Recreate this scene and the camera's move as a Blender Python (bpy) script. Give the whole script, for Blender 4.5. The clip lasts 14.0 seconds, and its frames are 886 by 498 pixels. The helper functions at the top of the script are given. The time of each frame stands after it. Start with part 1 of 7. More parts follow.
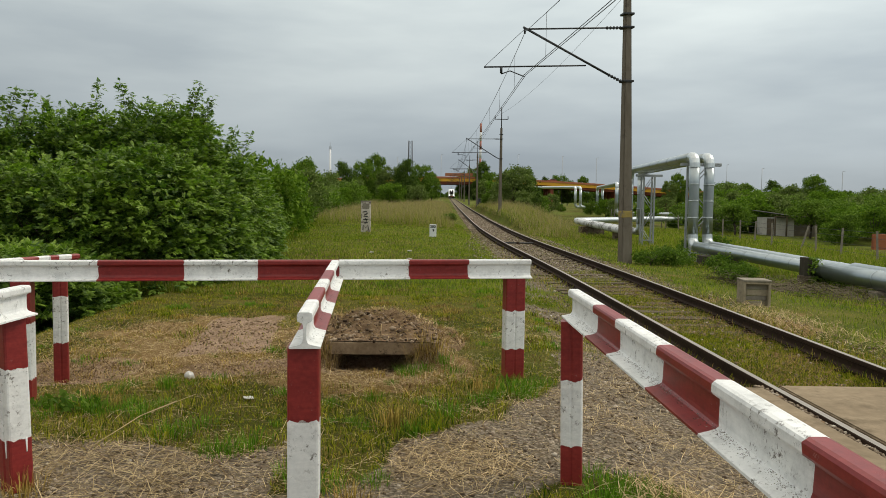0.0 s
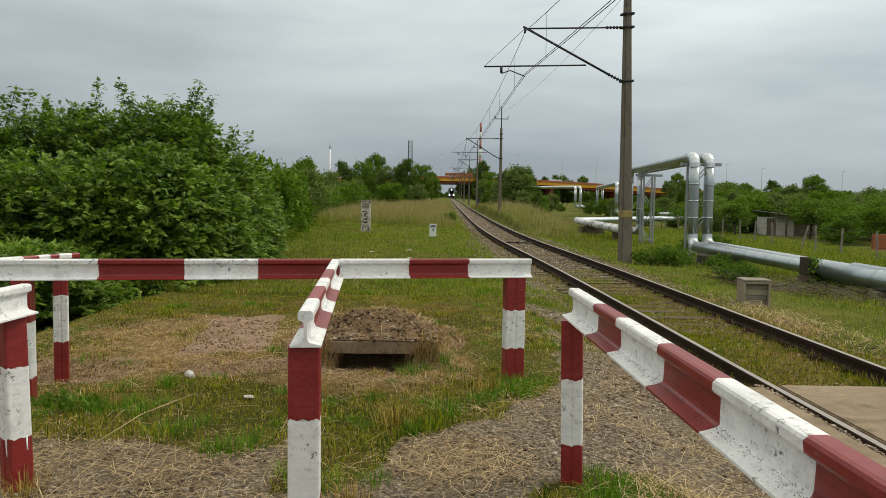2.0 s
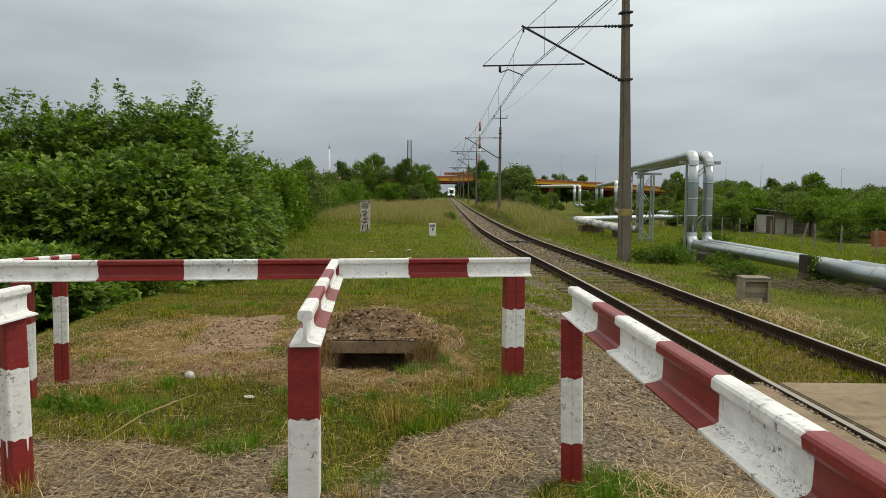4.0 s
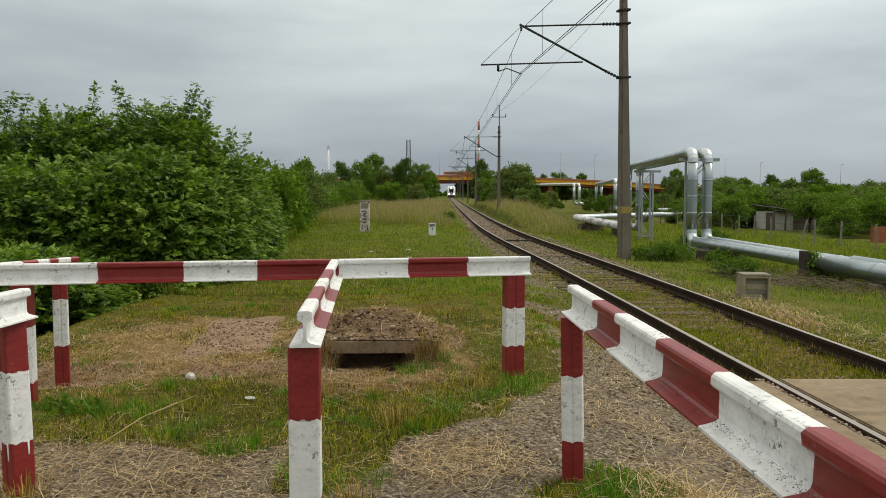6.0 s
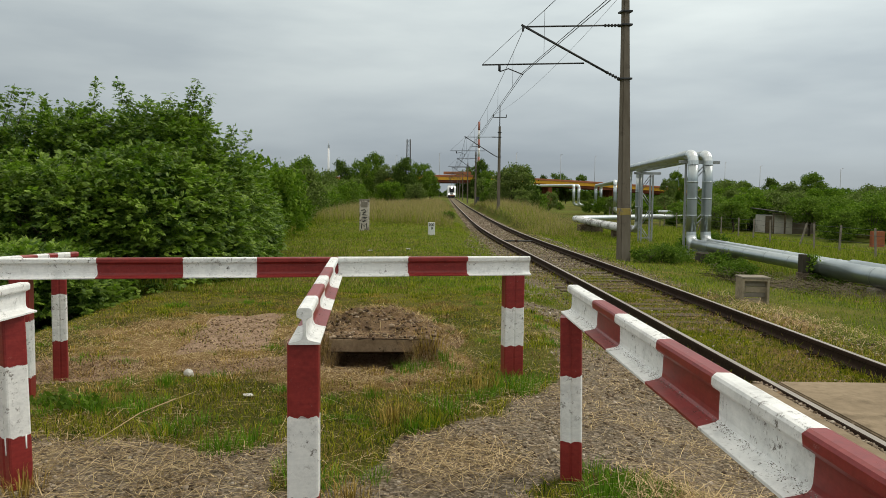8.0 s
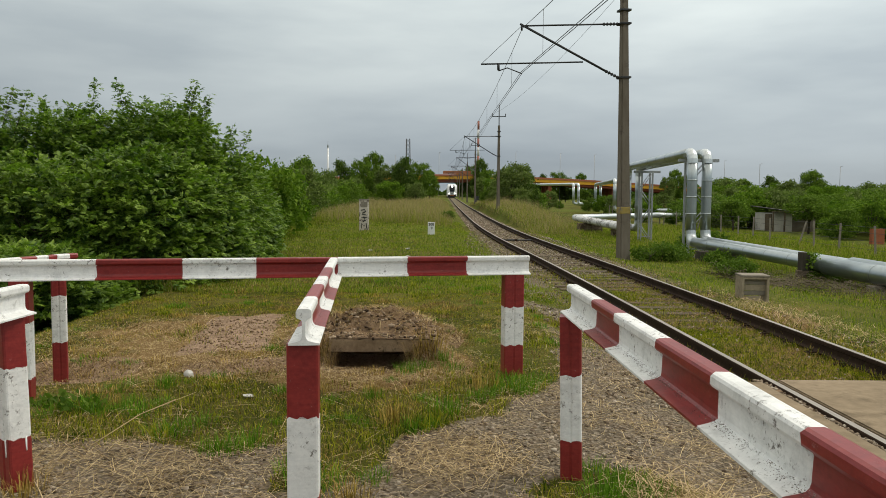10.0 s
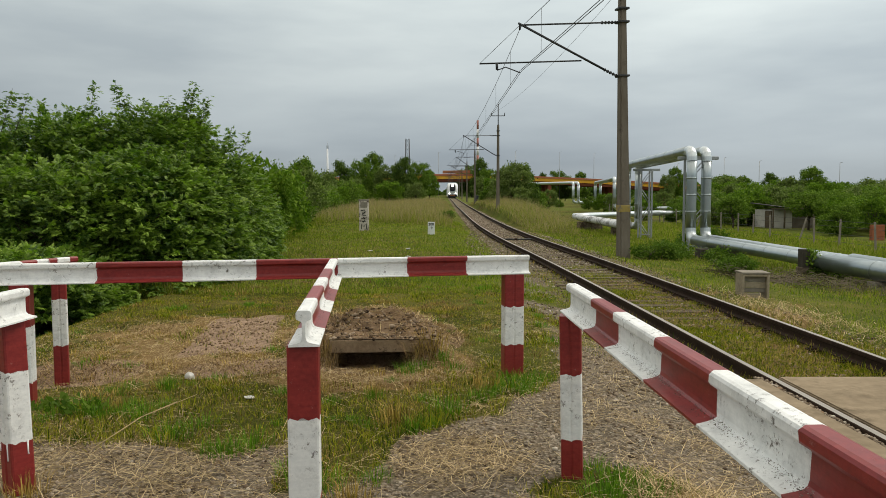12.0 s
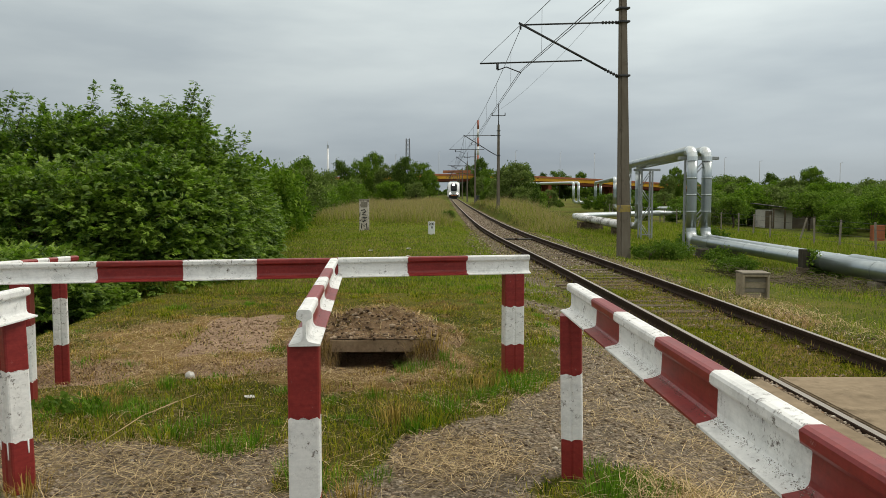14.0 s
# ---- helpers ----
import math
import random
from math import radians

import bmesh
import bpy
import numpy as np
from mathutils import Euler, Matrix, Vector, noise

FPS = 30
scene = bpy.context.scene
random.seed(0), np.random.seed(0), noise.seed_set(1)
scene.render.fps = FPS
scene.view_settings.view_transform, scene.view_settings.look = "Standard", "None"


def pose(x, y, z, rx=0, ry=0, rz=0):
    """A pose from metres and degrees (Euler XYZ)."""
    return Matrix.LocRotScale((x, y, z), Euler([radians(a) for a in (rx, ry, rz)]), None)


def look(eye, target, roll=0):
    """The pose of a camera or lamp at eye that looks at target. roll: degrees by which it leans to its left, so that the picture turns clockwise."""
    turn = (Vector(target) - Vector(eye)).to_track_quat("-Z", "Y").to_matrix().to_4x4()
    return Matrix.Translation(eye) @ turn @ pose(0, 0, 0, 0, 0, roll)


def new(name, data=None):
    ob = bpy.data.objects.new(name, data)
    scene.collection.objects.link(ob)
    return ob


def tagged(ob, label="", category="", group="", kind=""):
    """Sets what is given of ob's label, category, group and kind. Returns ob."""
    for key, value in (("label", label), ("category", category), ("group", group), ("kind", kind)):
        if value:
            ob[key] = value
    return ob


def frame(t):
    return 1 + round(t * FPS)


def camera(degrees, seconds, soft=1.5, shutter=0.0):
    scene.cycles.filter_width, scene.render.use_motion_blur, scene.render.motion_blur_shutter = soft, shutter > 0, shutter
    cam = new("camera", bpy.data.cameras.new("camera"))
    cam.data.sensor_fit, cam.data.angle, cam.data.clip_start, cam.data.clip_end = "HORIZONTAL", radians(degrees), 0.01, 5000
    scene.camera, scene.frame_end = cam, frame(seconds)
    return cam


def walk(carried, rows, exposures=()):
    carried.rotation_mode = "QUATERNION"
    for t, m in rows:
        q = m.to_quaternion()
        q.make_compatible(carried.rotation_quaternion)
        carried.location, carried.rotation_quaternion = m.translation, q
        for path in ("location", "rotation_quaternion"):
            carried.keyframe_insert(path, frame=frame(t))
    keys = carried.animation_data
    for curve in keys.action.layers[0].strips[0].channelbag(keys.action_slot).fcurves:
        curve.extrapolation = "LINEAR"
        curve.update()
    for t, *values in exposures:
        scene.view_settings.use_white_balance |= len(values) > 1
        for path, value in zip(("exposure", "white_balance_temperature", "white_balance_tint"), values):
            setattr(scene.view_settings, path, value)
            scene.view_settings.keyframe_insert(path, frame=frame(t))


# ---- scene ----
# ---- camera and its path ----
cam = camera(60.66, 14.0, soft=0.8)
walk(cam, [
    (0.0, pose(-0.0047, 0.0095, 1.6467, 86.271, 0, 0.079) @ pose(0, 0, 0, 0, 0, 0.821)),
    (0.5, pose(-0.0085, 0.0083, 1.6436, 86.268, 0, 0.067) @ pose(0, 0, 0, 0, 0, 0.851)),
    (1.5, pose(-0.0095, 0.0086, 1.6440, 86.249, 0, 0.061) @ pose(0, 0, 0, 0, 0, 0.899)),
    (2.0, pose(-0.0089, 0.0087, 1.6423, 86.247, 0, 0.064) @ pose(0, 0, 0, 0, 0, 0.866)),
    (2.5, pose(-0.0070, 0.0092, 1.6397, 86.239, 0, 0.062) @ pose(0, 0, 0, 0, 0, 0.744)),
    (3.0, pose(-0.0075, 0.0061, 1.6391, 86.234, 0, 0.059) @ pose(0, 0, 0, 0, 0, 0.672)),
    (5.5, pose(-0.0012, 0.0035, 1.6415, 86.179, 0, 0.032) @ pose(0, 0, 0, 0, 0, 0.193)),
    (6.0, pose(-0.0014, 0.0045, 1.6402, 86.169, 0, 0.038) @ pose(0, 0, 0, 0, 0, 0.051)),
    (6.5, pose(-0.0038, 0.0065, 1.6386, 86.165, 0, 0.019) @ pose(0, 0, 0, 0, 0, 0.080)),
    (7.0, pose(-0.0064, 0.0081, 1.6357, 86.159, 0, -0.002) @ pose(0, 0, 0, 0, 0, 0.380)),
    (7.5, pose(-0.0070, 0.0081, 1.6324, 86.176, 0, -0.012) @ pose(0, 0, 0, 0, 0, 0.526)),
    (8.0, pose(-0.0088, 0.0082, 1.6329, 86.157, 0, -0.032) @ pose(0, 0, 0, 0, 0, 0.684)),
    (10.5, pose(-0.0028, 0.0069, 1.6375, 86.109, 0, -0.035) @ pose(0, 0, 0, 0, 0, 0.303)),
    (11.0, pose(-0.0014, 0.0060, 1.6396, 86.102, 0, -0.025) @ pose(0, 0, 0, 0, 0, 0.169)),
    (11.5, pose(0.0014, 0.0054, 1.6433, 86.085, 0, -0.013) @ pose(0, 0, 0, 0, 0, 0.011)),
    (12.0, pose(0.0020, 0.0009, 1.6409, 86.089, 0, -0.016) @ pose(0, 0, 0, 0, 0, -0.080)),
    (12.5, pose(0.0004, 0.0020, 1.6406, 86.080, 0, -0.010) @ pose(0, 0, 0, 0, 0, -0.030)),
    (13.0, pose(-0.0001, -0.0004, 1.6409, 86.075, 0, -0.008) @ pose(0, 0, 0, 0, 0, -0.021)),
    (13.5, pose(-0.0018, 0.0023, 1.6411, 86.071, 0, -0.009) @ pose(0, 0, 0, 0, 0, 0.024)),
    (14.0, pose(-0.0000, -0.0000, 1.6400, 86.073, 0, -0.000) @ pose(0, 0, 0, 0, 0, 0.000)),
], exposures=[(0.0, 0.0), (14.0, 0.0)])

# ---- world and light: a bright overcast day ----
world = bpy.data.worlds.new("overcast_sky")
scene.world = world
world.use_nodes = True
wn, wl = world.node_tree.nodes, world.node_tree.links
wn.clear()
w_out = wn.new("ShaderNodeOutputWorld")
w_bg = wn.new("ShaderNodeBackground")
w_sky = wn.new("ShaderNodeTexSky")
w_sky.sky_type = "NISHITA"
w_sky.sun_disc = False
w_sky.sun_elevation = radians(55)
w_sky.sun_rotation = radians(70)
w_co = wn.new("ShaderNodeTexCoord")
w_sep = wn.new("ShaderNodeSeparateXYZ")
w_ramp = wn.new("ShaderNodeValToRGB")
w_map = wn.new("ShaderNodeMapping")
w_map.inputs["Scale"].default_value = (1.0, 1.0, 4.5)
w_noise = wn.new("ShaderNodeTexNoise")
w_noise.inputs["Scale"].default_value = 2.1
w_noise.inputs["Detail"].default_value = 5.0
w_noise.inputs["Roughness"].default_value = 0.5
w_cloud = wn.new("ShaderNodeValToRGB")
w_mul = wn.new("ShaderNodeMix")
w_mul.data_type, w_mul.blend_type = "RGBA", "MULTIPLY"
w_mul.inputs[0].default_value = 1.0
w_skys = wn.new("ShaderNodeMix")
w_skys.data_type, w_skys.blend_type = "RGBA", "MULTIPLY"
w_skys.inputs[0].default_value = 1.0
w_skys.inputs[7].default_value = (0.09, 0.09, 0.09, 1)
w_mix = wn.new("ShaderNodeMix")
w_mix.data_type = "RGBA"
w_mix.inputs[0].default_value = 0.93
# luminance by height: grey-blue at the horizon, brighter towards the zenith
ramp = w_ramp.color_ramp
ramp.elements[0].position, ramp.elements[0].color = 0.0, (0.335, 0.375, 0.40, 1)
ramp.elements[1].position, ramp.elements[1].color = 1.0, (1.14, 1.07, 0.93, 1)
for pos, col in ((0.06, (0.36, 0.405, 0.44, 1)), (0.15, (0.50, 0.55, 0.565, 1)), (0.30, (0.72, 0.78, 0.765, 1)), (0.55, (0.99, 0.99, 0.92, 1))):
    e = ramp.elements.new(pos)
    e.color = col
cr = w_cloud.color_ramp
cr.elements[0].position, cr.elements[0].color = 0.36, (0.82, 0.84, 0.865, 1)
cr.elements[1].position, cr.elements[1].color = 0.63, (1.17, 1.165, 1.14, 1)
wl.new(w_co.outputs["Generated"], w_sep.inputs[0])
wl.new(w_sep.outputs["Z"], w_ramp.inputs[0])
wl.new(w_co.outputs["Generated"], w_map.inputs[0])
wl.new(w_map.outputs[0], w_noise.inputs["Vector"])
wl.new(w_noise.outputs["Fac"], w_cloud.inputs[0])
# the veiled sun brightens the clouds on its side
w_dot = wn.new("ShaderNodeVectorMath")
w_dot.operation = "DOT_PRODUCT"
w_dot.inputs[1].default_value = (0.70, 0.25, 0.67)
wl.new(w_co.outputs["Generated"], w_dot.inputs[0])
w_side = wn.new("ShaderNodeMapRange")
w_side.inputs["From Min"].default_value, w_side.inputs["From Max"].default_value = -0.2, 0.95
w_side.inputs["To Min"].default_value, w_side.inputs["To Max"].default_value = 0.885, 1.29
wl.new(w_dot.outputs["Value"], w_side.inputs["Value"])
w_veil = wn.new("ShaderNodeMix")
w_veil.data_type, w_veil.blend_type = "RGBA", "MULTIPLY"
w_veil.inputs[0].default_value = 1.0
wl.new(w_ramp.outputs[0], w_veil.inputs[6])
wl.new(w_side.outputs[0], w_veil.inputs[7])
wl.new(w_veil.outputs[2], w_mul.inputs[6])
wl.new(w_cloud.outputs[0], w_mul.inputs[7])
wl.new(w_sky.outputs[0], w_skys.inputs[6])
wl.new(w_skys.outputs[2], w_mix.inputs[6])
wl.new(w_mul.outputs[2], w_mix.inputs[7])
wl.new(w_mix.outputs[2], w_bg.inputs["Color"])
w_bg.inputs["Strength"].default_value = 1.0
wl.new(w_bg.outputs[0], w_out.inputs[0])

sun_data = bpy.data.lights.new("sun", "SUN")
sun_data.energy, sun_data.angle, sun_data.color = 1.5, radians(22), (1.0, 0.93, 0.80)
sun = new("sun", sun_data)
sun.matrix_world = look((35, 13, 40), (0, 0, 0))


# ---- materials ----
class Mat:
    """A principled material with its node tree at hand."""

    def __init__(self, name, color, rough=0.7, metal=0.0, spec=0.4):
        self.m = bpy.data.materials.new(name)
        self.m.use_nodes = True
        self.t = self.m.node_tree
        self.b = self.t.nodes["Principled BSDF"]
        self.b.inputs["Base Color"].default_value = (*color, 1)
        self.b.inputs["Roughness"].default_value = rough
        self.b.inputs["Metallic"].default_value = metal
        self.b.inputs["Specular IOR Level"].default_value = spec
        self.col = None

    def n(self, kind, **values):
        node = self.t.nodes.new(kind)
        for k, v in values.items():
            node.inputs[k].default_value = v
        return node

    def link(self, a, b):
        self.t.links.new(a, b)

    def noise(self, scale, detail=4.0, rough=0.55, stretch=None, generated=False):
        co = self.n("ShaderNodeTexCoord")
        out = co.outputs["Generated" if generated else "Object"]
        if stretch:
            mp = self.n("ShaderNodeMapping", Scale=stretch)
            self.link(out, mp.inputs[0])
            out = mp.outputs[0]
        nz = self.n("ShaderNodeTexNoise", Scale=scale, Detail=detail, Roughness=rough)
        self.link(out, nz.inputs["Vector"])
        return nz.outputs["Fac"]

    def ramp(self, fac, stops):
        r = self.n("ShaderNodeValToRGB")
        r.color_ramp.elements[0].position, r.color_ramp.elements[0].color = stops[0][0], (*stops[0][1], 1)
        r.color_ramp.elements[1].position, r.color_ramp.elements[1].color = stops[-1][0], (*stops[-1][1], 1)
        for p, c in stops[1:-1]:
            e = r.color_ramp.elements.new(p)
            e.color = (*c, 1)
        self.link(fac, r.inputs[0])
        return r.outputs[0]

    def mix(self, fac, a, b, mode="MIX"):
        x = self.n("ShaderNodeMix")
        x.data_type, x.blend_type = "RGBA", mode
        for slot, v in ((0, fac), (6, a), (7, b)):
            if isinstance(v, (int, float)):
                x.inputs[slot].default_value = v
            elif isinstance(v, tuple):
                x.inputs[slot].default_value = (*v, 1)
            else:
                self.link(v, x.inputs[slot])
        return x.outputs[2]

    def base(self, out):
        self.link(out, self.b.inputs["Base Color"])
        self.col = out
        return self

    def bump(self, fac, strength=0.3, dist=0.01):
        bp = self.n("ShaderNodeBump", Strength=strength, Distance=dist)
        self.link(fac, bp.inputs["Height"])
        self.link(bp.outputs[0], self.b.inputs["Normal"])
        return self


def grainy(name, dark, light, scale, rough=0.8, metal=0.0, bump=0.3, dist=0.005, stretch=None, wear=None, wear_at=(0.6, 0.7), wear_scale=3.0, spec=0.4):
    """Two-scale variation: coarse blotches over fine grain, and worn spots where given."""
    m = Mat(name, light, rough, metal, spec if rough < 0.85 else 0.12)
    fine = m.noise(scale, 6, 0.6, stretch)
    coarse = m.noise(scale * 0.12, 3, 0.5, stretch)
    f = m.mix(0.5, fine, coarse)
    col = m.ramp(f, [(0.3, dark), (0.7, light)])
    if wear:
        w = m.ramp(m.noise(wear_scale, 8, 0.7), [(wear_at[0], (0, 0, 0)), (wear_at[1], (1, 1, 1))])
        col = m.mix(w, col, wear)
    m.base(col)
    m.bump(fine, bump, dist)
    return m.m


def leaf_material(name, dark, light, patch=0.9, share=0.45, stops=(0.2, 0.8), rough=0.7, gloss=0.06, age_shade=""):
    m = Mat(name, light, rough, 0.0, gloss)
    geo = m.n("ShaderNodeNewGeometry")
    big = m.noise(patch, 3)
    f = m.mix(share, geo.outputs["Random Per Island"], big)
    if age_shade:
        # young leaves at the twigs' tips are paler than old ones; inner leaves carry painted shade
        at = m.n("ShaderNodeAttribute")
        at.attribute_name = age_shade
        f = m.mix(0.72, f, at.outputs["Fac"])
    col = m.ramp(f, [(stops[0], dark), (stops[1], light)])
    m.base(col)
    tr = m.n("ShaderNodeBsdfTranslucent")
    m.link(m.mix(1.0, col, (0.9, 1.2, 0.5), "MULTIPLY"), tr.inputs["Color"])
    ms = m.n("ShaderNodeMixShader")
    ms.inputs[0].default_value = 0.3
    m.link(m.b.outputs[0], ms.inputs[1])
    m.link(tr.outputs[0], ms.inputs[2])
    m.link(ms.outputs[0], m.t.nodes["Material Output"].inputs["Surface"])
    return m.m




def chipped_paint(name, dark, light, rough, chip, amount):
    """Thick brushed paint with chips, specks and grime."""
    m = Mat(name, light, rough)
    fine = m.noise(45, 6, 0.6)
    brush = m.noise(9, 4, 0.6, (1, 1, 6))
    col = m.ramp(m.mix(0.5, fine, brush), [(0.3, dark), (0.7, light)])
    grime = m.ramp(m.noise(5.5, 9, 0.78), [(0.5, (0, 0, 0)), (0.72, (0.62, 0.62, 0.62))])
    col = m.mix(grime, col, tuple(0.55 * c for c in dark))
    chips = m.ramp(m.noise(26, 9, 0.82), [(amount, (0, 0, 0)), (amount + 0.035, (1, 1, 1))])
    patch = m.ramp(m.noise(4.0, 4, 0.6), [(0.42, (0, 0, 0)), (0.58, (1, 1, 1))])
    col = m.mix(m.mix(1.0, chips, patch, "MULTIPLY"), col, chip)
    m.base(col)
    m.bump(m.mix(0.5, brush, chips), 0.4, 0.004)
    return m.m


WHITE_PAINT = chipped_paint("white_paint", (0.68, 0.695, 0.69), (0.87, 0.875, 0.86), 0.5, (0.12, 0.105, 0.09), 0.558)
RED_PAINT = chipped_paint("red_paint", (0.165, 0.013, 0.014), (0.285, 0.033, 0.029), 0.4, (0.30, 0.16, 0.15), 0.62)
CONCRETE = grainy("weathered_concrete", (0.17, 0.15, 0.12), (0.31, 0.28, 0.23), 14, 0.9, bump=0.5, dist=0.008, wear=(0.12, 0.11, 0.09), wear_at=(0.58, 0.70), wear_scale=2.5)
POLE_CONCRETE = grainy("pole_concrete", (0.13, 0.11, 0.085), (0.21, 0.185, 0.15), 10, 0.9, bump=0.4, dist=0.006, stretch=(1, 1, 0.25), wear=(0.09, 0.075, 0.06), wear_at=(0.55, 0.7), wear_scale=2)
RUST_STEEL = grainy("rusty_rail_steel", (0.02, 0.013, 0.009), (0.058, 0.036, 0.024), 20, 0.85, 0.1, 0.4, spec=0.2)
POLISHED = grainy("polished_rail_top", (0.22, 0.195, 0.165), (0.40, 0.365, 0.32), 12, 0.5, 0.4, 0.1, stretch=(4, 0.2, 1))
DARK_STEEL = grainy("dark_steel", (0.025, 0.027, 0.03), (0.05, 0.053, 0.055), 12, 0.55, 0.3, 0.15)
GALV = grainy("galvanised_steel", (0.27, 0.29, 0.30), (0.39, 0.41, 0.42), 8, 0.5, 0.5, 0.1)
CLADDING = grainy("pipe_cladding", (0.31, 0.35, 0.36), (0.46, 0.505, 0.515), 2.5, 0.3, 0.88, 0.08, stretch=(1, 1, 1))
CLADDING_NEW = grainy("bright_pipe_cladding", (0.48, 0.52, 0.53), (0.66, 0.70, 0.71), 5, 0.33, 0.75, 0.1)
CLADDING_OLD = grainy("stained_pipe_cladding", (0.45, 0.46, 0.46), (0.70, 0.71, 0.71), 3, 0.6, 0.15, 0.2, wear=(0.12, 0.11, 0.10), wear_at=(0.5, 0.62), wear_scale=1.6)
ORANGE = grainy("orange_girder_paint", (0.68, 0.34, 0.02), (0.80, 0.42, 0.035), 0.5, 0.5, bump=0.05)
ORANGE_RED = grainy("orange_red_parapet_paint", (0.34, 0.12, 0.055), (0.44, 0.165, 0.075), 0.5, 0.55, bump=0.05)
PIER_RED = grainy("red_brown_pier", (0.25, 0.07, 0.04), (0.34, 0.10, 0.06), 0.6, 0.8, bump=0.1)
OLD_WOOD = grainy("weathered_wood", (0.07, 0.055, 0.037), (0.165, 0.13, 0.09), 9, 0.9, bump=0.5, stretch=(1, 0.15, 1), wear=(0.07, 0.06, 0.05), wear_at=(0.55, 0.65))
DIRT = grainy("dry_soil", (0.08, 0.05, 0.03), (0.28, 0.19, 0.115), 10, 0.95, bump=0.8, dist=0.03)


def stone_material(name, stops):
    """Broken stones, each of its own shade."""
    m = Mat(name, stops[1][1], 0.9, 0, 0.12)
    geo = m.n("ShaderNodeNewGeometry")
    f = m.mix(0.25, geo.outputs["Random Per Island"], m.noise(30, 4))
    m.base(m.ramp(f, stops))
    return m.m


STONE = stone_material("ballast_stone", [(0.15, (0.085, 0.061, 0.042)), (0.5, (0.22, 0.168, 0.12)), (0.78, (0.37, 0.305, 0.23)), (0.95, (0.60, 0.55, 0.47))])
PALE_STONE = grainy("pale_stone", (0.5, 0.48, 0.45), (0.68, 0.66, 0.62), 12, 0.85, bump=0.5)
BARK = grainy("bark", (0.05, 0.04, 0.03), (0.12, 0.10, 0.075), 12, 0.9, bump=0.6, stretch=(1, 1, 0.2))
WHITEWASH = grainy("whitewashed_wall", (0.42, 0.40, 0.37), (0.66, 0.64, 0.60), 2, 0.9, bump=0.2, wear=(0.22, 0.21, 0.19), wear_at=(0.5, 0.7), wear_scale=1)
DIM_RENDER = grainy("brown_grey_render", (0.13, 0.11, 0.09), (0.24, 0.21, 0.175), 2, 0.9, bump=0.2)
STELE = grainy("stained_pale_concrete", (0.42, 0.37, 0.32), (0.74, 0.69, 0.63), 9, 0.9, bump=0.4, wear=(0.13, 0.10, 0.08), wear_at=(0.52, 0.62), wear_scale=4)
DARK_POST = grainy("dark_mossy_concrete", (0.035, 0.03, 0.024), (0.085, 0.075, 0.06), 8, 0.95, bump=0.5)
ROOFING = grainy("tar_roofing", (0.05, 0.05, 0.05), (0.11, 0.105, 0.10), 5, 0.9, bump=0.3)
SOILED = grainy("soil_stained_concrete", (0.10, 0.08, 0.055), (0.22, 0.18, 0.13), 9, 0.95, bump=0.7, dist=0.01, wear=(0.07, 0.05, 0.035), wear_at=(0.45, 0.6), wear_scale=3)
CROSSING = grainy("worn_crossing_concrete", (0.17, 0.13, 0.085), (0.33, 0.26, 0.175), 9, 0.92, bump=0.5, dist=0.008, wear=(0.13, 0.10, 0.065), wear_at=(0.52, 0.68), wear_scale=2.2)
SLAB = grainy("tan_concrete_slab", (0.17, 0.115, 0.07), (0.34, 0.25, 0.16), 30, 0.95, bump=0.7, dist=0.008, wear=(0.05, 0.035, 0.022), wear_at=(0.58, 0.66), wear_scale=9)
BLACK = grainy("black_marking_paint", (0.015, 0.015, 0.015), (0.03, 0.03, 0.03), 20, 0.6)
TRAIN_WHITE = grainy("train_white_paint", (0.70, 0.71, 0.72), (0.80, 0.81, 0.82), 2, 0.3, bump=0.03)
TRAIN_DARK = grainy("train_dark_paint", (0.02, 0.022, 0.025), (0.035, 0.037, 0.04), 2, 0.35, bump=0.03)
TRAIN_ORANGE = grainy("train_orange_paint", (0.55, 0.16, 0.03), (0.66, 0.22, 0.04), 2, 0.4, bump=0.03)
YELLOW = grainy("yellow_marking_paint", (0.24, 0.18, 0.05), (0.36, 0.27, 0.075), 12, 0.8, bump=0.2, wear=(0.17, 0.15, 0.12), wear_at=(0.5, 0.6), wear_scale=5)
# chimney bands: distance haze is mixed into the paint colours, the red paled to pink
CHIMNEY_RED = grainy("hazed_red_chimney_paint", (0.34, 0.13, 0.10), (0.42, 0.18, 0.14), 0.1, 0.8)
CHIMNEY_WHITE = grainy("hazed_white_chimney_paint", (0.62, 0.62, 0.62), (0.74, 0.74, 0.74), 0.1, 0.8)
BOX_CONCRETE = grainy("pale_box_concrete", (0.21, 0.175, 0.12), (0.40, 0.345, 0.25), 16, 0.9, bump=0.5, dist=0.006, wear=(0.15, 0.125, 0.085), wear_at=(0.55, 0.66), wear_scale=5)
BRICK_ORANGE = grainy("orange_brick", (0.26, 0.09, 0.045), (0.38, 0.14, 0.07), 4, 0.85, bump=0.2)
LEAF_NEAR = leaf_material("ash_leaf", (0.042, 0.095, 0.017), (0.25, 0.36, 0.042), rough=0.5, gloss=0.3, age_shade="age_shade")
LEAF_MID = leaf_material("shrub_leaf", (0.05, 0.10, 0.013), (0.19, 0.27, 0.04))
LEAF_BRIGHT = leaf_material("bright_shrub_leaf", (0.05, 0.11, 0.010), (0.19, 0.28, 0.03))
LEAF_FAR = leaf_material("tree_leaf", (0.038, 0.072, 0.014), (0.13, 0.185, 0.038))
LEAF_OLIVE = leaf_material("willow_leaf", (0.085, 0.12, 0.033), (0.21, 0.26, 0.08))
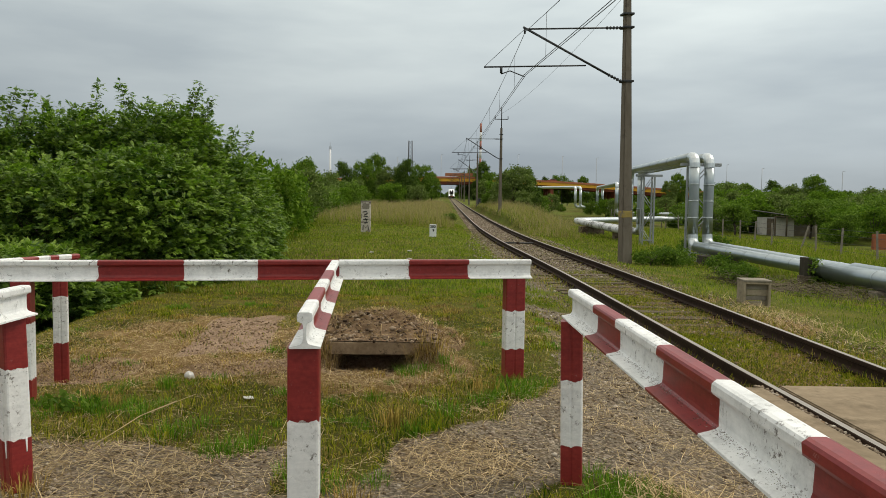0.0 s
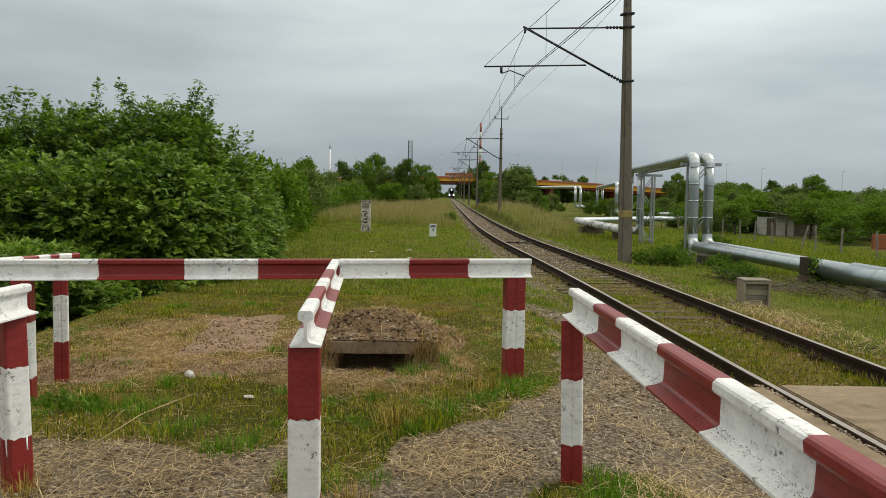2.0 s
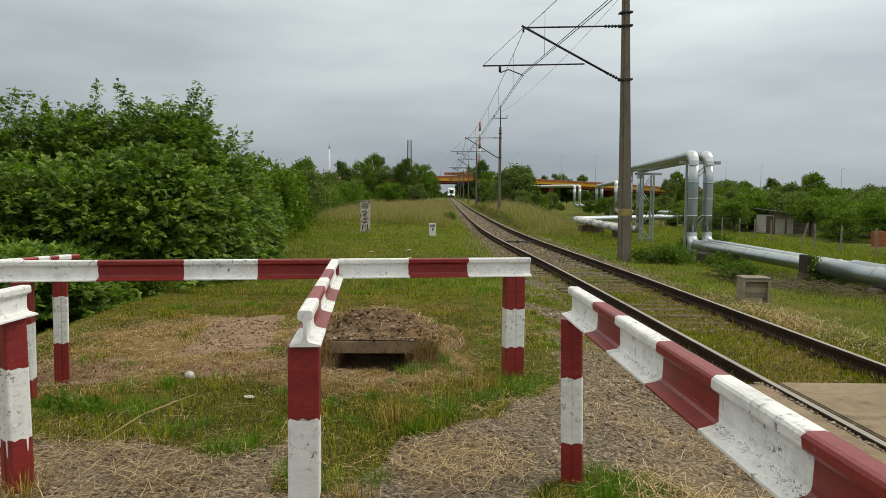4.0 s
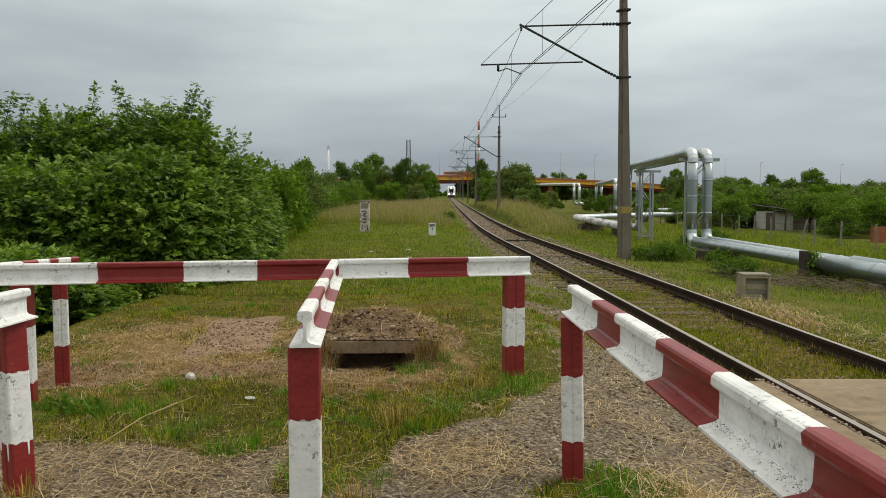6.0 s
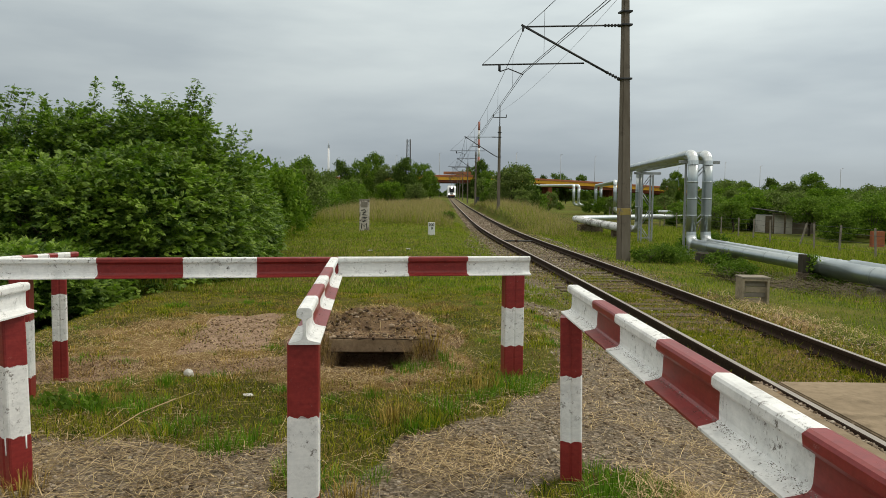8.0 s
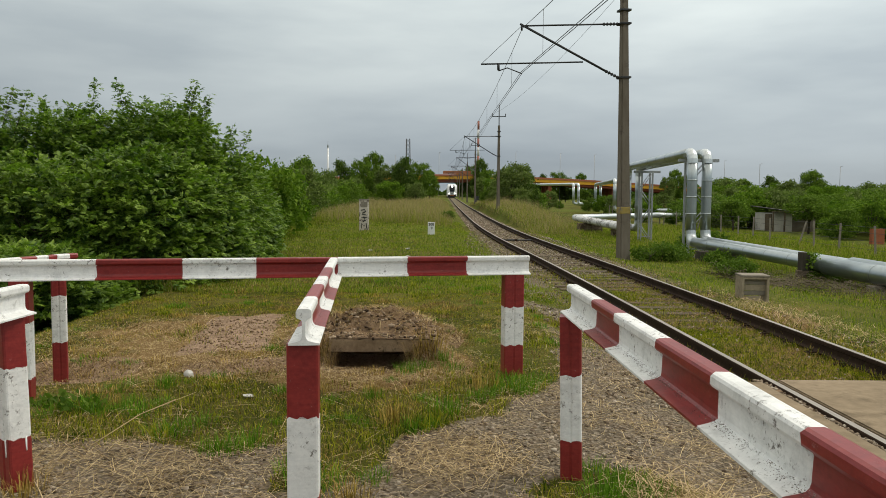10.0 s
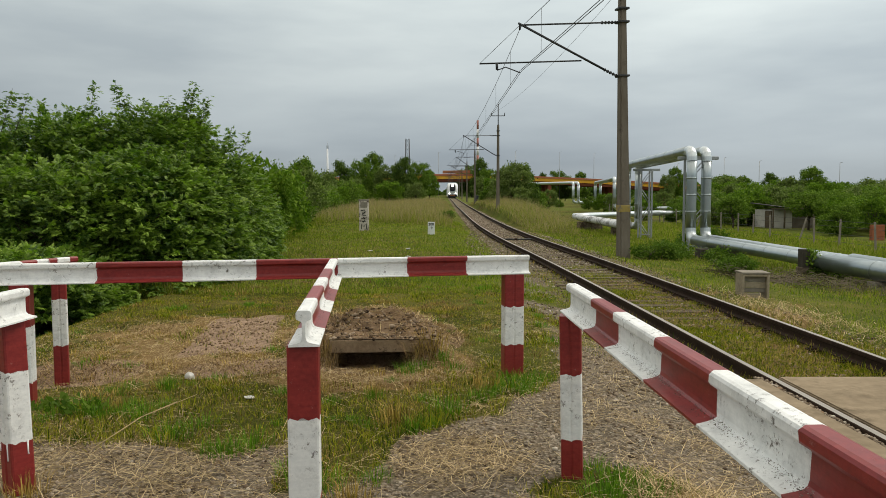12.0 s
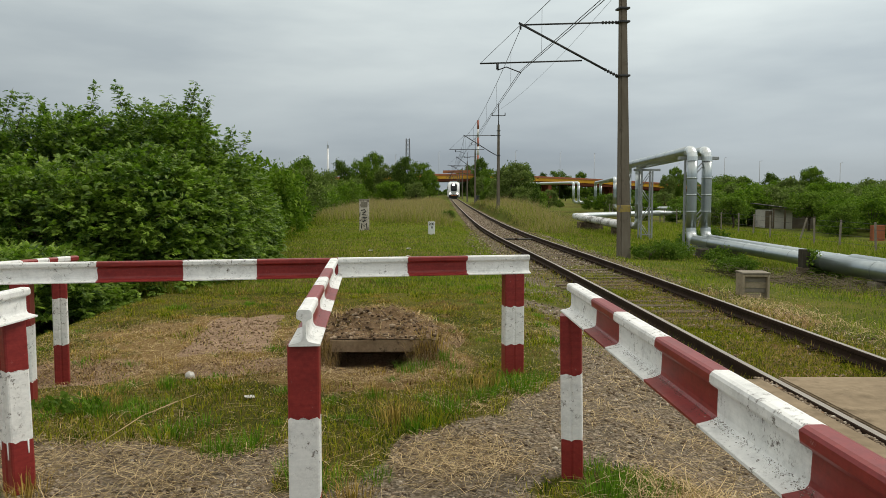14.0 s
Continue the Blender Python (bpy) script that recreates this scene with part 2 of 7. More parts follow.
GRASS = leaf_material("green_grass", (0.028, 0.062, 0.004), (0.385, 0.36, 0.03), 6.5, 0.62, (0.33, 0.66))
FIELD_GRASS = leaf_material("field_grass", (0.075, 0.125, 0.011), (0.31, 0.345, 0.038), 1.6, 0.62, (0.33, 0.66))
FIELD_DRY = leaf_material("dry_field_grass", (0.20, 0.155, 0.05), (0.46, 0.375, 0.15), 2.2, 0.62, (0.33, 0.67))
GRASS_DRY = leaf_material("dry_grass", (0.13, 0.072, 0.018), (0.62, 0.42, 0.135), 7.5, 0.62, (0.32, 0.67))
STRAW = leaf_material("cut_straw", (0.17, 0.105, 0.045), (0.76, 0.58, 0.36), 5.0, 0.25, (0.25, 0.75))
DEAD = leaf_material("dead_stalks", (0.075, 0.04, 0.018), (0.42, 0.27, 0.14), 6.0, 0.3)
SEED_HEAD = leaf_material("seeding_grass", (0.25, 0.185, 0.105), (0.44, 0.345, 0.21), 0.6, 0.6)
LUSH = leaf_material("lush_grass", (0.045, 0.12, 0.008), (0.20, 0.35, 0.03), 3.0, 0.4)
WEED = leaf_material("weed_leaf", (0.05, 0.10, 0.012), (0.15, 0.215, 0.032))


def glow(name, color, strength):
    m = Mat(name, color, 0.3)
    m.b.inputs["Emission Color"].default_value = (*color, 1)
    m.b.inputs["Emission Strength"].default_value = strength
    return m.m


HEADLIGHT = glow("headlight_glow", (1.0, 0.97, 0.90), 7)
GLASS_DARK = Mat("dark_windscreen", (0.012, 0.013, 0.015), 0.15, 0.0, 0.25).m


# ---- mesh helpers ----
def mesh_of(verts, faces, mats, smooth=False, index=None):
    me = bpy.data.meshes.new("mesh")
    me.from_pydata([tuple(v) for v in verts], [], [tuple(f) for f in faces])
    for m in mats if isinstance(mats, (list, tuple)) else [mats]:
        me.materials.append(m)
    if index is not None:
        me.polygons.foreach_set("material_index", index)
    if smooth:
        me.polygons.foreach_set("use_smooth", [True] * len(me.polygons))
    me.update()
    return me


def fast_mesh(co, quads, mats, index=None, smooth=False):
    """A mesh from numpy arrays; quads (n, k) indices."""
    me = bpy.data.meshes.new("mesh")
    n, k = quads.shape
    me.vertices.add(len(co))
    me.vertices.foreach_set("co", np.asarray(co, dtype=np.float32).ravel())
    me.loops.add(n * k)
    me.loops.foreach_set("vertex_index", quads.astype(np.int32).ravel())
    me.polygons.add(n)
    me.polygons.foreach_set("loop_start", np.arange(0, n * k, k, dtype=np.int32))
    for m in mats if isinstance(mats, (list, tuple)) else [mats]:
        me.materials.append(m)
    if index is not None:
        me.polygons.foreach_set("material_index", np.asarray(index, dtype=np.int32))
    if smooth:
        me.polygons.foreach_set("use_smooth", np.ones(n, dtype=bool))
    me.update(calc_edges=True)
    me.validate()
    return me


def part(name, me, parent, label="", m=None):
    ob = new(name, me)
    ob.parent = parent
    if m is not None:
        ob.matrix_basis = m
    if label:
        tagged(ob, label)
    return ob


def empty(name, x=0, y=0, z=0, rz=0):
    ob = new(name)
    ob.empty_display_size = 0.2
    ob.matrix_basis = pose(x, y, z, 0, 0, rz)
    return ob


def bm_mesh(bm, mats, smooth=False):
    me = bpy.data.meshes.new("mesh")
    bm.to_mesh(me)
    bm.free()
    for m in mats if isinstance(mats, (list, tuple)) else [mats]:
        me.materials.append(m)
    if smooth:
        me.polygons.foreach_set("use_smooth", [True] * len(me.polygons))
    return me


def box(bm, x0, x1, y0, y1, z0, z1, bevel=0.0, m=None):
    """Add a bevelled block to bm."""
    r = bmesh.ops.create_cube(bm, size=1)
    vs = r["verts"]
    for v in vs:
        v.co = Vector(((x0 + x1) / 2 + v.co.x * (x1 - x0), (y0 + y1) / 2 + v.co.y * (y1 - y0), (z0 + z1) / 2 + v.co.z * (z1 - z0)))
    if m is not None:
        bmesh.ops.transform(bm, matrix=m, verts=vs)
    if bevel:
        es = list({e for v in vs for e in v.link_edges})
        bmesh.ops.bevel(bm, geom=es, offset=bevel, segments=2, profile=0.5, affect="EDGES")
    return bm


def block(x0, x1, y0, y1, z0, z1, mat, bevel=0.01):
    return bm_mesh(box(bmesh.new(), x0, x1, y0, y1, z0, z1, bevel), mat)


def frames_along(path):
    p = [Vector(q) for q in path]
    out = []
    side = None
    for i, q in enumerate(p):
        t = (p[min(i + 1, len(p) - 1)] - p[max(i - 1, 0)]).normalized()
        if side is None:
            ref = Vector((0, 0, 1)) if abs(t.z) < 0.9 else Vector((0, 1, 0))
            side = t.cross(ref).normalized()
        else:
            side = (side - t * side.dot(t)).normalized()
        out.append((q, side, side.cross(t).normalized()))
    return out


def tube(path, radius, seg=12, caps=True):
    """Verts and faces of a round bar; radius a number or one for each point."""
    fr = frames_along(path)
    rs = radius if isinstance(radius, (list, tuple)) else [radius] * len(fr)
    vs, fs = [], []
    for (q, s, u), r in zip(fr, rs):
        for k in range(seg):
            a = 2 * math.pi * k / seg
            vs.append(q + s * (math.cos(a) * r) + u * (math.sin(a) * r))
    for i in range(len(fr) - 1):
        for k in range(seg):
            a, b = i * seg + k, i * seg + (k + 1) % seg
            fs.append((a, b, b + seg, a + seg))
    if caps:
        fs.append(tuple(range(seg))[::-1])
        fs.append(tuple(range(len(vs) - seg, len(vs))))
    return vs, fs


def tubes(paths, radius, mat, seg=8, smooth=True):
    vs, fs = [], []
    for p in paths:
        v, f = tube(p, radius, seg)
        fs += [tuple(i + len(vs) for i in q) for q in f]
        vs += v
    return mesh_of(vs, fs, mat, smooth)


def rounded(path, r, n=6):
    """A path whose corners are turned with the radius r."""
    p = [Vector(q) for q in path]
    out = [p[0]]
    for a, b, c in zip(p, p[1:], p[2:]):
        u, v = (a - b).normalized(), (c - b).normalized()
        s, e = b + u * r, b + v * r
        for i in range(n + 1):
            t = i / n
            out.append(s.lerp(b, t).lerp(b.lerp(e, t), t))
    return out + [p[-1]]


def profile_bar(profile, path, ups=None):
    """Sweep a closed outline (side, up) along a path, kept upright."""
    p = [Vector(q) for q in path]
    vs, fs = [], []
    n = len(profile)
    for i, q in enumerate(p):
        t = (p[min(i + 1, len(p) - 1)] - p[max(i - 1, 0)])
        s = Vector((t.y, -t.x, 0)).normalized()
        for a, b in profile:
            vs.append(q + s * a + Vector((0, 0, b)))
    for i in range(len(p) - 1):
        for k in range(n):
            a, b = i * n + k, i * n + (k + 1) % n
            fs.append((a, a + n, b + n, b))
    fs.append(tuple(range(n)))
    fs.append(tuple(range(len(vs) - n, len(vs)))[::-1])
    return vs, fs


def smooth01(a, b, v):
    t = np.clip((v - a) / (b - a), 0, 1)
    return t * t * (3 - 2 * t)


def leaf_cards(centers, normals, size, rnd, long=1.7, droop=0.3):
    """Pointed leaves as two-triangle rhombs, folded on the midrib."""
    n = len(centers)
    a = rnd.normal(size=(n, 3)) + normals * 0.9
    a[:, 2] -= droop
    a /= np.linalg.norm(a, axis=1)[:, None]
    b = np.cross(a, rnd.normal(size=(n, 3)))
    b /= np.linalg.norm(b, axis=1)[:, None] + 1e-9
    s = size * rnd.uniform(0.6, 1.3, (n, 1))
    c = np.cross(a, b)
    v = np.stack([centers - a * s * long * 0.5, centers + b * s * 0.5 + c * s * 0.12, centers + a * s * long * 0.5, centers - b * s * 0.5 + c * s * 0.12], 1)
    return v.reshape(-1, 3), np.arange(4 * n).reshape(n, 4)


# ---- the lie of the land: z = 0 at the near rail tops ----
TY = np.array([-60, -20, 0, 7.6, 14, 21, 30, 39, 50, 62, 100, 188, 260, 360, 600.0])
TX = np.array([5.2, 4.25, 3.86, 3.73, 3.63, 3.44, 3.05, 2.78, 2.72, 2.75, 2.62, 2.62, 2.75, 3.0, 3.6])
TZ = np.array([0, 0, 0, 0, 0, 0.0, 0.02, 0.08, 0.12, 0.16, 0.52, 1.36, 1.9, 2.6, 3.4])
_ty = np.linspace(-60, 600, 1321)


def _soft(v):
    """The plan's values at half-metre steps, rounded over."""
    a = np.interp(_ty, TY, v)
    for w in (15, 9):
        k = np.ones(w) / w
        a = np.convolve(np.pad(a, w // 2, mode="edge"), k, mode="valid")
    return a


_txs, _tzs = _soft(TX), _soft(TZ)


def track_x(y):
    return np.interp(y, _ty, _txs)


def track_z(y):
    return np.interp(y, _ty, _tzs)


def wavy(x, y, s, seed=0.0):
    """Cheap smooth noise in -1..1 for arrays."""
    return (np.sin(x * s + 1.3 * np.sin(y * s * 0.7 + seed) + seed) + np.sin(y * s * 1.1 + 1.7 * np.sin(x * s * 0.6 - seed) + 2 * seed) + 0.6 * np.sin((x + y) * s * 2.3 + seed * 3)) / 2.6


def edge_x(y):
    """Where the bank on the bush side begins to fall."""
    return np.interp(y, [0, 9, 12, 27, 36, 60, 100, 400], [-4.6, -4.5, -4.5, -5.9, -6.4, -7.5, -10, -20])


def ground_z(x, y):
    x, y = np.asarray(x, dtype=float), np.asarray(y, dtype=float)
    u = x - track_x(y)
    zr = track_z(y)
    z = zr - 0.02 - 0.05 * smooth01(-1.0, -4.0, x) * smooth01(12, 6, y)
    z = z + 0.25 * smooth01(34, 46, y) * smooth01(-2, -4.5, u) * smooth01(-18, -9, u) * smooth01(120, 70, y)
    # bed of the track
    bed = zr - 0.185
    k = smooth01(2.6 - 0.7 * smooth01(36, 50, y), 1.75 - 0.45 * smooth01(36, 50, y), np.abs(u))
    right = zr - 0.28 - 0.42 * smooth01(2.5, 8, u) - 0.3 * smooth01(8, 40, u)
    right = right + 0.85 * smooth01(36, 58, y) * smooth01(1.3, 2.0, u) * smooth01(6, 3.4, u) * smooth01(130, 90, y)
    z = np.where(u > 0, right, z)
    z = z * (1 - k) + bed * k
    # the road that crosses lies near the camera
    z = z + smooth01(6.9, 6.5, y) * smooth01(1.6, 1.9, u) * smooth01(8, 5, u) * 0.22
    # bank falling to the bushes
    e = edge_x(y)
    z = z - 1.9 * smooth01(0.0, 4.5, e - x) - 0.6 * smooth01(4, 14, e - x)
    # far plain
    far = smooth01(120, 420, np.hypot(x, y))
    z = z * (1 - far * smooth01(6, 30, np.abs(u))) - 0.5 * far * smooth01(6, 30, np.abs(u))
    # pit under the slab
    pit = smooth01(-1.14, -1.02, x) * smooth01(-0.30, -0.44, x) * smooth01(7.12, 7.4, y) * smooth01(8.3, 8.0, y)
    z = z - 0.42 * pit
    z = z + 0.13 * smooth01(0.30, 0.48, np.abs(x + 0.74)) * smooth01(0.95, 0.6, np.abs(x + 0.74)) * smooth01(7.25, 7.6, y) * smooth01(8.9, 8.3, y)
    near = smooth01(60, 20, np.hypot(x, y))
    return z + near * (0.018 * wavy(x, y, 2.1) + 0.012 * wavy(x, y, 7.3, 2.0) + 0.009 * wavy(x, y, 12.5, 5.0) * smooth01(5.0, 6.0, y)) * (1 - k * 0.5)


def gravel_amount(x, y):
    """1 on the trodden gravel path, 0 on grass."""
    lim = np.interp(x, [-9, -5, -1.9, -1.05, -0.95, -0.45, -0.3, 0.28, 0.9, 1.15, 1.3], [5.3, 5.2, 5.1, 4.9, 4.1, 4.3, 4.9, 5.7, 6.2, 7.2, 8.4])
    a = smooth01(0.25, -0.25, y - lim + 0.25 * wavy(x, y, 3.0, 1.0))
    u = x - track_x(y)
    a = a * np.where(y > 6.9, smooth01(-1.1, -1.5, u), 1.0)
    strip = smooth01(-2.75, -2.3, u + 0.15 * wavy(x, y, 2.0)) * smooth01(-1.2, -1.5, u) * smooth01(40, 16, y) * (0.5 + 0.6 * wavy(x, y, 2.2, 2.0))
    clump = smooth01(0.8, 0.35, np.hypot((x - 1.05) / 1.0, (y - 4.1) / 0.75))
    return np.clip(np.maximum(a, strip) * (1 - clump), 0, 1)


def straw_amount(x, y):
    """1 where mown grass lies dry."""
    a = smooth01(2.6, 0.6, np.hypot((x + 2.9) / 1.0, (y - 8.6) / 1.1)) * 0.64
    b = smooth01(1.5, 0.6, np.hypot((x + 0.75) / 1.0, (y - 7.4) / 0.9)) * 0.8
    c = smooth01(1.0, 0.2, np.hypot((x - 5.2) / 0.8, (y - 11.5) / 1.6)) * 0.9
    d = smooth01(0.25, 0.8, wavy(x, y, 0.9, 4.0)) * 0.35 * smooth01(34, 16, y)
    return np.clip(np.maximum.reduce([a, b, c, d]) + 0.28 * wavy(x, y, 2.6, 3.0) + 0.12 * wavy(x, y, 6.1, 1.0), 0, 1)


def pale_soil(x, y):
    """1 on the strip of pale bare earth behind the barrier."""
    return smooth01(1.0, 0.8, np.maximum(np.abs(x + 2.52 + 0.12 * (y - 9.2)) / 0.5, np.abs(y - 9.25) / 1.35) + 0.12 * wavy(x, y, 5.0, 2.0))


def bare_amount(x, y):
    """1 on bare brown soil."""
    a = pale_soil(x, y)
    b = smooth01(1.05, 0.75, np.hypot((x + 0.78) / 0.95, (y - 8.3) / 1.4))
    c = smooth01(1.0, 0.6, np.hypot((x + 3.55) / 0.75, (y - 7.3) / 0.7)) * 0.95
    d = smooth01(1.0, 0.5, np.hypot((x + 1.95) / 0.85, (y - 7.35) / 0.5)) * 0.95
    return np.clip(np.maximum.reduce([a, b, c, d]) + 0.12 * wavy(x, y, 4.0, 6.0), 0, 1)


def spaced(lo, hi, inner0, inner1, step, grow):
    """Coordinates: even between inner0 and inner1, growing outwards."""
    mid = list(np.arange(inner0, inner1, step))
    s, p, right = step, inner1, []
    while p < hi:
        right.append(p)
        s *= grow
        p += s
    s, p, left = step, inner0, []
    while p > lo:
        s *= grow
        p -= s
        left.append(p)
    return np.array(left[::-1] + mid + right + [hi])


def build_ground():
    xs = spaced(-2500, 2500, -6, 7, 0.11, 1.07)
    ys = spaced(-400, 3500, 2.5, 13, 0.11, 1.035)
    X, Y = np.meshgrid(xs, ys)
    Z = ground_z(X, Y)
    co = np.stack([X, Y, Z], -1).reshape(-1, 3)
    nx, ny = len(xs), len(ys)
    i = (np.arange(ny - 1)[:, None] * nx + np.arange(nx - 1)[None]).ravel()
    quads = np.stack([i, i + 1, i + nx + 1, i + nx], 1)
    m = Mat("ground_cover", (0.2, 0.2, 0.1), 1.0, 0, 0.04)
    at = m.n("ShaderNodeAttribute")
    at.attribute_name = "cover"
    sep = m.n("ShaderNodeSeparateColor")
    m.link(at.outputs["Color"], sep.inputs[0])
    fine = m.noise(38, 5, 0.7)
    mid = m.noise(5.0, 5, 0.65)
    big = m.noise(0.55, 4, 0.6)
    huge = m.noise(0.05, 3, 0.5)
    grass = m.ramp(m.mix(0.5, mid, fine), [(0.28, (0.020, 0.021, 0.005)), (0.55, (0.058, 0.066, 0.011)), (0.8, (0.19, 0.19, 0.038))])
    grass = m.mix(m.ramp(big, [(0.4, (0, 0, 0)), (0.62, (0.55, 0.55, 0.55))]), grass, m.ramp(fine, [(0.3, (0.11, 0.095, 0.022)), (0.7, (0.27, 0.21, 0.065))]))
    grass = m.mix(m.ramp(huge, [(0.42, (0, 0, 0)), (0.6, (0.6, 0.6, 0.6))]), grass, (0.13, 0.175, 0.03))
    vor = m.n("ShaderNodeTexVoronoi", Scale=55.0)
    co_ = m.n("ShaderNodeTexCoord")
    m.link(co_.outputs["Object"], vor.inputs["Vector"])
    stone_col = m.ramp(m.mix(0.5, vor.outputs["Color"], fine), [(0.2, (0.042, 0.034, 0.025)), (0.5, (0.145, 0.12, 0.088)), (0.8, (0.42, 0.355, 0.275))])
    stone_col = m.mix(m.ramp(mid, [(0.45, (0, 0, 0)), (0.7, (0.6, 0.6, 0.6))]), stone_col, (0.21, 0.16, 0.105))
    straw = m.ramp(m.mix(0.5, fine, m.noise(11, 5, 0.7)), [(0.25, (0.085, 0.052, 0.022)), (0.55, (0.25, 0.165, 0.07)), (0.8, (0.44, 0.32, 0.155))])
    soil = m.ramp(m.mix(0.5, fine, mid), [(0.3, (0.13, 0.08, 0.052)), (0.7, (0.46, 0.335, 0.235))])

    def ragged(out):
        a = m.n("ShaderNodeMath")
        a.operation = "MULTIPLY_ADD"
        m.link(mid, a.inputs[0])
        a.inputs[1].default_value = 0.9
        m.link(out, a.inputs[2])
        return m.ramp(a.outputs[0], [(0.78, (0, 0, 0)), (1.0, (1, 1, 1))])

    col = m.mix(ragged(sep.outputs[1]), grass, straw)
    col = m.mix(ragged(sep.outputs[2]), col, soil)
    col = m.mix(ragged(sep.outputs[0]), col, stone_col)
    m.base(col)
    hb = m.mix(0.5, fine, vor.outputs["Distance"])
    m.bump(hb, 0.9, 0.03)
    me = fast_mesh(co, quads, m.m, smooth=True)
    x, y = co[:, 0], co[:, 1]
    u = x - track_x(y)
    ball = smooth01(1.9 - 0.5 * smooth01(20, 40, y), 1.5 - 0.4 * smooth01(20, 40, y), np.abs(u)) * (0.55 - 0.42 * smooth01(20, 10, y))
    g = np.maximum(gravel_amount(x, y), ball)
    cover = np.stack([g, straw_amount(x, y), bare_amount(x, y), np.ones_like(g)], 1)
    att = me.color_attributes.new("cover", "FLOAT_COLOR", "POINT")
    att.data.foreach_set("color", cover.astype(np.float32).ravel())
    tagged(new("ground", me), "mown grass with bare soil and a gravel path", "ground", kind="structure")


build_ground()

# ---- railway track ----
RAIL = [(-0.0625, -0.149), (0.0625, -0.149), (0.0625, -0.139), (0.014, -0.122), (0.008, -0.110), (0.008, -0.055), (0.033, -0.042), (0.034, -0.008), (0.028, 0.0), (-0.028, 0.0), (-0.034, -0.008), (-0.033, -0.042), (-0.008, -0.055), (-0.008, -0.110), (-0.014, -0.122), (-0.0625, -0.139)]


def build_track():
    track = empty("railway_track", 0, 0, 0)
    tagged(track, "single curving railway track with rusty rails and mossy sleepers", "railway track")
    ys = np.concatenate([np.arange(-30, 80, 1.0), np.arange(80, 560, 6.0)])
    for side in (-1, 1):
        path = []
        for y in ys:
            h = (track_x(y + 0.5) - track_x(y - 0.5))
            path.append((track_x(y) + side * 0.7525, y - side * 0.7525 * h, track_z(y)))
        vs, fs = profile_bar(RAIL, path)
        n = len(RAIL)
        idx = [1 if (i % n) in (8,) else 0 for i in range(len(fs) - 2)] + [0, 0]
        part("rail", mesh_of(vs, fs, [RUST_STEEL, POLISHED], index=idx), track, "rusty steel rail with a worn running surface")
    bm = box(bmesh.new(), -1.25, 1.25, -0.12, 0.12, -0.14, 0.0, 0.012)
    sleeper = bm_mesh(bm, OLD_WOOD)
    bm = bmesh.new()
    box(bm, -0.17, 0.17, -0.07, 0.07, 0.0, 0.016)
    for sx in (-0.115, 0.115):
        bmesh.ops.create_cone(bm, segments=6, radius1=0.022, radius2=0.018, depth=0.05, cap_ends=True, matrix=Matrix.Translation((sx, 0.03, 0.03)))
        box(bm, sx - 0.04, sx + 0.04, -0.035, 0.03, 0.016, 0.034)
    plate = bm_mesh(bm, RUST_STEEL)
    rnd = random.Random(4)
    y = 6.95
    while y < 118:
        h = math.degrees(math.atan(track_x(y + 0.5) - track_x(y - 0.5)))
        part("sleeper", sleeper, track, m=pose(float(track_x(y)), y, float(track_z(y)) - 0.166 + rnd.uniform(-0.016, 0.012) - (0.022 if y > 24 else 0.03 * float(smooth01(13, 8.5, y))), rnd.uniform(-2, 2), rnd.uniform(-0.5, 0.5), -h + rnd.uniform(-2, 2)))
        if y < 45:
            for side in (-1, 1):
                part("fastening_plate", plate, track, m=pose(float(track_x(y)) + side * 0.7525, y, float(track_z(y)) - 0.166, 0, 0, -h))
        y += 0.62
    return track


build_track()


def rock_mesh(seed, mat, flat=0.7):
    rnd = random.Random(seed)
    bm = bmesh.new()
    bmesh.ops.create_icosphere(bm, subdivisions=3, radius=0.5)
    cuts = [(Vector((rnd.gauss(0, 1), rnd.gauss(0, 1), rnd.gauss(0, 1))).normalized(), rnd.uniform(0.28, 0.44)) for _ in range(9)]
    for v in bm.verts:
        # broken faces
        for d, r in cuts:
            over = v.co.dot(d) - r
            if over > 0:
                v.co -= d * over
        v.co *= rnd.uniform(0.98, 1.03)
        v.co.z *= flat
    return bm_mesh(bm, mat)


def scatter_rocks(name, label, pts, sizes, mat, seed):
    """Many stones in one mesh."""
    rnd = np.random.RandomState(seed)
    base = bmesh.new()
    bmesh.ops.create_icosphere(base, subdivisions=1, radius=0.5)
    bv = np.array([v.co[:] for v in base.verts])
    bf = np.array([[v.index for v in f.verts] for f in base.faces])
    base.free()
    n = len(pts)
    v = bv[None] * rnd.uniform(0.7, 1.25, (n, len(bv), 1)) * rnd.uniform(0.6, 1.3, (n, 1, 3)) * np.array([1, 1, 0.65])
    a = rnd.uniform(0, 6.28, n)
    c, s = np.cos(a)[:, None], np.sin(a)[:, None]
    v = np.stack([v[..., 0] * c - v[..., 1] * s, v[..., 0] * s + v[..., 1] * c, v[..., 2]], -1)
    v = v * np.asarray(sizes)[:, None, None] + np.asarray(pts)[:, None, :]
    f = bf[None] + (np.arange(n) * len(bv))[:, None, None]
    me = fast_mesh(v.reshape(-1, 3), f.reshape(-1, 3), mat)
    return tagged(new(name, me), label, "stones", kind="stuff")


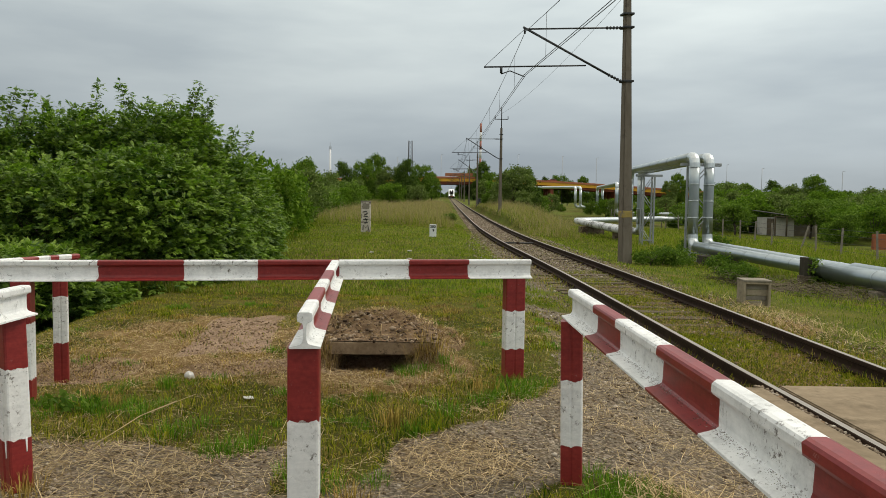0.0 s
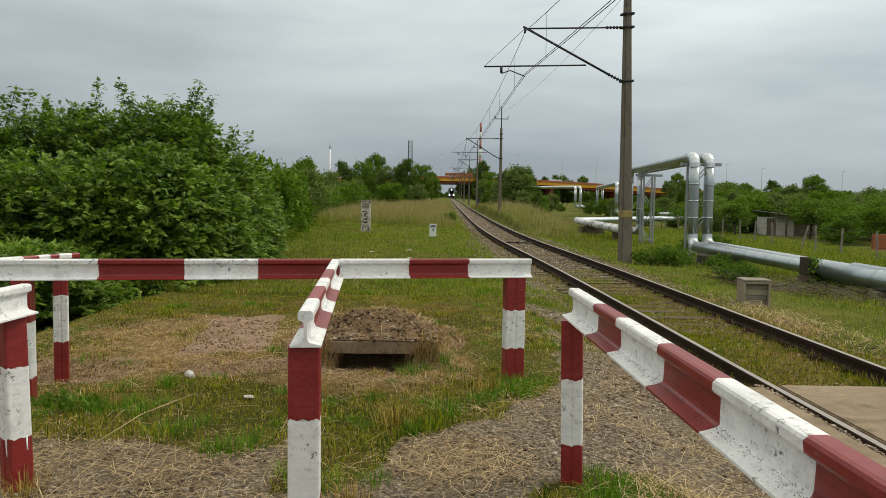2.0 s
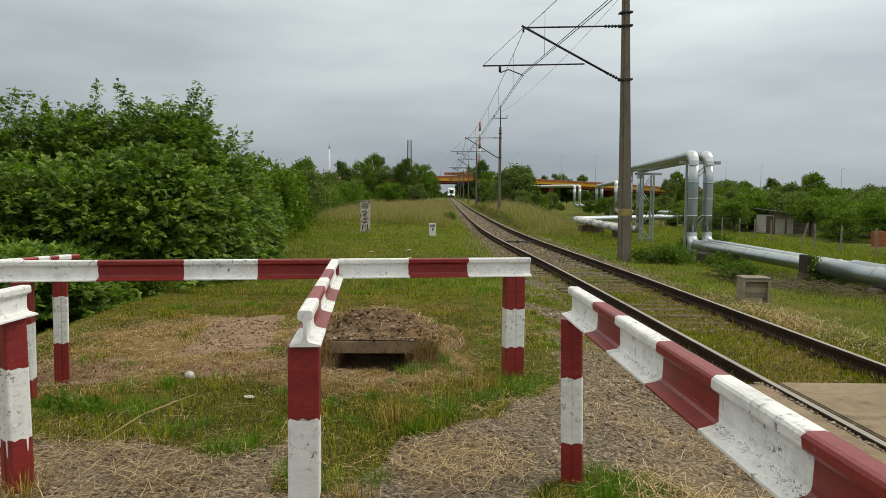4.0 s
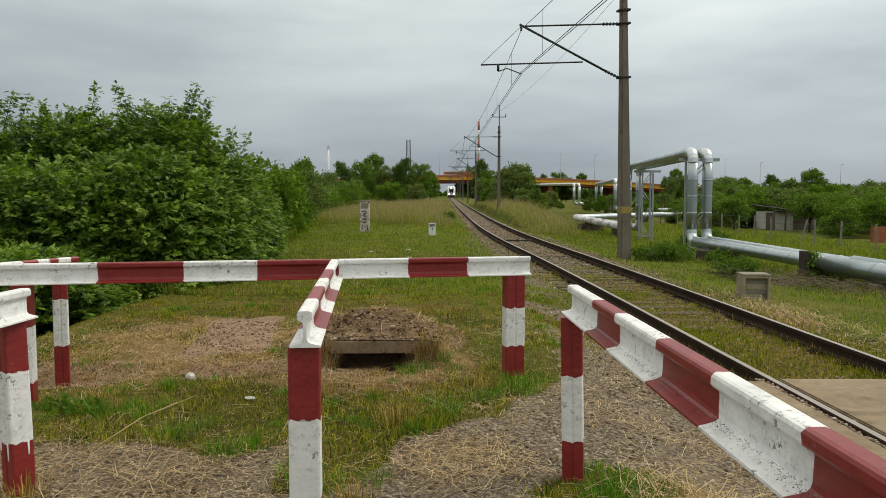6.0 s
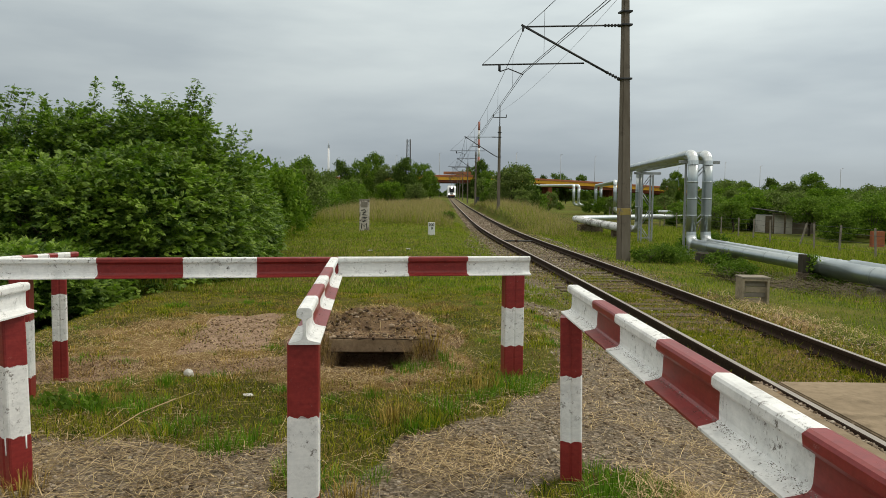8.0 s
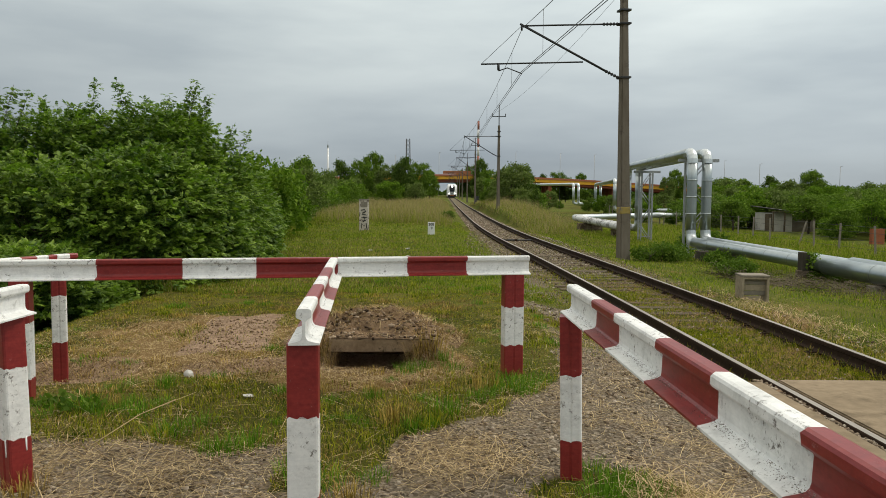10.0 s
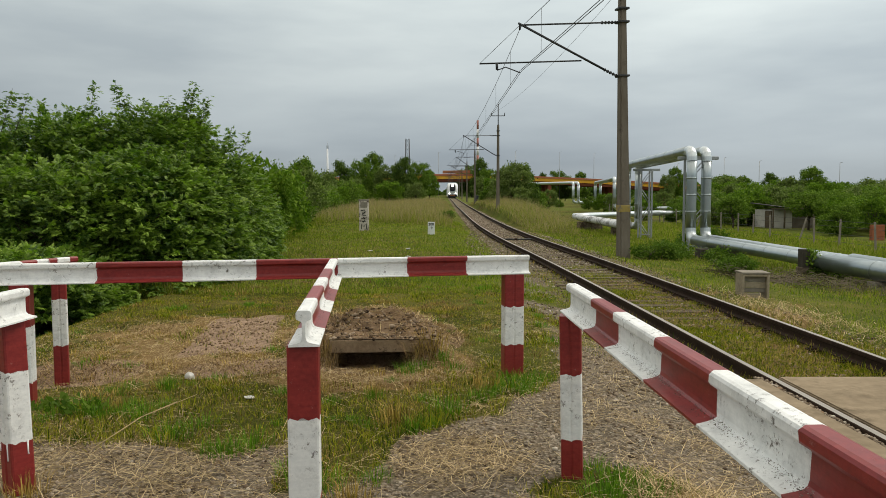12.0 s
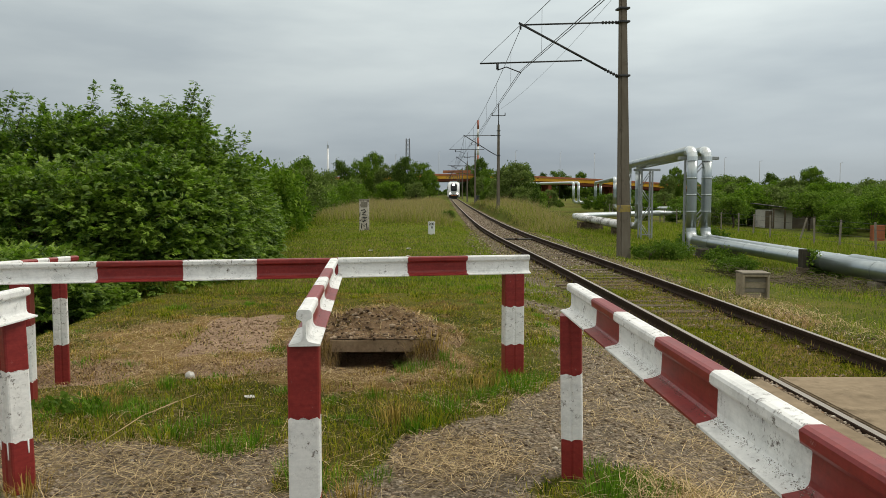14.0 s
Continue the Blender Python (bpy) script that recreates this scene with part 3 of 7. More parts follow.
def build_ballast():
    r = np.random.RandomState(5)
    n = 23000
    y = 6.5 + 75 * r.rand(n) ** 1.7
    u = r.uniform(-2.3, 1.9, n)
    x = track_x(y) + u
    ok = (np.abs(np.abs(u) - 0.7525) > 0.09) & (np.abs(u) < 2.4 - 1.1 * smooth01(26, 42, y)) & (r.rand(n) < np.where(np.abs(u) < 1.3, 0.25 + 0.75 * smooth01(9, 30, y), 0.25 + 0.5 * smooth01(14, 32, y) + 0.25 * wavy(x, y, 2.7, 1.0)))
    x, y, u = x[ok], y[ok], u[ok]
    z = ground_z(x, y) + 0.012
    s = r.uniform(0.018, 0.05, len(x)) + 0.0006 * y
    scatter_rocks("ballast", "grey-brown crushed stone ballast round the sleepers", np.stack([x, y, z], 1), s, STONE, 6)
    n = 52000
    x, y = r.uniform(-4.5, 3, n), 2.6 + 6.4 * r.rand(n) ** 1.3
    ok = r.rand(n) < gravel_amount(x, y) * (0.62 + 0.38 * wavy(x, y, 3.2, 4.0))
    x, y = x[ok], y[ok]
    s = 0.0075 + 0.034 * r.rand(len(x)) ** 3.6
    scatter_rocks("gravel", "loose grey gravel on the trodden path", np.stack([x, y, ground_z(x, y) + s * 0.1], 1), s, STONE, 7)


build_ballast()


def build_crossing():
    p = empty("crossing_panel", 0, 0, 0)
    tagged(p, "worn grey concrete level crossing slabs between the rails", "crossing slab")
    y0, y1 = 3.2, 6.88
    for a, b in ((y0, 4.9), (4.92, y1)):
        vs = []
        for y in (a, b):
            c = float(track_x(y))
            for u in (-0.655, 0.655):
                vs.append((c + u, y))
        co = [(x, y, -0.2) for x, y in vs] + [(x, y, -0.012) for x, y in vs]
        fs = [(0, 1, 3, 2)[::-1], (4, 5, 7, 6), (0, 1, 5, 4), (1, 3, 7, 5), (3, 2, 6, 7), (2, 0, 4, 6)]
        bm = bmesh.new()
        bv = [bm.verts.new(q) for q in co]
        for f in fs:
            bm.faces.new([bv[k] for k in f])
        bmesh.ops.recalc_face_normals(bm, faces=bm.faces)
        bmesh.ops.bevel(bm, geom=list(bm.edges), offset=0.012, segments=2, affect="EDGES")
        part("slab", bm_mesh(bm, CROSSING), p)
    # earth packed into the gaps beside the rail
    r = np.random.RandomState(15)
    for u0, u1, z in ((-0.862, -0.784, -0.035), (-0.722, -0.652, -0.05), (0.652, 0.722, -0.05)):
        ys = np.arange(1.7, 6.9, 0.06)
        cx = track_x(ys)
        n = len(ys)
        co = np.concatenate([np.stack([cx + u, ys, z + 0.012 * r.normal(size=n)], 1) for u in (u0, (u0 + u1) / 2, u1)])
        i = np.arange(n - 1)
        quads = np.concatenate([np.stack([i + a * n, i + a * n + n, i + a * n + n + 1, i + a * n + 1], 1) for a in (0, 1)])
        part("gap_filling", fast_mesh(co, quads, DIRT, smooth=True), p, "brown earth packed beside the rail")
    y = r.uniform(1.8, 6.9, 900)
    side = r.rand(900) < 0.65
    u = np.where(side, r.uniform(-0.86, -0.79, 900), r.uniform(-0.715, -0.66, 900))
    scatter_rocks("gap_stones", "grey stones lying in the gaps beside the rail", np.stack([track_x(y) + u, y, np.where(side, -0.025, -0.04)], 1), r.uniform(0.015, 0.045, 900), STONE, 16)
    q = empty("kerb_slab", 0, 0, 0)
    tagged(q, "worn concrete edge slab beside the rail at the crossing", "crossing slab")
    for a, b in ((1.6, 4.05), (4.07, 6.75)):
        bm = bmesh.new()
        co = []
        for z in (-0.2, 0.0):
            for y in (a, b):
                c = float(track_x(y))
                co += [(c - 1.45, y, z), (c - 0.86, y, z)]
        bv = [bm.verts.new(v) for v in co]
        for f in ((0, 2, 3, 1), (4, 5, 7, 6), (0, 1, 5, 4), (1, 3, 7, 5), (3, 2, 6, 7), (2, 0, 4, 6)):
            bm.faces.new([bv[k] for k in f])
        bmesh.ops.recalc_face_normals(bm, faces=bm.faces)
        bmesh.ops.bevel(bm, geom=list(bm.edges), offset=0.015, segments=2, affect="EDGES")
        part("slab", bm_mesh(bm, CROSSING), q)


build_crossing()

# ---- barrier of old rails, painted red and white ----
BEAM = [(-0.073, -0.172), (0.073, -0.172), (0.073, -0.163), (0.040, -0.156), (0.020, -0.150), (0.0115, -0.141), (0.008, -0.128), (0.008, -0.062), (0.011, -0.053), (0.033, -0.043), (0.036, -0.036), (0.036, -0.013), (0.031, -0.004), (0.020, 0.0), (-0.020, 0.0), (-0.031, -0.004), (-0.036, -0.013), (-0.036, -0.036), (-0.033, -0.043), (-0.011, -0.053), (-0.008, -0.062), (-0.008, -0.128), (-0.0115, -0.141), (-0.020, -0.150), (-0.040, -0.156), (-0.073, -0.163)]


def beam_pieces(parent, a, b, cuts, first, wob=0.006):
    """The beam from a to b as painted stretches; cuts are distances from a."""
    a, b = Vector(a), Vector(b)
    length = (b - a).length
    d = (b - a) / length
    stops = [0.0] + [c for c in cuts if c < length] + [length]
    rnd = random.Random(int(length * 1000))
    for i in range(len(stops) - 1):
        s0, s1 = stops[i], stops[i + 1]
        k = max(2, int((s1 - s0) / 0.08))
        path = [a + d * (s0 + (s1 - s0) * j / k) for j in range(k + 1)]
        vs, fs = profile_bar(BEAM, path)
        n = len(BEAM)
        # brushed paint edge: neighbouring stretches share the same ragged line
        for end, s in ((0, s0), (len(vs) - n, s1)):
            if 0.001 < s < length - 0.001:
                edge = random.Random(int(s * 10000) + 7)
                for j in range(n):
                    vs[end + j] = vs[end + j] + d * edge.uniform(-wob, wob)
        white = (i % 2 == 0) == (first == "white")
        part("white_stretch" if white else "red_stretch", mesh_of(vs, fs, WHITE_PAINT if white else RED_PAINT), parent, "white-painted rail" if white else "red-painted rail")


def post_pieces(parent, x, y, z0, z1, bands, first, rz=0, lean=(0, 0), w=0.148, dpt=0.14, drips=()):
    """A post of two welded channels, banded red and white from the top. bands: heights of the colour changes."""
    out = []
    h, r, g = w / 2, 0.012, 0.007
    e = dpt / 2
    # outline with rounded corners and a shallow seam on two faces
    for sx, sy in ((1, -1), (1, 1), (-1, 1), (-1, -1)):
        c = [(h * sx, e * sy - r * sy), (h * sx - r * sx * 0.3, e * sy - r * sy * 0.3), (h * sx - r * sx, e * sy)]
        out += c if sx * sy > 0 else c[::-1]
        if (sx, sy) == (1, 1):
            out += [(0.012, e), (0.0, e - g), (-0.012, e)]
        if (sx, sy) == (-1, -1):
            out += [(-0.012, -e), (0.0, -e + g), (0.012, -e)]
    fine = []
    for (ax, ay), (bx, by) in zip(out, out[1:] + out[:1]):
        k = max(1, int(math.hypot(bx - ax, by - ay) / 0.012))
        fine += [(ax + (bx - ax) * j / k, ay + (by - ay) * j / k) for j in range(k)]
    out = fine
    n = len(out)
    levels = [z1] + list(bands) + [z0]
    m = pose(x, y, z0, lean[0], lean[1], rz)
    for i in range(len(levels) - 1):
        zt, zb = levels[i], levels[i + 1]
        vs, fs = [], []
        for kk, z in ((0, zb), (1, zt)):
            edge = random.Random(int(abs(z) * 10000 + abs(x) * 100))
            ph = edge.uniform(0, 6)
            for px, py in out:
                jag = 0.006 * math.sin(px * 70 + ph) + 0.005 * math.sin(py * 110 + 2 * ph) + edge.uniform(-0.003, 0.003) if z in bands else 0
                vs.append(Vector((px, py, z - z0 + jag)))
        for k in range(n):
            fs.append((k, (k + 1) % n, n + (k + 1) % n, n + k))
        fs += [tuple(range(n))[::-1], tuple(range(n, 2 * n))]
        white = (i % 2 == 0) == (first == "white")
        part("post_white_band" if white else "post_red_band", mesh_of(vs, fs, WHITE_PAINT if white else RED_PAINT), parent, m=m)
    for lx, ly, z, ln in drips:
        part("paint_drip", mesh_of(*tube([(lx, ly, z - z0 + 0.01), (lx, ly, z - z0 - ln * 0.8), (lx, ly, z - z0 - ln)], [0.006, 0.004, 0.005], 6), WHITE_PAINT, True), parent, "run of white paint", m=m)


GRIT = stone_material("dark_paint_grit", [(0.15, (0.06, 0.052, 0.045)), (0.5, (0.18, 0.16, 0.14)), (0.8, (0.34, 0.31, 0.28)), (0.95, (0.5, 0.48, 0.45))])


def build_grit():
    """Dirt and paint flakes lying in the crease of the beams' feet."""
    r = np.random.RandomState(61)
    for a, b, side, n in (((0.785, 4.56, 1.12), (0.93, -1.6, 1.12), -1, 6500), ((-0.648, 3.50, 1.115), (-0.967, 6.69, 1.10), 1, 900)):
        a, b = np.array(a), np.array(b)
        d = (b - a) / np.linalg.norm(b - a)
        w = np.array([d[1], -d[0], 0]) * (-side if d[1] > 0 else side) * -1
        t = r.rand(n)
        ok = r.rand(n) < np.clip(0.45 + 0.55 * wavy(t * 30, t * 17, 2.1, 3.0), 0.05, 1)
        t = t[ok]
        off = 0.013 + np.abs(r.normal(size=len(t))) * 0.014
        off = np.minimum(off, 0.068)
        z = np.interp(off, [0.0115, 0.020, 0.040, 0.073], [-0.141, -0.150, -0.156, -0.163])
        p = a + d * (t * np.linalg.norm(b - a))[:, None] + w * off[:, None] + np.array([0, 0, 1.0]) * z[:, None]
        scatter_rocks("grit", "dark grit and paint flakes lying on the rail's foot", p, 0.002 + 0.004 * r.rand(len(t)) ** 4, GRIT, 62)


def build_barriers():
    f = empty("rail_barrier", 0.8, 7.1, 0)
    f.matrix_basis = Matrix()
    tagged(f, "red and white barrier welded from old rails, with a cross arm", "barrier", "rail barriers")
    a, b = Vector((0.805, 7.08, 1.10)), Vector((-3.70, 6.17, 1.10))
    d = (b - a).normalized()
    cuts = [s for s in FAR_CUTS]
    beam_pieces(f, a, b, cuts, "white")
    post_pieces(f, 0.655, 7.05, -0.08, 0.928, (0.62, 0.265), "red", rz=11, w=0.185)
    post_pieces(f, -3.47, 6.20, -0.2, 0.928, (0.58, 0.12), "red", rz=11, w=0.15)
    # arm towards the path
    c0, c1 = Vector((-0.648, 3.50, 1.115)), Vector((-0.967, 6.69, 1.10))
    beam_pieces(f, c0, c1, ARM_CUTS, "white")
    post_pieces(f, -0.668, 3.60, -0.1, 0.943, (0.585, 0.2), "red", rz=96, w=0.14, dpt=0.15)

    r = empty("rail_barrier")
    tagged(r, "red and white barrier of an old rail along the crossing", "barrier", "rail barriers")
    beam_pieces(r, (0.785, 4.56, 1.12), (0.93, -1.6, 1.12), SIDE_CUTS, "white")
    post_pieces(r, 0.775, 4.42, -0.1, 0.948, (0.60, 0.215), "red", rz=-12, w=0.125, dpt=0.12, lean=(0, -1.2))
    post_pieces(r, 0.92, -1.4, -0.1, 0.948, (0.60, 0.215), "red", w=0.125, dpt=0.12)

    l = empty("rail_barrier")
    tagged(l, "red and white barrier of an old rail beside the path", "barrier", "rail barriers")
    beam_pieces(l, (-2.425, 4.36, 1.12), (-2.55, -1.6, 1.12), [0.62, 1.2, 1.75, 2.3, 2.9, 3.5, 4.1, 4.7, 5.3], "white")
    post_pieces(l, -2.41, 4.22, -0.2, 0.948, (0.665, 0.255), "red", rz=-34, w=0.13, dpt=0.13, lean=(0, -3.0), drips=((0.03, -0.065, 0.255, 0.09), (0.065, 0.03, 0.255, 0.07), (-0.045, -0.065, 0.255, 0.04)))
    post_pieces(l, -2.55, -1.4, -0.2, 0.948, (0.60, 0.19), "red", w=0.13, dpt=0.13)

    g = empty("rail_barrier")
    tagged(g, "red and white barrier of an old rail at the bushes", "barrier", "rail barriers")
    beam_pieces(g, (-3.46, 7.12, 1.09), (-4.6, 4.6, 1.09), [0.09, 0.22, 0.31, 0.43, 0.58, 0.86, 1.1, 1.6, 2.1], "red")
    post_pieces(g, -3.515, 6.90, -0.25, 0.918, (0.715, 0.285), "red", rz=24, w=0.125, dpt=0.12)
    post_pieces(g, -4.5, 4.8, -0.3, 0.918, (0.69, 0.24), "red", rz=24, w=0.125, dpt=0.12)


FAR_CUTS = [0.60, 1.15, 1.78, 2.48, 3.09, 3.78]
ARM_CUTS = [0.47, 1.06, 1.56, 2.22]
SIDE_CUTS = [0.68, 1.14, 1.76, 2.31, 2.86, 3.45, 4.0, 4.6, 5.2]
build_barriers()
build_grit()


# ---- overhead line ----
POLES = [(6.9, -18.5, 5.9), (5.62, 23.5, 2.50), (4.73, 65, 1.80), (4.52, 107, 1.9), (4.75, 149, 1.8), (4.85, 191, 1.9), (5.05, 233, 1.9), (5.2, 275, 2.0)]


def insulator(a, b, r=0.05, n=5):
    """A ribbed insulator from a to b."""
    a, b = Vector(a), Vector(b)
    path, rad = [], []
    for i in range(n):
        for t, rr in ((0.0, 0.4), (0.35, 1.0), (0.65, 1.0), (0.95, 0.4)):
            path.append(a.lerp(b, (i + t) / n))
            rad.append(r * rr)
    return mesh_of(*tube(path, rad, 10), DARK_STEEL, True)


def build_pole(i):
    x, y, tip = POLES[i]
    zr = float(track_z(y))
    g = float(ground_z(x, y))
    first = i < 2
    p = empty("catenary_mast", x, y, g)
    if i == 1:
        p.matrix_basis = pose(x, y, g, 0, -1.1, 0)
    lab = "weathered concrete catenary mast with a yellow band" if first else "concrete catenary mast with steel arms beside the track"
    tagged(p, lab, "catenary mast", "catenary masts")
    top = (9.1 if first else 7.6) + zr - g
    w0, w1 = (0.182, 0.088) if first else (0.135, 0.085)
    bm = bmesh.new()
    r = bmesh.ops.create_cone(bm, cap_ends=True, segments=4, radius1=w0 * 1.414, radius2=w1 * 1.414, depth=top + 0.8, matrix=Matrix.Translation((0, 0, (top - 0.8) / 2)) @ Matrix.Rotation(radians(45), 4, "Z"))
    bmesh.ops.bevel(bm, geom=[e for e in bm.edges if abs(e.verts[0].co.z - e.verts[1].co.z) > 1], offset=0.035, segments=2, affect="EDGES")
    part("shaft", bm_mesh(bm, POLE_CONCRETE), p, m=pose(0, 0, 0, 0, 0.0, 12))
    lo, hi = (zr + 5.33 - g, zr + 6.95 - g) if first else (zr + 5.0 - g, zr + 6.68 - g)
    tx = tip - x
    if first:
        for bz0, bz1 in ((1.42, 1.66),):
            ww = w0 + (w1 - w0) * (bz0 + 0.8) / (top + 0.8) + 0.004
            part("yellow_band", block(-ww, ww, -ww, ww, bz0, bz1, YELLOW, 0.03), p, "faded yellow painted band", m=pose(0, 0, 0, 0, 0, 12))
    for bz in (lo, hi, hi + 0.4):
        ww = 0.17 if first else 0.14
        part("clamp", block(-ww, ww, -ww, ww, bz - 0.03, bz + 0.03, DARK_STEEL, 0.01), p, m=pose(0, 0, 0, 0, 0, 12))
    e = -0.16
    tipz = hi - 0.02
    strut = part("strut", tubes([[(e - 0.4, 0, lo + 0.21), (tx - 0.05, 0, tipz + 0.06)]], 0.036, DARK_STEEL, 8), p)
    part("insulator", insulator((e, 0, lo), (e - 0.42, 0, lo + 0.22)), strut)
    tie = part("tie", tubes([[(e - 0.48, 0, hi), (tx + 0.1, 0, tipz)]], 0.026, DARK_STEEL, 8), p)
    part("insulator", insulator((e, 0, hi), (e - 0.5, 0, hi)), tie)
    s = 0.25
    jx, jz = e - 0.4 + (tx + 0.35) * s, lo + 0.16 + (tipz - lo - 0.15) * s
    steady = part("steady_tube", tubes([[(jx, 0, jz - 0.03), (tx - 1.25, 0, jz - 0.06)]], 0.024, DARK_STEEL, 8), p)
    part("drop_bracket", tubes([[(tx - 0.72, 0, jz - 0.06), (tx - 0.72, 0, jz - 0.25)]], 0.04, DARK_STEEL, 6), steady)
    part("steady_arm", tubes([[(tx - 0.72, 0, jz - 0.27), (tx - 0.45, 0, jz - 0.18), (tx - 0.1, 0, jz - 0.32), (tx, 0, jz - 0.36)]], 0.018, DARK_STEEL, 6), steady)
    part("stay_wire", tubes([[(tx - 1.24, 0, jz - 0.05), (tx, 0, tipz)]], 0.007, DARK_STEEL, 4), steady)
    part("messenger_clamp", tubes([[(tx, 0, tipz + 0.02), (tx, 0, tipz - 0.14)]], 0.03, DARK_STEEL, 6), p)
    if not first and i < 5:
        part("mast_tip", tubes([[(0, 0, top - 0.1), (0, 0, top + 1.75)]], 0.04, DARK_STEEL, 8), p)
        part("cross_arm", tubes([[(-0.55, 0, top + 0.75), (0.55, 0, top + 0.75)], [(-0.55, 0, top + 0.75), (-0.55, 0, top + 1.0)], [(0.55, 0, top + 0.75), (0.55, 0, top + 1.0)]], 0.035, DARK_STEEL, 6), p)
    lean = 0.12 if i == 1 else 0.0
    feed = Vector((x - 0.25, y, 7.9)) if first else Vector((x - 0.55, y, g + top + 0.95))
    return Vector((tip - lean, y, g + tipz - 0.14)), Vector((tip - lean, y, g + jz - 0.37)), feed


def sag(a, b, drop, n=14):
    return [a.lerp(b, k / n) - Vector((0, 0, 4 * drop * (k / n) * (1 - k / n))) for k in range(n + 1)]


def build_wires():
    ends = [build_pole(i) for i in range(len(POLES))]
    for i in range(len(ends) - 1):
        (m0, c0, f0), (m1, c1, f1) = ends[i], ends[i + 1]
        w = empty("overhead_wire")
        tagged(w, "thin dark overhead wires strung between the masts", "overhead wire", "overhead wires")
        near = i < 2
        r = 0.009 if near else 0.012
        mes = sag(m0, m1, 0.55)
        part("messenger_wire", tubes([mes], r, DARK_STEEL, 5), w)
        off = Vector((0.02, 0, 0))
        part("contact_wire", tubes([sag(c0 - off, c1 - off, 0.03)], r, DARK_STEEL, 5), w)
        part("contact_wire", tubes([sag(c0 + off * 2, c1 + off * 2, 0.05)], r, DARK_STEEL, 5), w)
        con = sag(c0, c1, 0.04)
        for k in range(1, 14, 2):
            part("dropper", tubes([[mes[k], con[k]]], 0.005 if near else 0.008, DARK_STEEL, 4), w)
        part("feeder_wire", tubes([sag(f0, f1, 0.5)], r * 0.65, DARK_STEEL, 5), w)


build_wires()


# ---- district heating pipes ----
def pipe(name, label, path, r, bend, mats, bands=True):
    """A clad pipe: straight runs and elbows of their own, with seams."""
    p = empty(name)
    tagged(p, label, "pipe", "heating pipes")
    pts = [Vector(q) for q in path]
    cuts = []
    for i in range(len(pts) - 1):
        a, b = pts[i].copy(), pts[i + 1].copy()
        d = (b - a).normalized()
        if i > 0:
            a = a + d * bend
        if i < len(pts) - 2:
            b = b - d * bend
        cuts.append((a, b))
        mat = mats[i % len(mats)]
        n = max(1, int((b - a).length / (0.62 if abs(d.z) > 0.5 else 1.3)))
        run = part("pipe_run", mesh_of(*tube([a.lerp(b, k / n) for k in range(n + 1)], r, 20), mat, True), p)
        if bands:
            for k in range(1, n):
                q = a.lerp(b, k / n)
                part("seam_band", mesh_of(*tube([q - d * 0.03, q - d * 0.028, q + d * 0.028, q + d * 0.03], [r, r + 0.006, r + 0.006, r], 20), mat, True), run)
    for i in range(1, len(pts) - 1):
        s, e = cuts[i - 1][1], cuts[i][0]
        arc = [s.lerp(pts[i], t / 5).lerp(pts[i].lerp(e, t / 5), t / 5) for t in range(6)]
        part("elbow", mesh_of(*tube(arc, [r * 1.03] * 6, 20), CLADDING_NEW if mats[0] is not CLADDING_OLD else CLADDING_OLD, False), p, "bright segmented metal elbow")
    return p


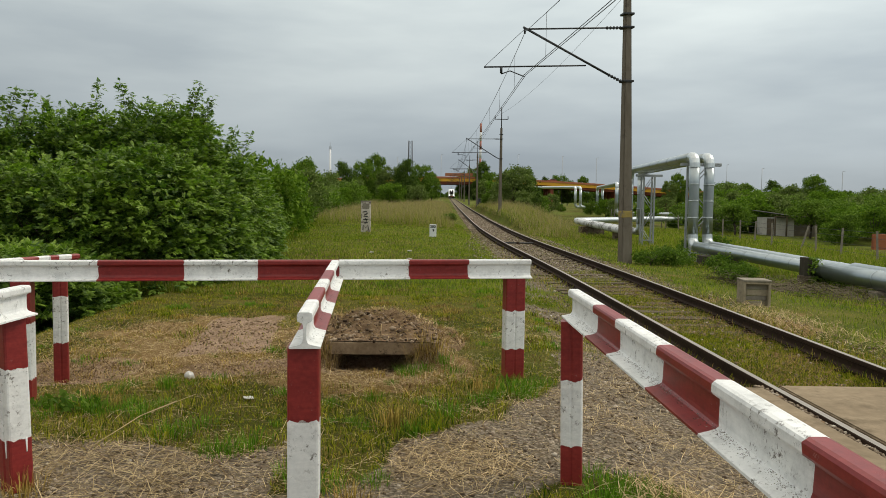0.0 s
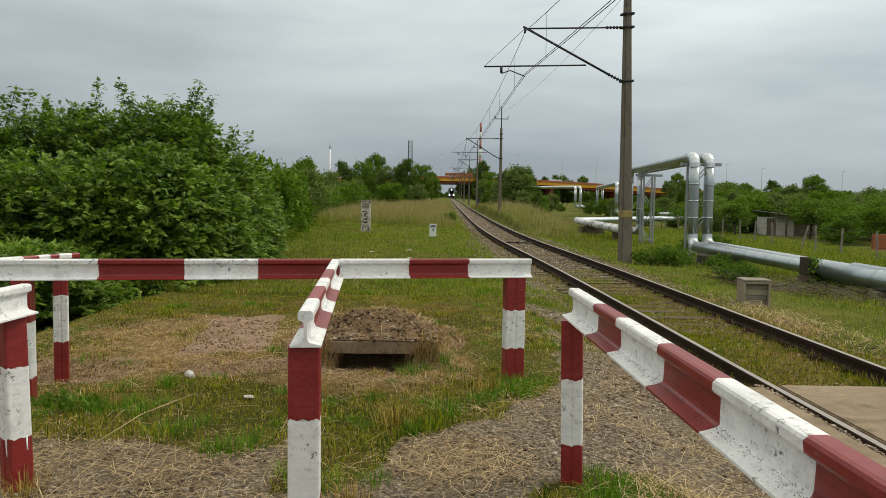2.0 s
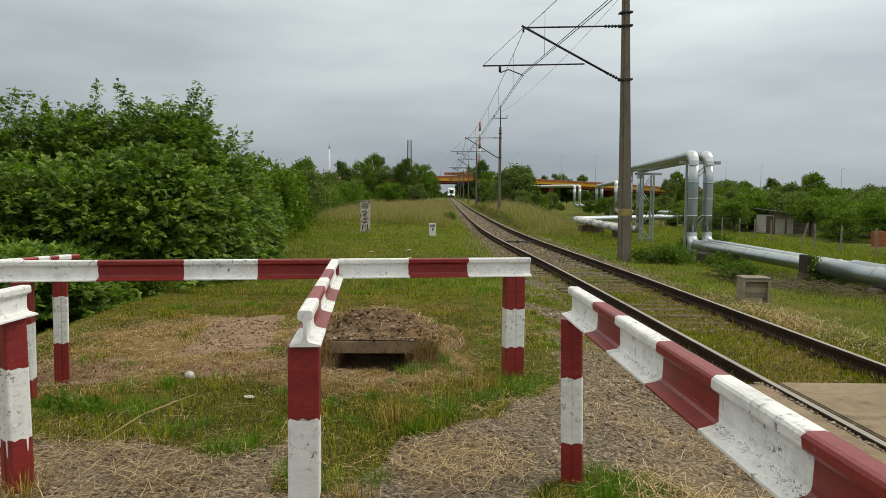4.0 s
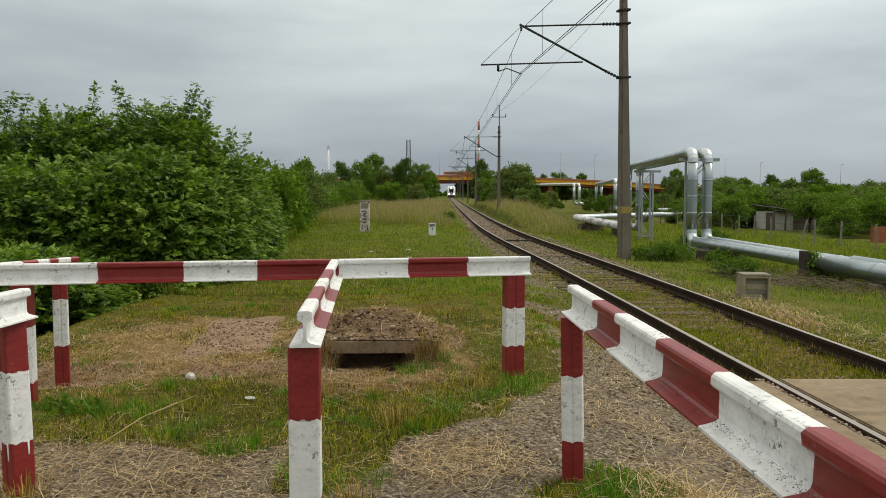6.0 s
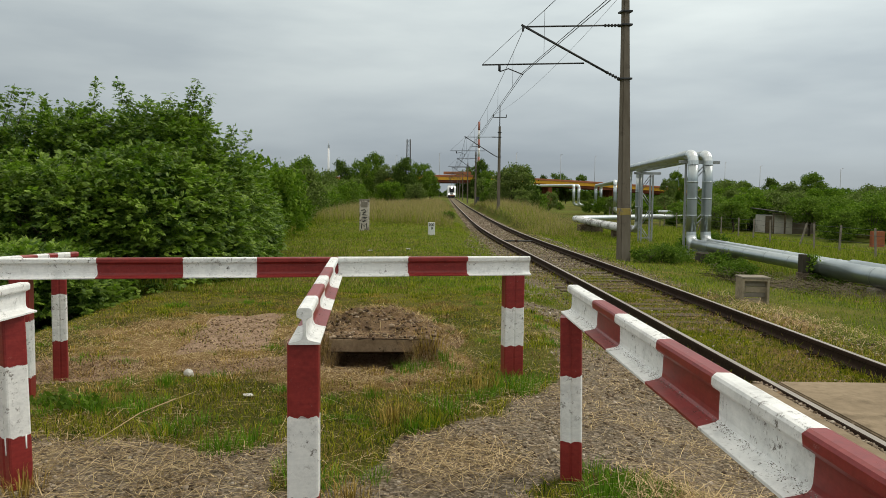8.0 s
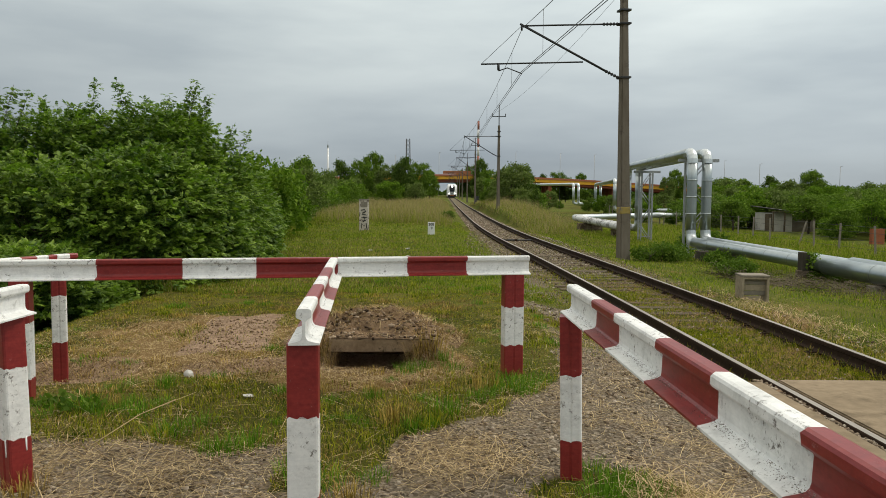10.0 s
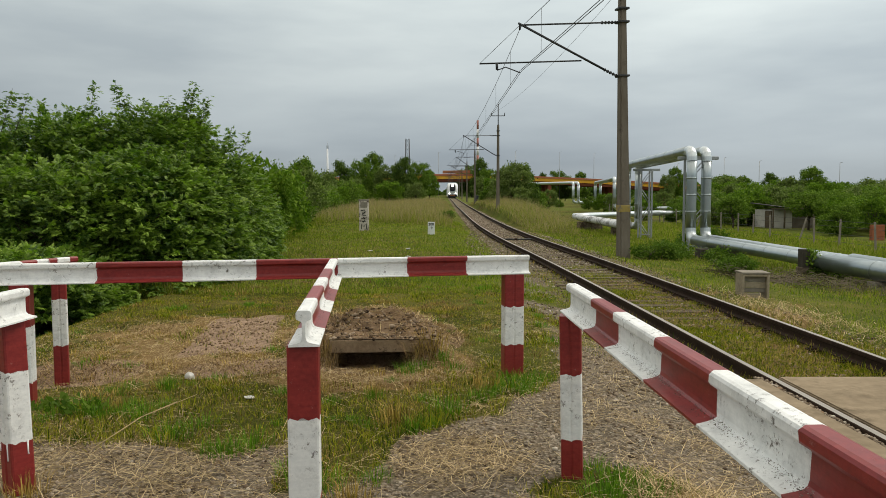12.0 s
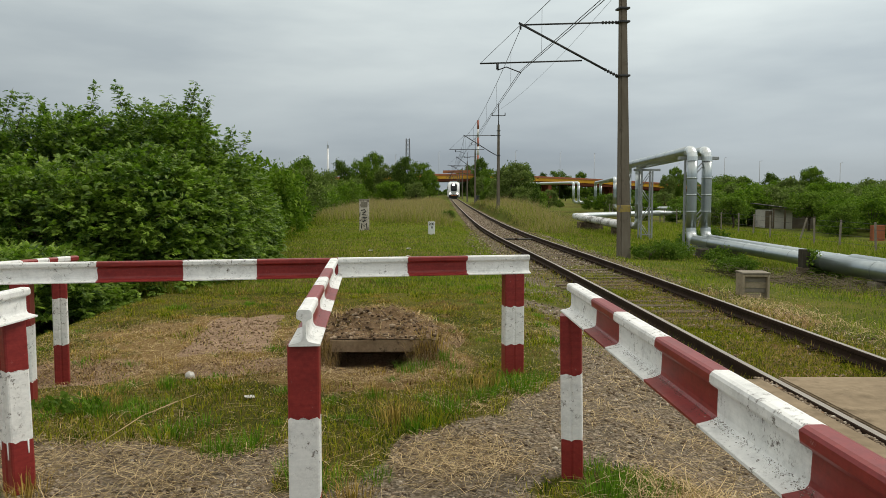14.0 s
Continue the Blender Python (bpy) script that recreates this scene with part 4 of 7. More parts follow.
def build_pipes():
    R0 = 0.19
    for k, off in enumerate((0.0, 0.68)):
        o = Vector((off, 0.35 * k, 0))
        path = [Vector((12.9 + off, -4, -0.55)), Vector((9.50, 29.0, 0.02)) + o, Vector((9.50, 29.0, 3.42)) + o, Vector((9.72, 40.0, 3.30)) + o, Vector((9.72, 40.0, 0.08)) + o, Vector((9.0 + off * 0.3, 52 + 1.3 * k, 0.32)), Vector((17.8, 62 + 1.3 * k, 0.32)), Vector((40.0, 74 + 1.3 * k, 0.3))]
        made = pipe("heating_pipe", "grey metal-clad district heating pipe in a raised loop" if k == 0 else "second grey metal-clad heating pipe behind the first", path, R0, 0.42, [CLADDING, CLADDING, CLADDING, CLADDING, CLADDING_OLD, CLADDING_NEW, CLADDING_NEW])
        # the stretch nearer the road has thicker lagging
        a, b = path[0], path[1]
        e = a.lerp(b, (20.4 - a.y) / (b.y - a.y))
        sleeve = part("thick_run", mesh_of(*tube([a.lerp(e, q / 12) for q in range(13)], 0.242, 24), CLADDING, True), made, "thicker lagged stretch of pipe")
        for q in range(1, 12):
            c, d = a.lerp(e, q / 12), (e - a).normalized()
            part("seam_band", mesh_of(*tube([c - d * 0.03, c - d * 0.028, c + d * 0.028, c + d * 0.03], [0.242, 0.248, 0.248, 0.242], 24), CLADDING, True), sleeve)
    for k, off in enumerate((0.0, 0.75)):
        path = [(40 + off, 80, 0.4), (20.6 + off, 84, 0.4), (19.0 + off, 84, 0.4), (19.0 + off, 84, 3.7), (22.5 + off, 112, 3.75), (22.5 + off, 112, 0.9)]
        pipe("heating_pipe", "pale metal-clad heating pipe in a distant raised loop", path, 0.2, 0.45, [CLADDING], False)
        path = [(24.5, 112 + off, 0.85), (20.0 - off, 112, 0.85), (20.0 - off, 112, 3.75), (10.5, 135 + off, 3.9)]
        pipe("heating_pipe", "pale metal-clad heating pipe in a distant raised loop", path, 0.2, 0.45, [CLADDING_NEW], False)

    def trestle(x, y, top, wid, dep, rz=0):
        g = float(ground_z(x, y))
        t = empty("pipe_trestle", x, y, g, rz)
        tagged(t, "galvanised lattice steel trestle carrying the raised pipes", "trestle", "pipe trestles")
        h = top - g
        for sx in (-wid / 2, wid / 2):
            for sy in (-dep / 2, dep / 2):
                part("leg", block(sx - 0.04, sx + 0.04, sy - 0.04, sy + 0.04, -0.25, h, GALV, 0.006), t)
        part("cap_beam", block(-wid / 2 - 0.35, wid / 2 + 0.45, -0.1, 0.1, h, h + 0.12, GALV, 0.01), t)
        for k in range(4):
            z0, z1 = h * k / 4 + 0.1, h * (k + 1) / 4
            for sy in (-dep / 2, dep / 2):
                a, b = (-wid / 2, wid / 2) if k % 2 else (wid / 2, -wid / 2)
                part("brace", tubes([[(a, sy, z0), (b, sy, z1)]], 0.02, GALV, 6), t)
        part("rung", block(-wid / 2, wid / 2, -dep / 2 - 0.02, -dep / 2 + 0.02, 0.3, 0.36, GALV, 0.004), t)
        part("footing", block(-wid / 2 - 0.15, wid / 2 + 0.15, -dep / 2 - 0.15, dep / 2 + 0.15, -0.3, 0.08, CONCRETE, 0.03), t)

    trestle(9.86, 29.55, 3.08, 0.75, 0.5)
    lx, ly = 9.45, 28.2
    ladder = empty("step_ladder", lx, ly, float(ground_z(lx, ly)))
    tagged(ladder, "short galvanised step frame at the foot of the pipe", "steps")
    for sx in (-0.28, 0.28):
        part("upright", block(sx - 0.03, sx + 0.03, -0.03, 0.03, -0.2, 0.62, GALV, 0.005), ladder)
    for z in (0.06, 0.22, 0.38):
        part("tread", block(-0.25, 0.25, -0.06, 0.06, z, z + 0.035, GALV, 0.005), ladder)
    trestle(10.5, 39.35, 2.98, 0.55, 0.5)
    blocks = [(9.75, 26.9, 1.5, 0.7, -0.2), (10.5, 20.9, 1.5, 0.35, -0.3), (11.6, 10.2, 1.7, 0.4, -0.5), (10.0, 43.0, 1.0, 0.6, -0.04), (9.4, 49.0, 1.5, 1.0, 0.05), (10.95, 18.3, 1.3, 0.4, -0.42)]
    for i, (x, y, w, d, top) in enumerate(blocks):
        g = float(ground_z(x, y))
        s = empty("pipe_support", x, y, g)
        tagged(s, "grey concrete block supporting the heating pipes", "pipe support", "pipe supports")
        # the block is cut out for the pipes that lie on it
        part("plinth", block(-w / 2 + 0.1, w / 2 + 0.1, -d / 2, d / 2, -0.3, top - g, (DARK_POST, SOILED, CONCRETE, SOILED, SOILED, CONCRETE)[i], 0.03), s)
        if i == 1:
            part("stub_post", block(-0.60, -0.40, -0.16, 0.16, -0.3, 0.2 - g, DARK_POST, 0.02), s, "dark weathered concrete post")
            r = np.random.RandomState(77)
            c = np.stack([-0.33 + 0.1 * r.normal(size=420), r.normal(size=420) * 0.14 - 0.1, 0.2 - g - np.abs(r.normal(size=420)) * 0.34], 1)
            part("ivy", fast_mesh(*leaf_cards(c, np.tile([0, -0.6, 0.1], (420, 1)), 0.06, r, 1.3), LEAF_MID), s, "green ivy hanging over the support")


build_pipes()


# ---- small things near the track ----
def build_cable_box():
    x, y = 5.74, 13.8
    g = float(ground_z(x, y))
    b = empty("concrete_box", x, y, g - 0.06, -5)
    tagged(b, "weathered square concrete cable box with a recessed front panel", "cable box")
    w, h, d, t = 0.245, 0.50, 0.42, 0.045
    part("side", block(-w, -w + t, 0, d, -0.15, h, BOX_CONCRETE, 0.008), b, "pale concrete side wall")
    part("side", block(w - t, w, 0, d, -0.15, h, BOX_CONCRETE, 0.008), b, "pale concrete side wall")
    part("lintel", block(-w + t, w - t, 0.0, d, h - 0.045, h - 0.002, BOX_CONCRETE, 0.006), b)
    # boards set back in the opening
    for z0, z1, y0, mat in ((-0.15, 0.145, 0.025, BOX_CONCRETE), (0.15, 0.235, 0.10, CONCRETE), (0.24, 0.345, 0.085, BOX_CONCRETE), (0.35, 0.45, 0.095, CONCRETE)):
        part("board", block(-w + t + 0.002, w - t - 0.002 - (0.09 if y0 < 0.03 else 0), y0, y0 + 0.03, z0, z1, mat, 0.004), b, "weathered board set in the opening", m=pose(0, 0, 0, 0, 0.8 if z0 > 0.2 else -0.6, 0))
    part("lid", block(-w - 0.006, w + 0.006, -0.012, d + 0.01, h, h + 0.035, CONCRETE, 0.009), b, "flat concrete lid")


build_cable_box()


def text_mesh(word, size, mat, depth=0.003):
    cu = bpy.data.curves.new("text", "FONT")
    cu.body, cu.size, cu.extrude, cu.align_x = word, size, depth, "CENTER"
    cu.offset = 0.006
    ob = bpy.data.objects.new("text", cu)
    scene.collection.objects.link(ob)
    dg = bpy.context.evaluated_depsgraph_get()
    me = bpy.data.meshes.new_from_object(ob.evaluated_get(dg))
    bpy.data.objects.remove(ob)
    me.materials.clear()
    me.materials.append(mat)
    return me


def build_markers():
    x, y = -0.50, 33.0
    g = float(ground_z(x, y))
    k = empty("distance_post", x, y, g)
    k.scale = (0.88, 0.88, 0.9)
    tagged(k, "small white concrete distance post with black figures", "distance post")
    part("stone", block(-0.17, 0.17, -0.07, 0.07, -0.2, 0.62, TRAIN_WHITE, 0.02), k)
    part("figures", text_mesh("200", 0.18, BLACK), k, "black figures", m=pose(0.0, -0.073, 0.45, 90, 0, 0))
    part("figures", text_mesh("9", 0.18, BLACK), k, "black figure", m=pose(0.02, -0.073, 0.27, 90, 0, 0))
    x, y = -3.74, 36.0
    g = float(ground_z(x, y))
    s = empty("concrete_stele", x, y, g, 4)
    tagged(s, "upright grey concrete post daubed with dark scrawls", "concrete post")
    bm = box(bmesh.new(), -0.23, 0.23, -0.12, 0.12, -0.3, 1.45, 0.02)
    part("shaft", bm_mesh(bm, STELE), s)
    part("cap", block(-0.25, 0.25, -0.13, 0.13, 1.42, 1.49, CONCRETE, 0.012), s)
    part("patch", block(-0.16, 0.15, -0.128, -0.11, 1.1, 1.36, CONCRETE, 0.004), s, "grey stained patch")
    strokes = [[(-0.15, 0.95), (0.02, 1.0), (0.08, 0.9), (-0.05, 0.82), (-0.1, 0.76), (0.1, 0.74)], [(-0.02, 0.66), (0.05, 0.55)], [(-0.12, 0.6), (0.13, 0.62)], [(-0.1, 0.45), (0.1, 0.47)], [(-0.13, 0.1), (-0.12, 0.34), (0.0, 0.2), (0.1, 0.36), (0.13, 0.1)], [(0.03, 0.52), (-0.04, 0.4)]]
    for st in strokes:
        part("scrawl", tubes([[(a, -0.122, b) for a, b in st]], 0.024, BLACK, 6), s, "black painted stroke")


build_markers()


CLOD = stone_material("soil_clod", [(0.15, (0.045, 0.03, 0.02)), (0.5, (0.17, 0.12, 0.08)), (0.8, (0.35, 0.27, 0.19)), (0.97, (0.55, 0.46, 0.35))])


def heap_z(x, y):
    """Height of the soil heap, which lies on and behind the slab."""
    X, Y = x + 0.74, y - 7.95
    rr = np.hypot((X + 0.04) / 1.05, (Y - 0.8) / 1.3)
    rough = 0.03 * wavy(X, Y, 5.0) + 0.02 * wavy(X, Y, 13.0, 1.0) + 0.012 * wavy(X, Y, 29.0, 2.0)
    onslab = smooth01(-0.47, -0.37, X) * smooth01(0.70, 0.62, X) * smooth01(0.6, 0.4, Y)
    z = ground_z(x, y) * (1 - onslab) + 0.33 * smooth01(1.0, 0.15, rr) + rough
    rise = 0.211 + 0.22 * smooth01(-0.5, 0.7, Y) * smooth01(0.75, 0.15, np.abs(X - 0.03)) + rough * smooth01(-0.42, -0.1, Y) + 0.008 * np.abs(wavy(X, Y, 26.0))
    z = np.maximum(z, onslab * rise)
    z = z - 0.12 * smooth01(0.97, 1.05, rr) * (1 - onslab)
    return z - 0.25 * (1 - onslab) * smooth01(0.1, -0.2, Y)


def build_slab():
    s = empty("concrete_slab", -0.66, 7.95, 0.0, 2)
    tagged(s, "broken concrete cover slab over a pit, littered with soil", "concrete slab")
    bm = bmesh.new()
    box(bm, -0.49, 0.60, -0.42, 0.45, 0.085, 0.205, 0.0)
    bmesh.ops.subdivide_edges(bm, edges=list(bm.edges), cuts=5, use_grid_fill=True)
    rnd = random.Random(3)
    for v in bm.verts:
        v.co += Vector((rnd.uniform(-1, 1), rnd.uniform(-0.12, 0.12), rnd.uniform(-0.3, 0.3))) * 0.006
    part("plate", bm_mesh(bm, SLAB), s)
    part("pit_wall", block(-0.39, 0.39, 0.3, 0.44, -0.45, 0.085, DIRT, 0.02), s)
    # heap of soil on and behind the slab
    xs, ys = np.linspace(-1.35, 1.2, 110), np.linspace(-0.405, 2.3, 110)
    X, Y = np.meshgrid(xs, ys)
    Z = heap_z(X - 0.74, Y + 7.95)
    co = np.stack([X - 0.74, Y + 7.95, Z], -1).reshape(-1, 3)
    nx = 110
    i = (np.arange(109)[:, None] * nx + np.arange(109)[None]).ravel()
    me = fast_mesh(co, np.stack([i, i + 1, i + nx + 1, i + nx], 1), DIRT, smooth=True)
    tagged(new("soil_mound", me), "heap of dry brown soil and roots on the slab", "soil mound")
    r = np.random.RandomState(44)
    i = r.randint(0, len(co), 9000)
    p = co[i] + np.concatenate([r.normal(size=(9000, 2)) * 0.03, np.zeros((9000, 1))], 1)
    ok = (p[:, 2] > 0.1) & (r.rand(9000) < 0.18 + 0.8 * smooth01(8.75, 8.0, p[:, 1]))
    scatter_rocks("soil_clods", "dark crumbs and clods of soil on the heap", p[ok] + np.array([0, 0, 0.005]), 0.009 + 0.055 * r.rand(ok.sum()) ** 4, CLOD, 45)


build_slab()


def build_stones():
    for i, (x, y, s, lab) in enumerate(((-2.33, 6.9, 0.11, "pale broken concrete lump lying in the grass"), (-1.6, 6.15, 0.1, "small pale stone in the mown grass"), (-0.95, 20.5, 0.22, "pale stone slab lying in the field"), (-3.1, 5.5, 0.07, "small grey stone at the edge of the path"), (-1.1, 23.9, 0.2, "pale stone slab lying in the field"), (-2.2, 22.9, 0.16, "pale stone slab lying in the field"))):
        ob = new("stone", rock_mesh(20 + i, PALE_STONE, 0.6))
        h = float(ground_z(x, y))
        ob.matrix_basis = pose(x, y, h + s * 0.2, 5, 8, 40 * i) @ Matrix.Diagonal((s, s * 0.8, s * (1.5 if i == 0 else 0.5), 1))
        tagged(ob, lab, "stone", "loose stones")


build_stones()


def build_stalk():
    a, b = Vector((-2.27, 4.77, 0.02)), Vector((-2.05, 5.75, 0.07))
    s = empty("dry_stalk")
    tagged(s, "long dry yellow stalk lying across the path edge", "stalk")
    mid = a.lerp(b, 0.5) + Vector((0.03, 0, 0.05))
    part("stem", tubes([[a, mid, b]], 0.0035, STRAW, 5), s)
    part("side_stem", tubes([[mid, b + Vector((0.12, 0.1, 0.03))]], 0.0022, STRAW, 5), s)


build_stalk()


# ---- road bridge, far things ----
def bridge_line(x):
    """Height of the girder's underside and distance of the bridge at x."""
    y = 303 + 0.02 * x
    z = np.interp(x, [-250, -70, -14, 12, 36, 63, 98, 150, 230, 400], [1.0, 6.6, 8.8, 9.0, 8.1, 6.9, 4.8, 2.3, -0.9, -1.4])
    return y, z


def build_bridge():
    b = empty("road_bridge", 0, 303, 0)
    b.matrix_basis = Matrix()
    tagged(b, "long road bridge with an orange girder and red-brown piers", "bridge")
    xs = np.arange(-190, 330, 8.0)
    for prof, mat, name, lab in (
        ([(-0.15, 0.0), (0.15, 0.0), (0.15, 1.25), (-0.15, 1.25)], ORANGE, "girder", "bright orange steel girder"),
        ([(0.75, -0.95), (1.0, -0.95), (1.0, 0.05), (0.75, 0.05)], PIER_RED, "lower_girder", "red-brown lower girder"),
        ([(-0.45, 1.25), (0.2, 1.25), (0.2, 1.62), (-0.45, 1.62)], ORANGE_RED, "edge_beam", ""),
        ([(-0.2, 1.62), (-0.05, 1.62), (-0.05, 1.95), (-0.2, 1.95)], ORANGE_RED, "parapet", "dull orange-red parapet"),
    ):
        for off in (0.0, 25.0):
            path = [(x, bridge_line(x)[0] + off, bridge_line(x)[1]) for x in xs]
            prof2 = [(-a, c) for a, c in prof]
            part(name, mesh_of(*profile_bar(prof2 if off == 0 else prof, path), mat), b, lab)
    path = [(x, bridge_line(x)[0] + 12.5, bridge_line(x)[1]) for x in xs]
    part("deck", mesh_of(*profile_bar([(-12.4, 0.9), (12.4, 0.9), (12.4, 1.3), (-12.4, 1.3)], path), ROOFING), b)
    for x in (-112, -84, -56, -35, -8.5, 16, 43, 69, 95, 120):
        y, z = bridge_line(x)
        g = float(ground_z(x, y + 5)) - 0.5
        if z - g > 2:
            bm = bmesh.new()
            for oy in (2.5, 9.5, 16.0, 22.5):
                box(bm, x - 0.7, x + 0.7, y + oy - 0.7, y + oy + 0.7, g, z - 0.8, 0.1)
            box(bm, x - 0.9, x + 0.9, y + 0.2, y + 24.8, z - 0.8, z + 0.1, 0.1)
            part("pier", bm_mesh(bm, PIER_RED), b)
    # noise screen above the railway
    path = [(x, bridge_line(x)[0], bridge_line(x)[1]) for x in (0, 4, 8, 11)]
    part("screen", mesh_of(*profile_bar([(0.0, 2.15), (0.12, 2.15), (0.12, 3.3), (0.0, 3.3)], path), ORANGE_RED), b, "orange-red screen above the railway")


build_bridge()


def build_far():
    # red and white chimney
    D = 900
    x = 41.3
    c = empty("chimney", x, D, 0)
    tagged(c, "tall red and white banded power station chimney", "chimney")
    levels = np.linspace(20, 92, 8)
    for i in range(7):
        r0, r1 = 1.5 - 0.05 * i, 1.5 - 0.05 * (i + 1)
        red = i % 2 == 0
        part("red_band" if red else "white_band", mesh_of(*tube([(0, 0, levels[i]), (0, 0, levels[i + 1])], [r0, r1], 16), CHIMNEY_RED if red else CHIMNEY_WHITE, True), c)
    part("base", mesh_of(*tube([(0, 0, -2), (0, 0, 20)], [2.2, 1.8], 16), CONCRETE, True), c)
    # lattice mast
    D = 620
    x = -28.5
    m = empty("lattice_mast", x, D, 0)
    tagged(m, "grey lattice radio mast above the trees", "mast")
    w0, w1, h = 2.2, 1.3, 49
    legs = [[(sx * w0, sy * w0, -2), (sx * w1, sy * w1, h)] for sx in (-1, 1) for sy in (-1, 1)]
    for l in legs:
        part("leg", tubes([l], 0.3, DARK_STEEL, 6), m)
    for k in range(14):
        z0, z1 = h * k / 14, h * (k + 1) / 14
        a, b2 = w0 + (w1 - w0) * z0 / h, w0 + (w1 - w0) * z1 / h
        part("brace", tubes([[(-a, -a, z0), (b2, -b2, z1)]], 0.14, DARK_STEEL, 4), m)
        part("brace", tubes([[(a, a, z0), (-b2, b2, z1)]], 0.14, DARK_STEEL, 4), m)
        part("antenna", block(-a - 0.5, -a, -1, 1, z0 + 1, z0 + 2.6, GALV, 0.05), m)
    # white tubular mast
    D = 500
    x = -75.6
    t = empty("antenna_pole", x, D, 0)
    tagged(t, "slim white antenna pole above the trees", "mast")
    part("shaft", mesh_of(*tube([(0, 0, -2), (0, 0, 33.5)], [0.8, 0.55], 12), TRAIN_WHITE, True), t)
    for k in range(3):
        a = radians(120 * k + 20)
        part("antenna", block(-0.16, 0.16, -0.12, 0.12, 33.2, 35.6, GALV, 0.04), t, m=pose(0.55 * math.cos(a), 0.55 * math.sin(a), 0, 0, 0, 120 * k))
    part("lightning_rod", tubes([[(0, 0, 33.5), (0, 0, 38)]], 0.12, GALV, 5), t)
    # street lamps along the bridge and beyond
    for x, D, z in ((-1.7, 318, 20.4), (48.9, 318, 20.4), (63.2, 318, 19.9), (33.4, 350, 22.8), (99.9, 240, 12.9), (120.1, 230, 11.9), (118.4, 320, 18.1), (98.2, 318, 15.6), (-33.2, 318, 18.0), (-21.3, 340, 20.4)):
        l = empty("street_lamp", x, D, 0)
        tagged(l, "thin grey street lamp pole above the road", "street lamp", "street lamps")
        part("pole", tubes([[(0, 0, -1), (0, 0, z)]], 0.1, GALV, 6), l)
        part("arm", tubes([[(0, 0, z - 0.1), (0.35, 0, z + 0.05)]], 0.05, GALV, 6), l)
        part("lamp_head", block(0.3, 0.75, -0.1, 0.1, z, z + 0.12, GALV, 0.03), l)


build_far()


# ---- trees and shrubs ----
def blobs(rnd, n, env, r0, r1):
    """Centres and radii of leaf masses filling an envelope (rx, ry, z0, z1), dome-shaped."""
    rx, ry, z0, z1 = env
    out = []
    while len(out) < n:
        p = rnd.uniform(-1, 1, 3)
        q = float(np.sum(np.abs(p) ** 3.0) ** (1 / 3.0))
        if q > 1 or q < 0.45:
            continue
        zc = z0 + (p[2] * 0.5 + 0.5) * (z1 - z0)
        out.append((p[0] * rx, p[1] * ry, zc, rnd.uniform(r0, r1)))
    return np.array(out)


def crown_points(rnd, bl, count):
    k = rnd.choice(len(bl), count, p=bl[:, 3] ** 2 / np.sum(bl[:, 3] ** 2))
    d = rnd.normal(size=(count, 3))
    d /= np.linalg.norm(d, axis=1)[:, None]
    d[:, 2] = np.where(d[:, 2] < -0.3, -d[:, 2], d[:, 2])
    r = bl[k, 3:4] * rnd.uniform(0.45, 1.05, (count, 1))
    return bl[k, :3] + d * r * np.array([1, 1, 0.85]), d


def limbs_mesh(rnd, bl, trunk_h, r, base=(0, 0, 0), count=14, mat=None, stems=()):
    b0 = Vector(base)
    top = Vector((rnd.uniform(-0.2, 0.2), rnd.uniform(-0.2, 0.2), trunk_h)) + b0
    v, f = tube([b0 - Vector((0, 0, 0.3)), b0.lerp(top, 0.5) + Vector((rnd.uniform(-0.1, 0.1), 0.05, 0)), top], [r * 1.25, r, r * 0.75], 8)
    vs, fs = list(v), list(f)
    for i in range(min(count, len(bl))):
        q = Vector(bl[i, :3])
        mid = top.lerp(q, 0.5) + Vector((rnd.uniform(-0.2, 0.2), rnd.uniform(-0.2, 0.2), 0.15))
        v, f = tube([b0.lerp(top, rnd.uniform(0.5, 1.0)), mid, q], [r * 0.5, r * 0.3, r * 0.08], 6)
        fs += [tuple(k + len(vs) for k in g) for g in f]
        vs += v
    for a, b in stems:
        a, b = Vector(a), Vector(b)
        v, f = tube([a, a.lerp(b, 0.5), b], [0.009, 0.006, 0.003], 5)
        fs += [tuple(k + len(vs) for k in g) for g in f]
        vs += v
    return mesh_of(vs, fs, mat or BARK, True)


def tree_meshes(seed, env, trunk, r, nblob, br, leaves, size, mat, shoots=0, taper=0.0):
    rnd = np.random.RandomState(seed)
    bl = blobs(rnd, nblob, env, *br)
    # crowns narrow towards the top
    up = np.clip((bl[:, 2] - env[2]) / (env[3] - env[2]), 0, 1)
    bl[:, :2] *= (1 - taper * up)[:, None]
    bl[:, 3] *= 1 - 0.55 * taper * up
    pts, d = crown_points(rnd, bl, leaves)
    for _ in range(shoots):
        # long shoots that stick out of the crown
        k = rnd.randint(len(bl))
        out = np.array([bl[k, 0] / env[0], bl[k, 1] / env[1], 0.9]) + rnd.normal(size=3) * 0.3
        out /= np.linalg.norm(out)
        tt = rnd.uniform(0.5, 1.55, (34, 1)) * bl[k, 3]
        pts = np.concatenate([pts, bl[k, :3] + out * tt + rnd.normal(size=(34, 3)) * 0.05])
        d = np.concatenate([d, np.repeat(out[None], 34, 0) + rnd.normal(size=(34, 3)) * 0.6])
    pts = pts + rnd.normal(size=pts.shape) * size * 1.2
    v, f = leaf_cards(pts, d * 0.8, size, rnd)
    return limbs_mesh(rnd, bl, trunk, r), fast_mesh(v, f, mat)


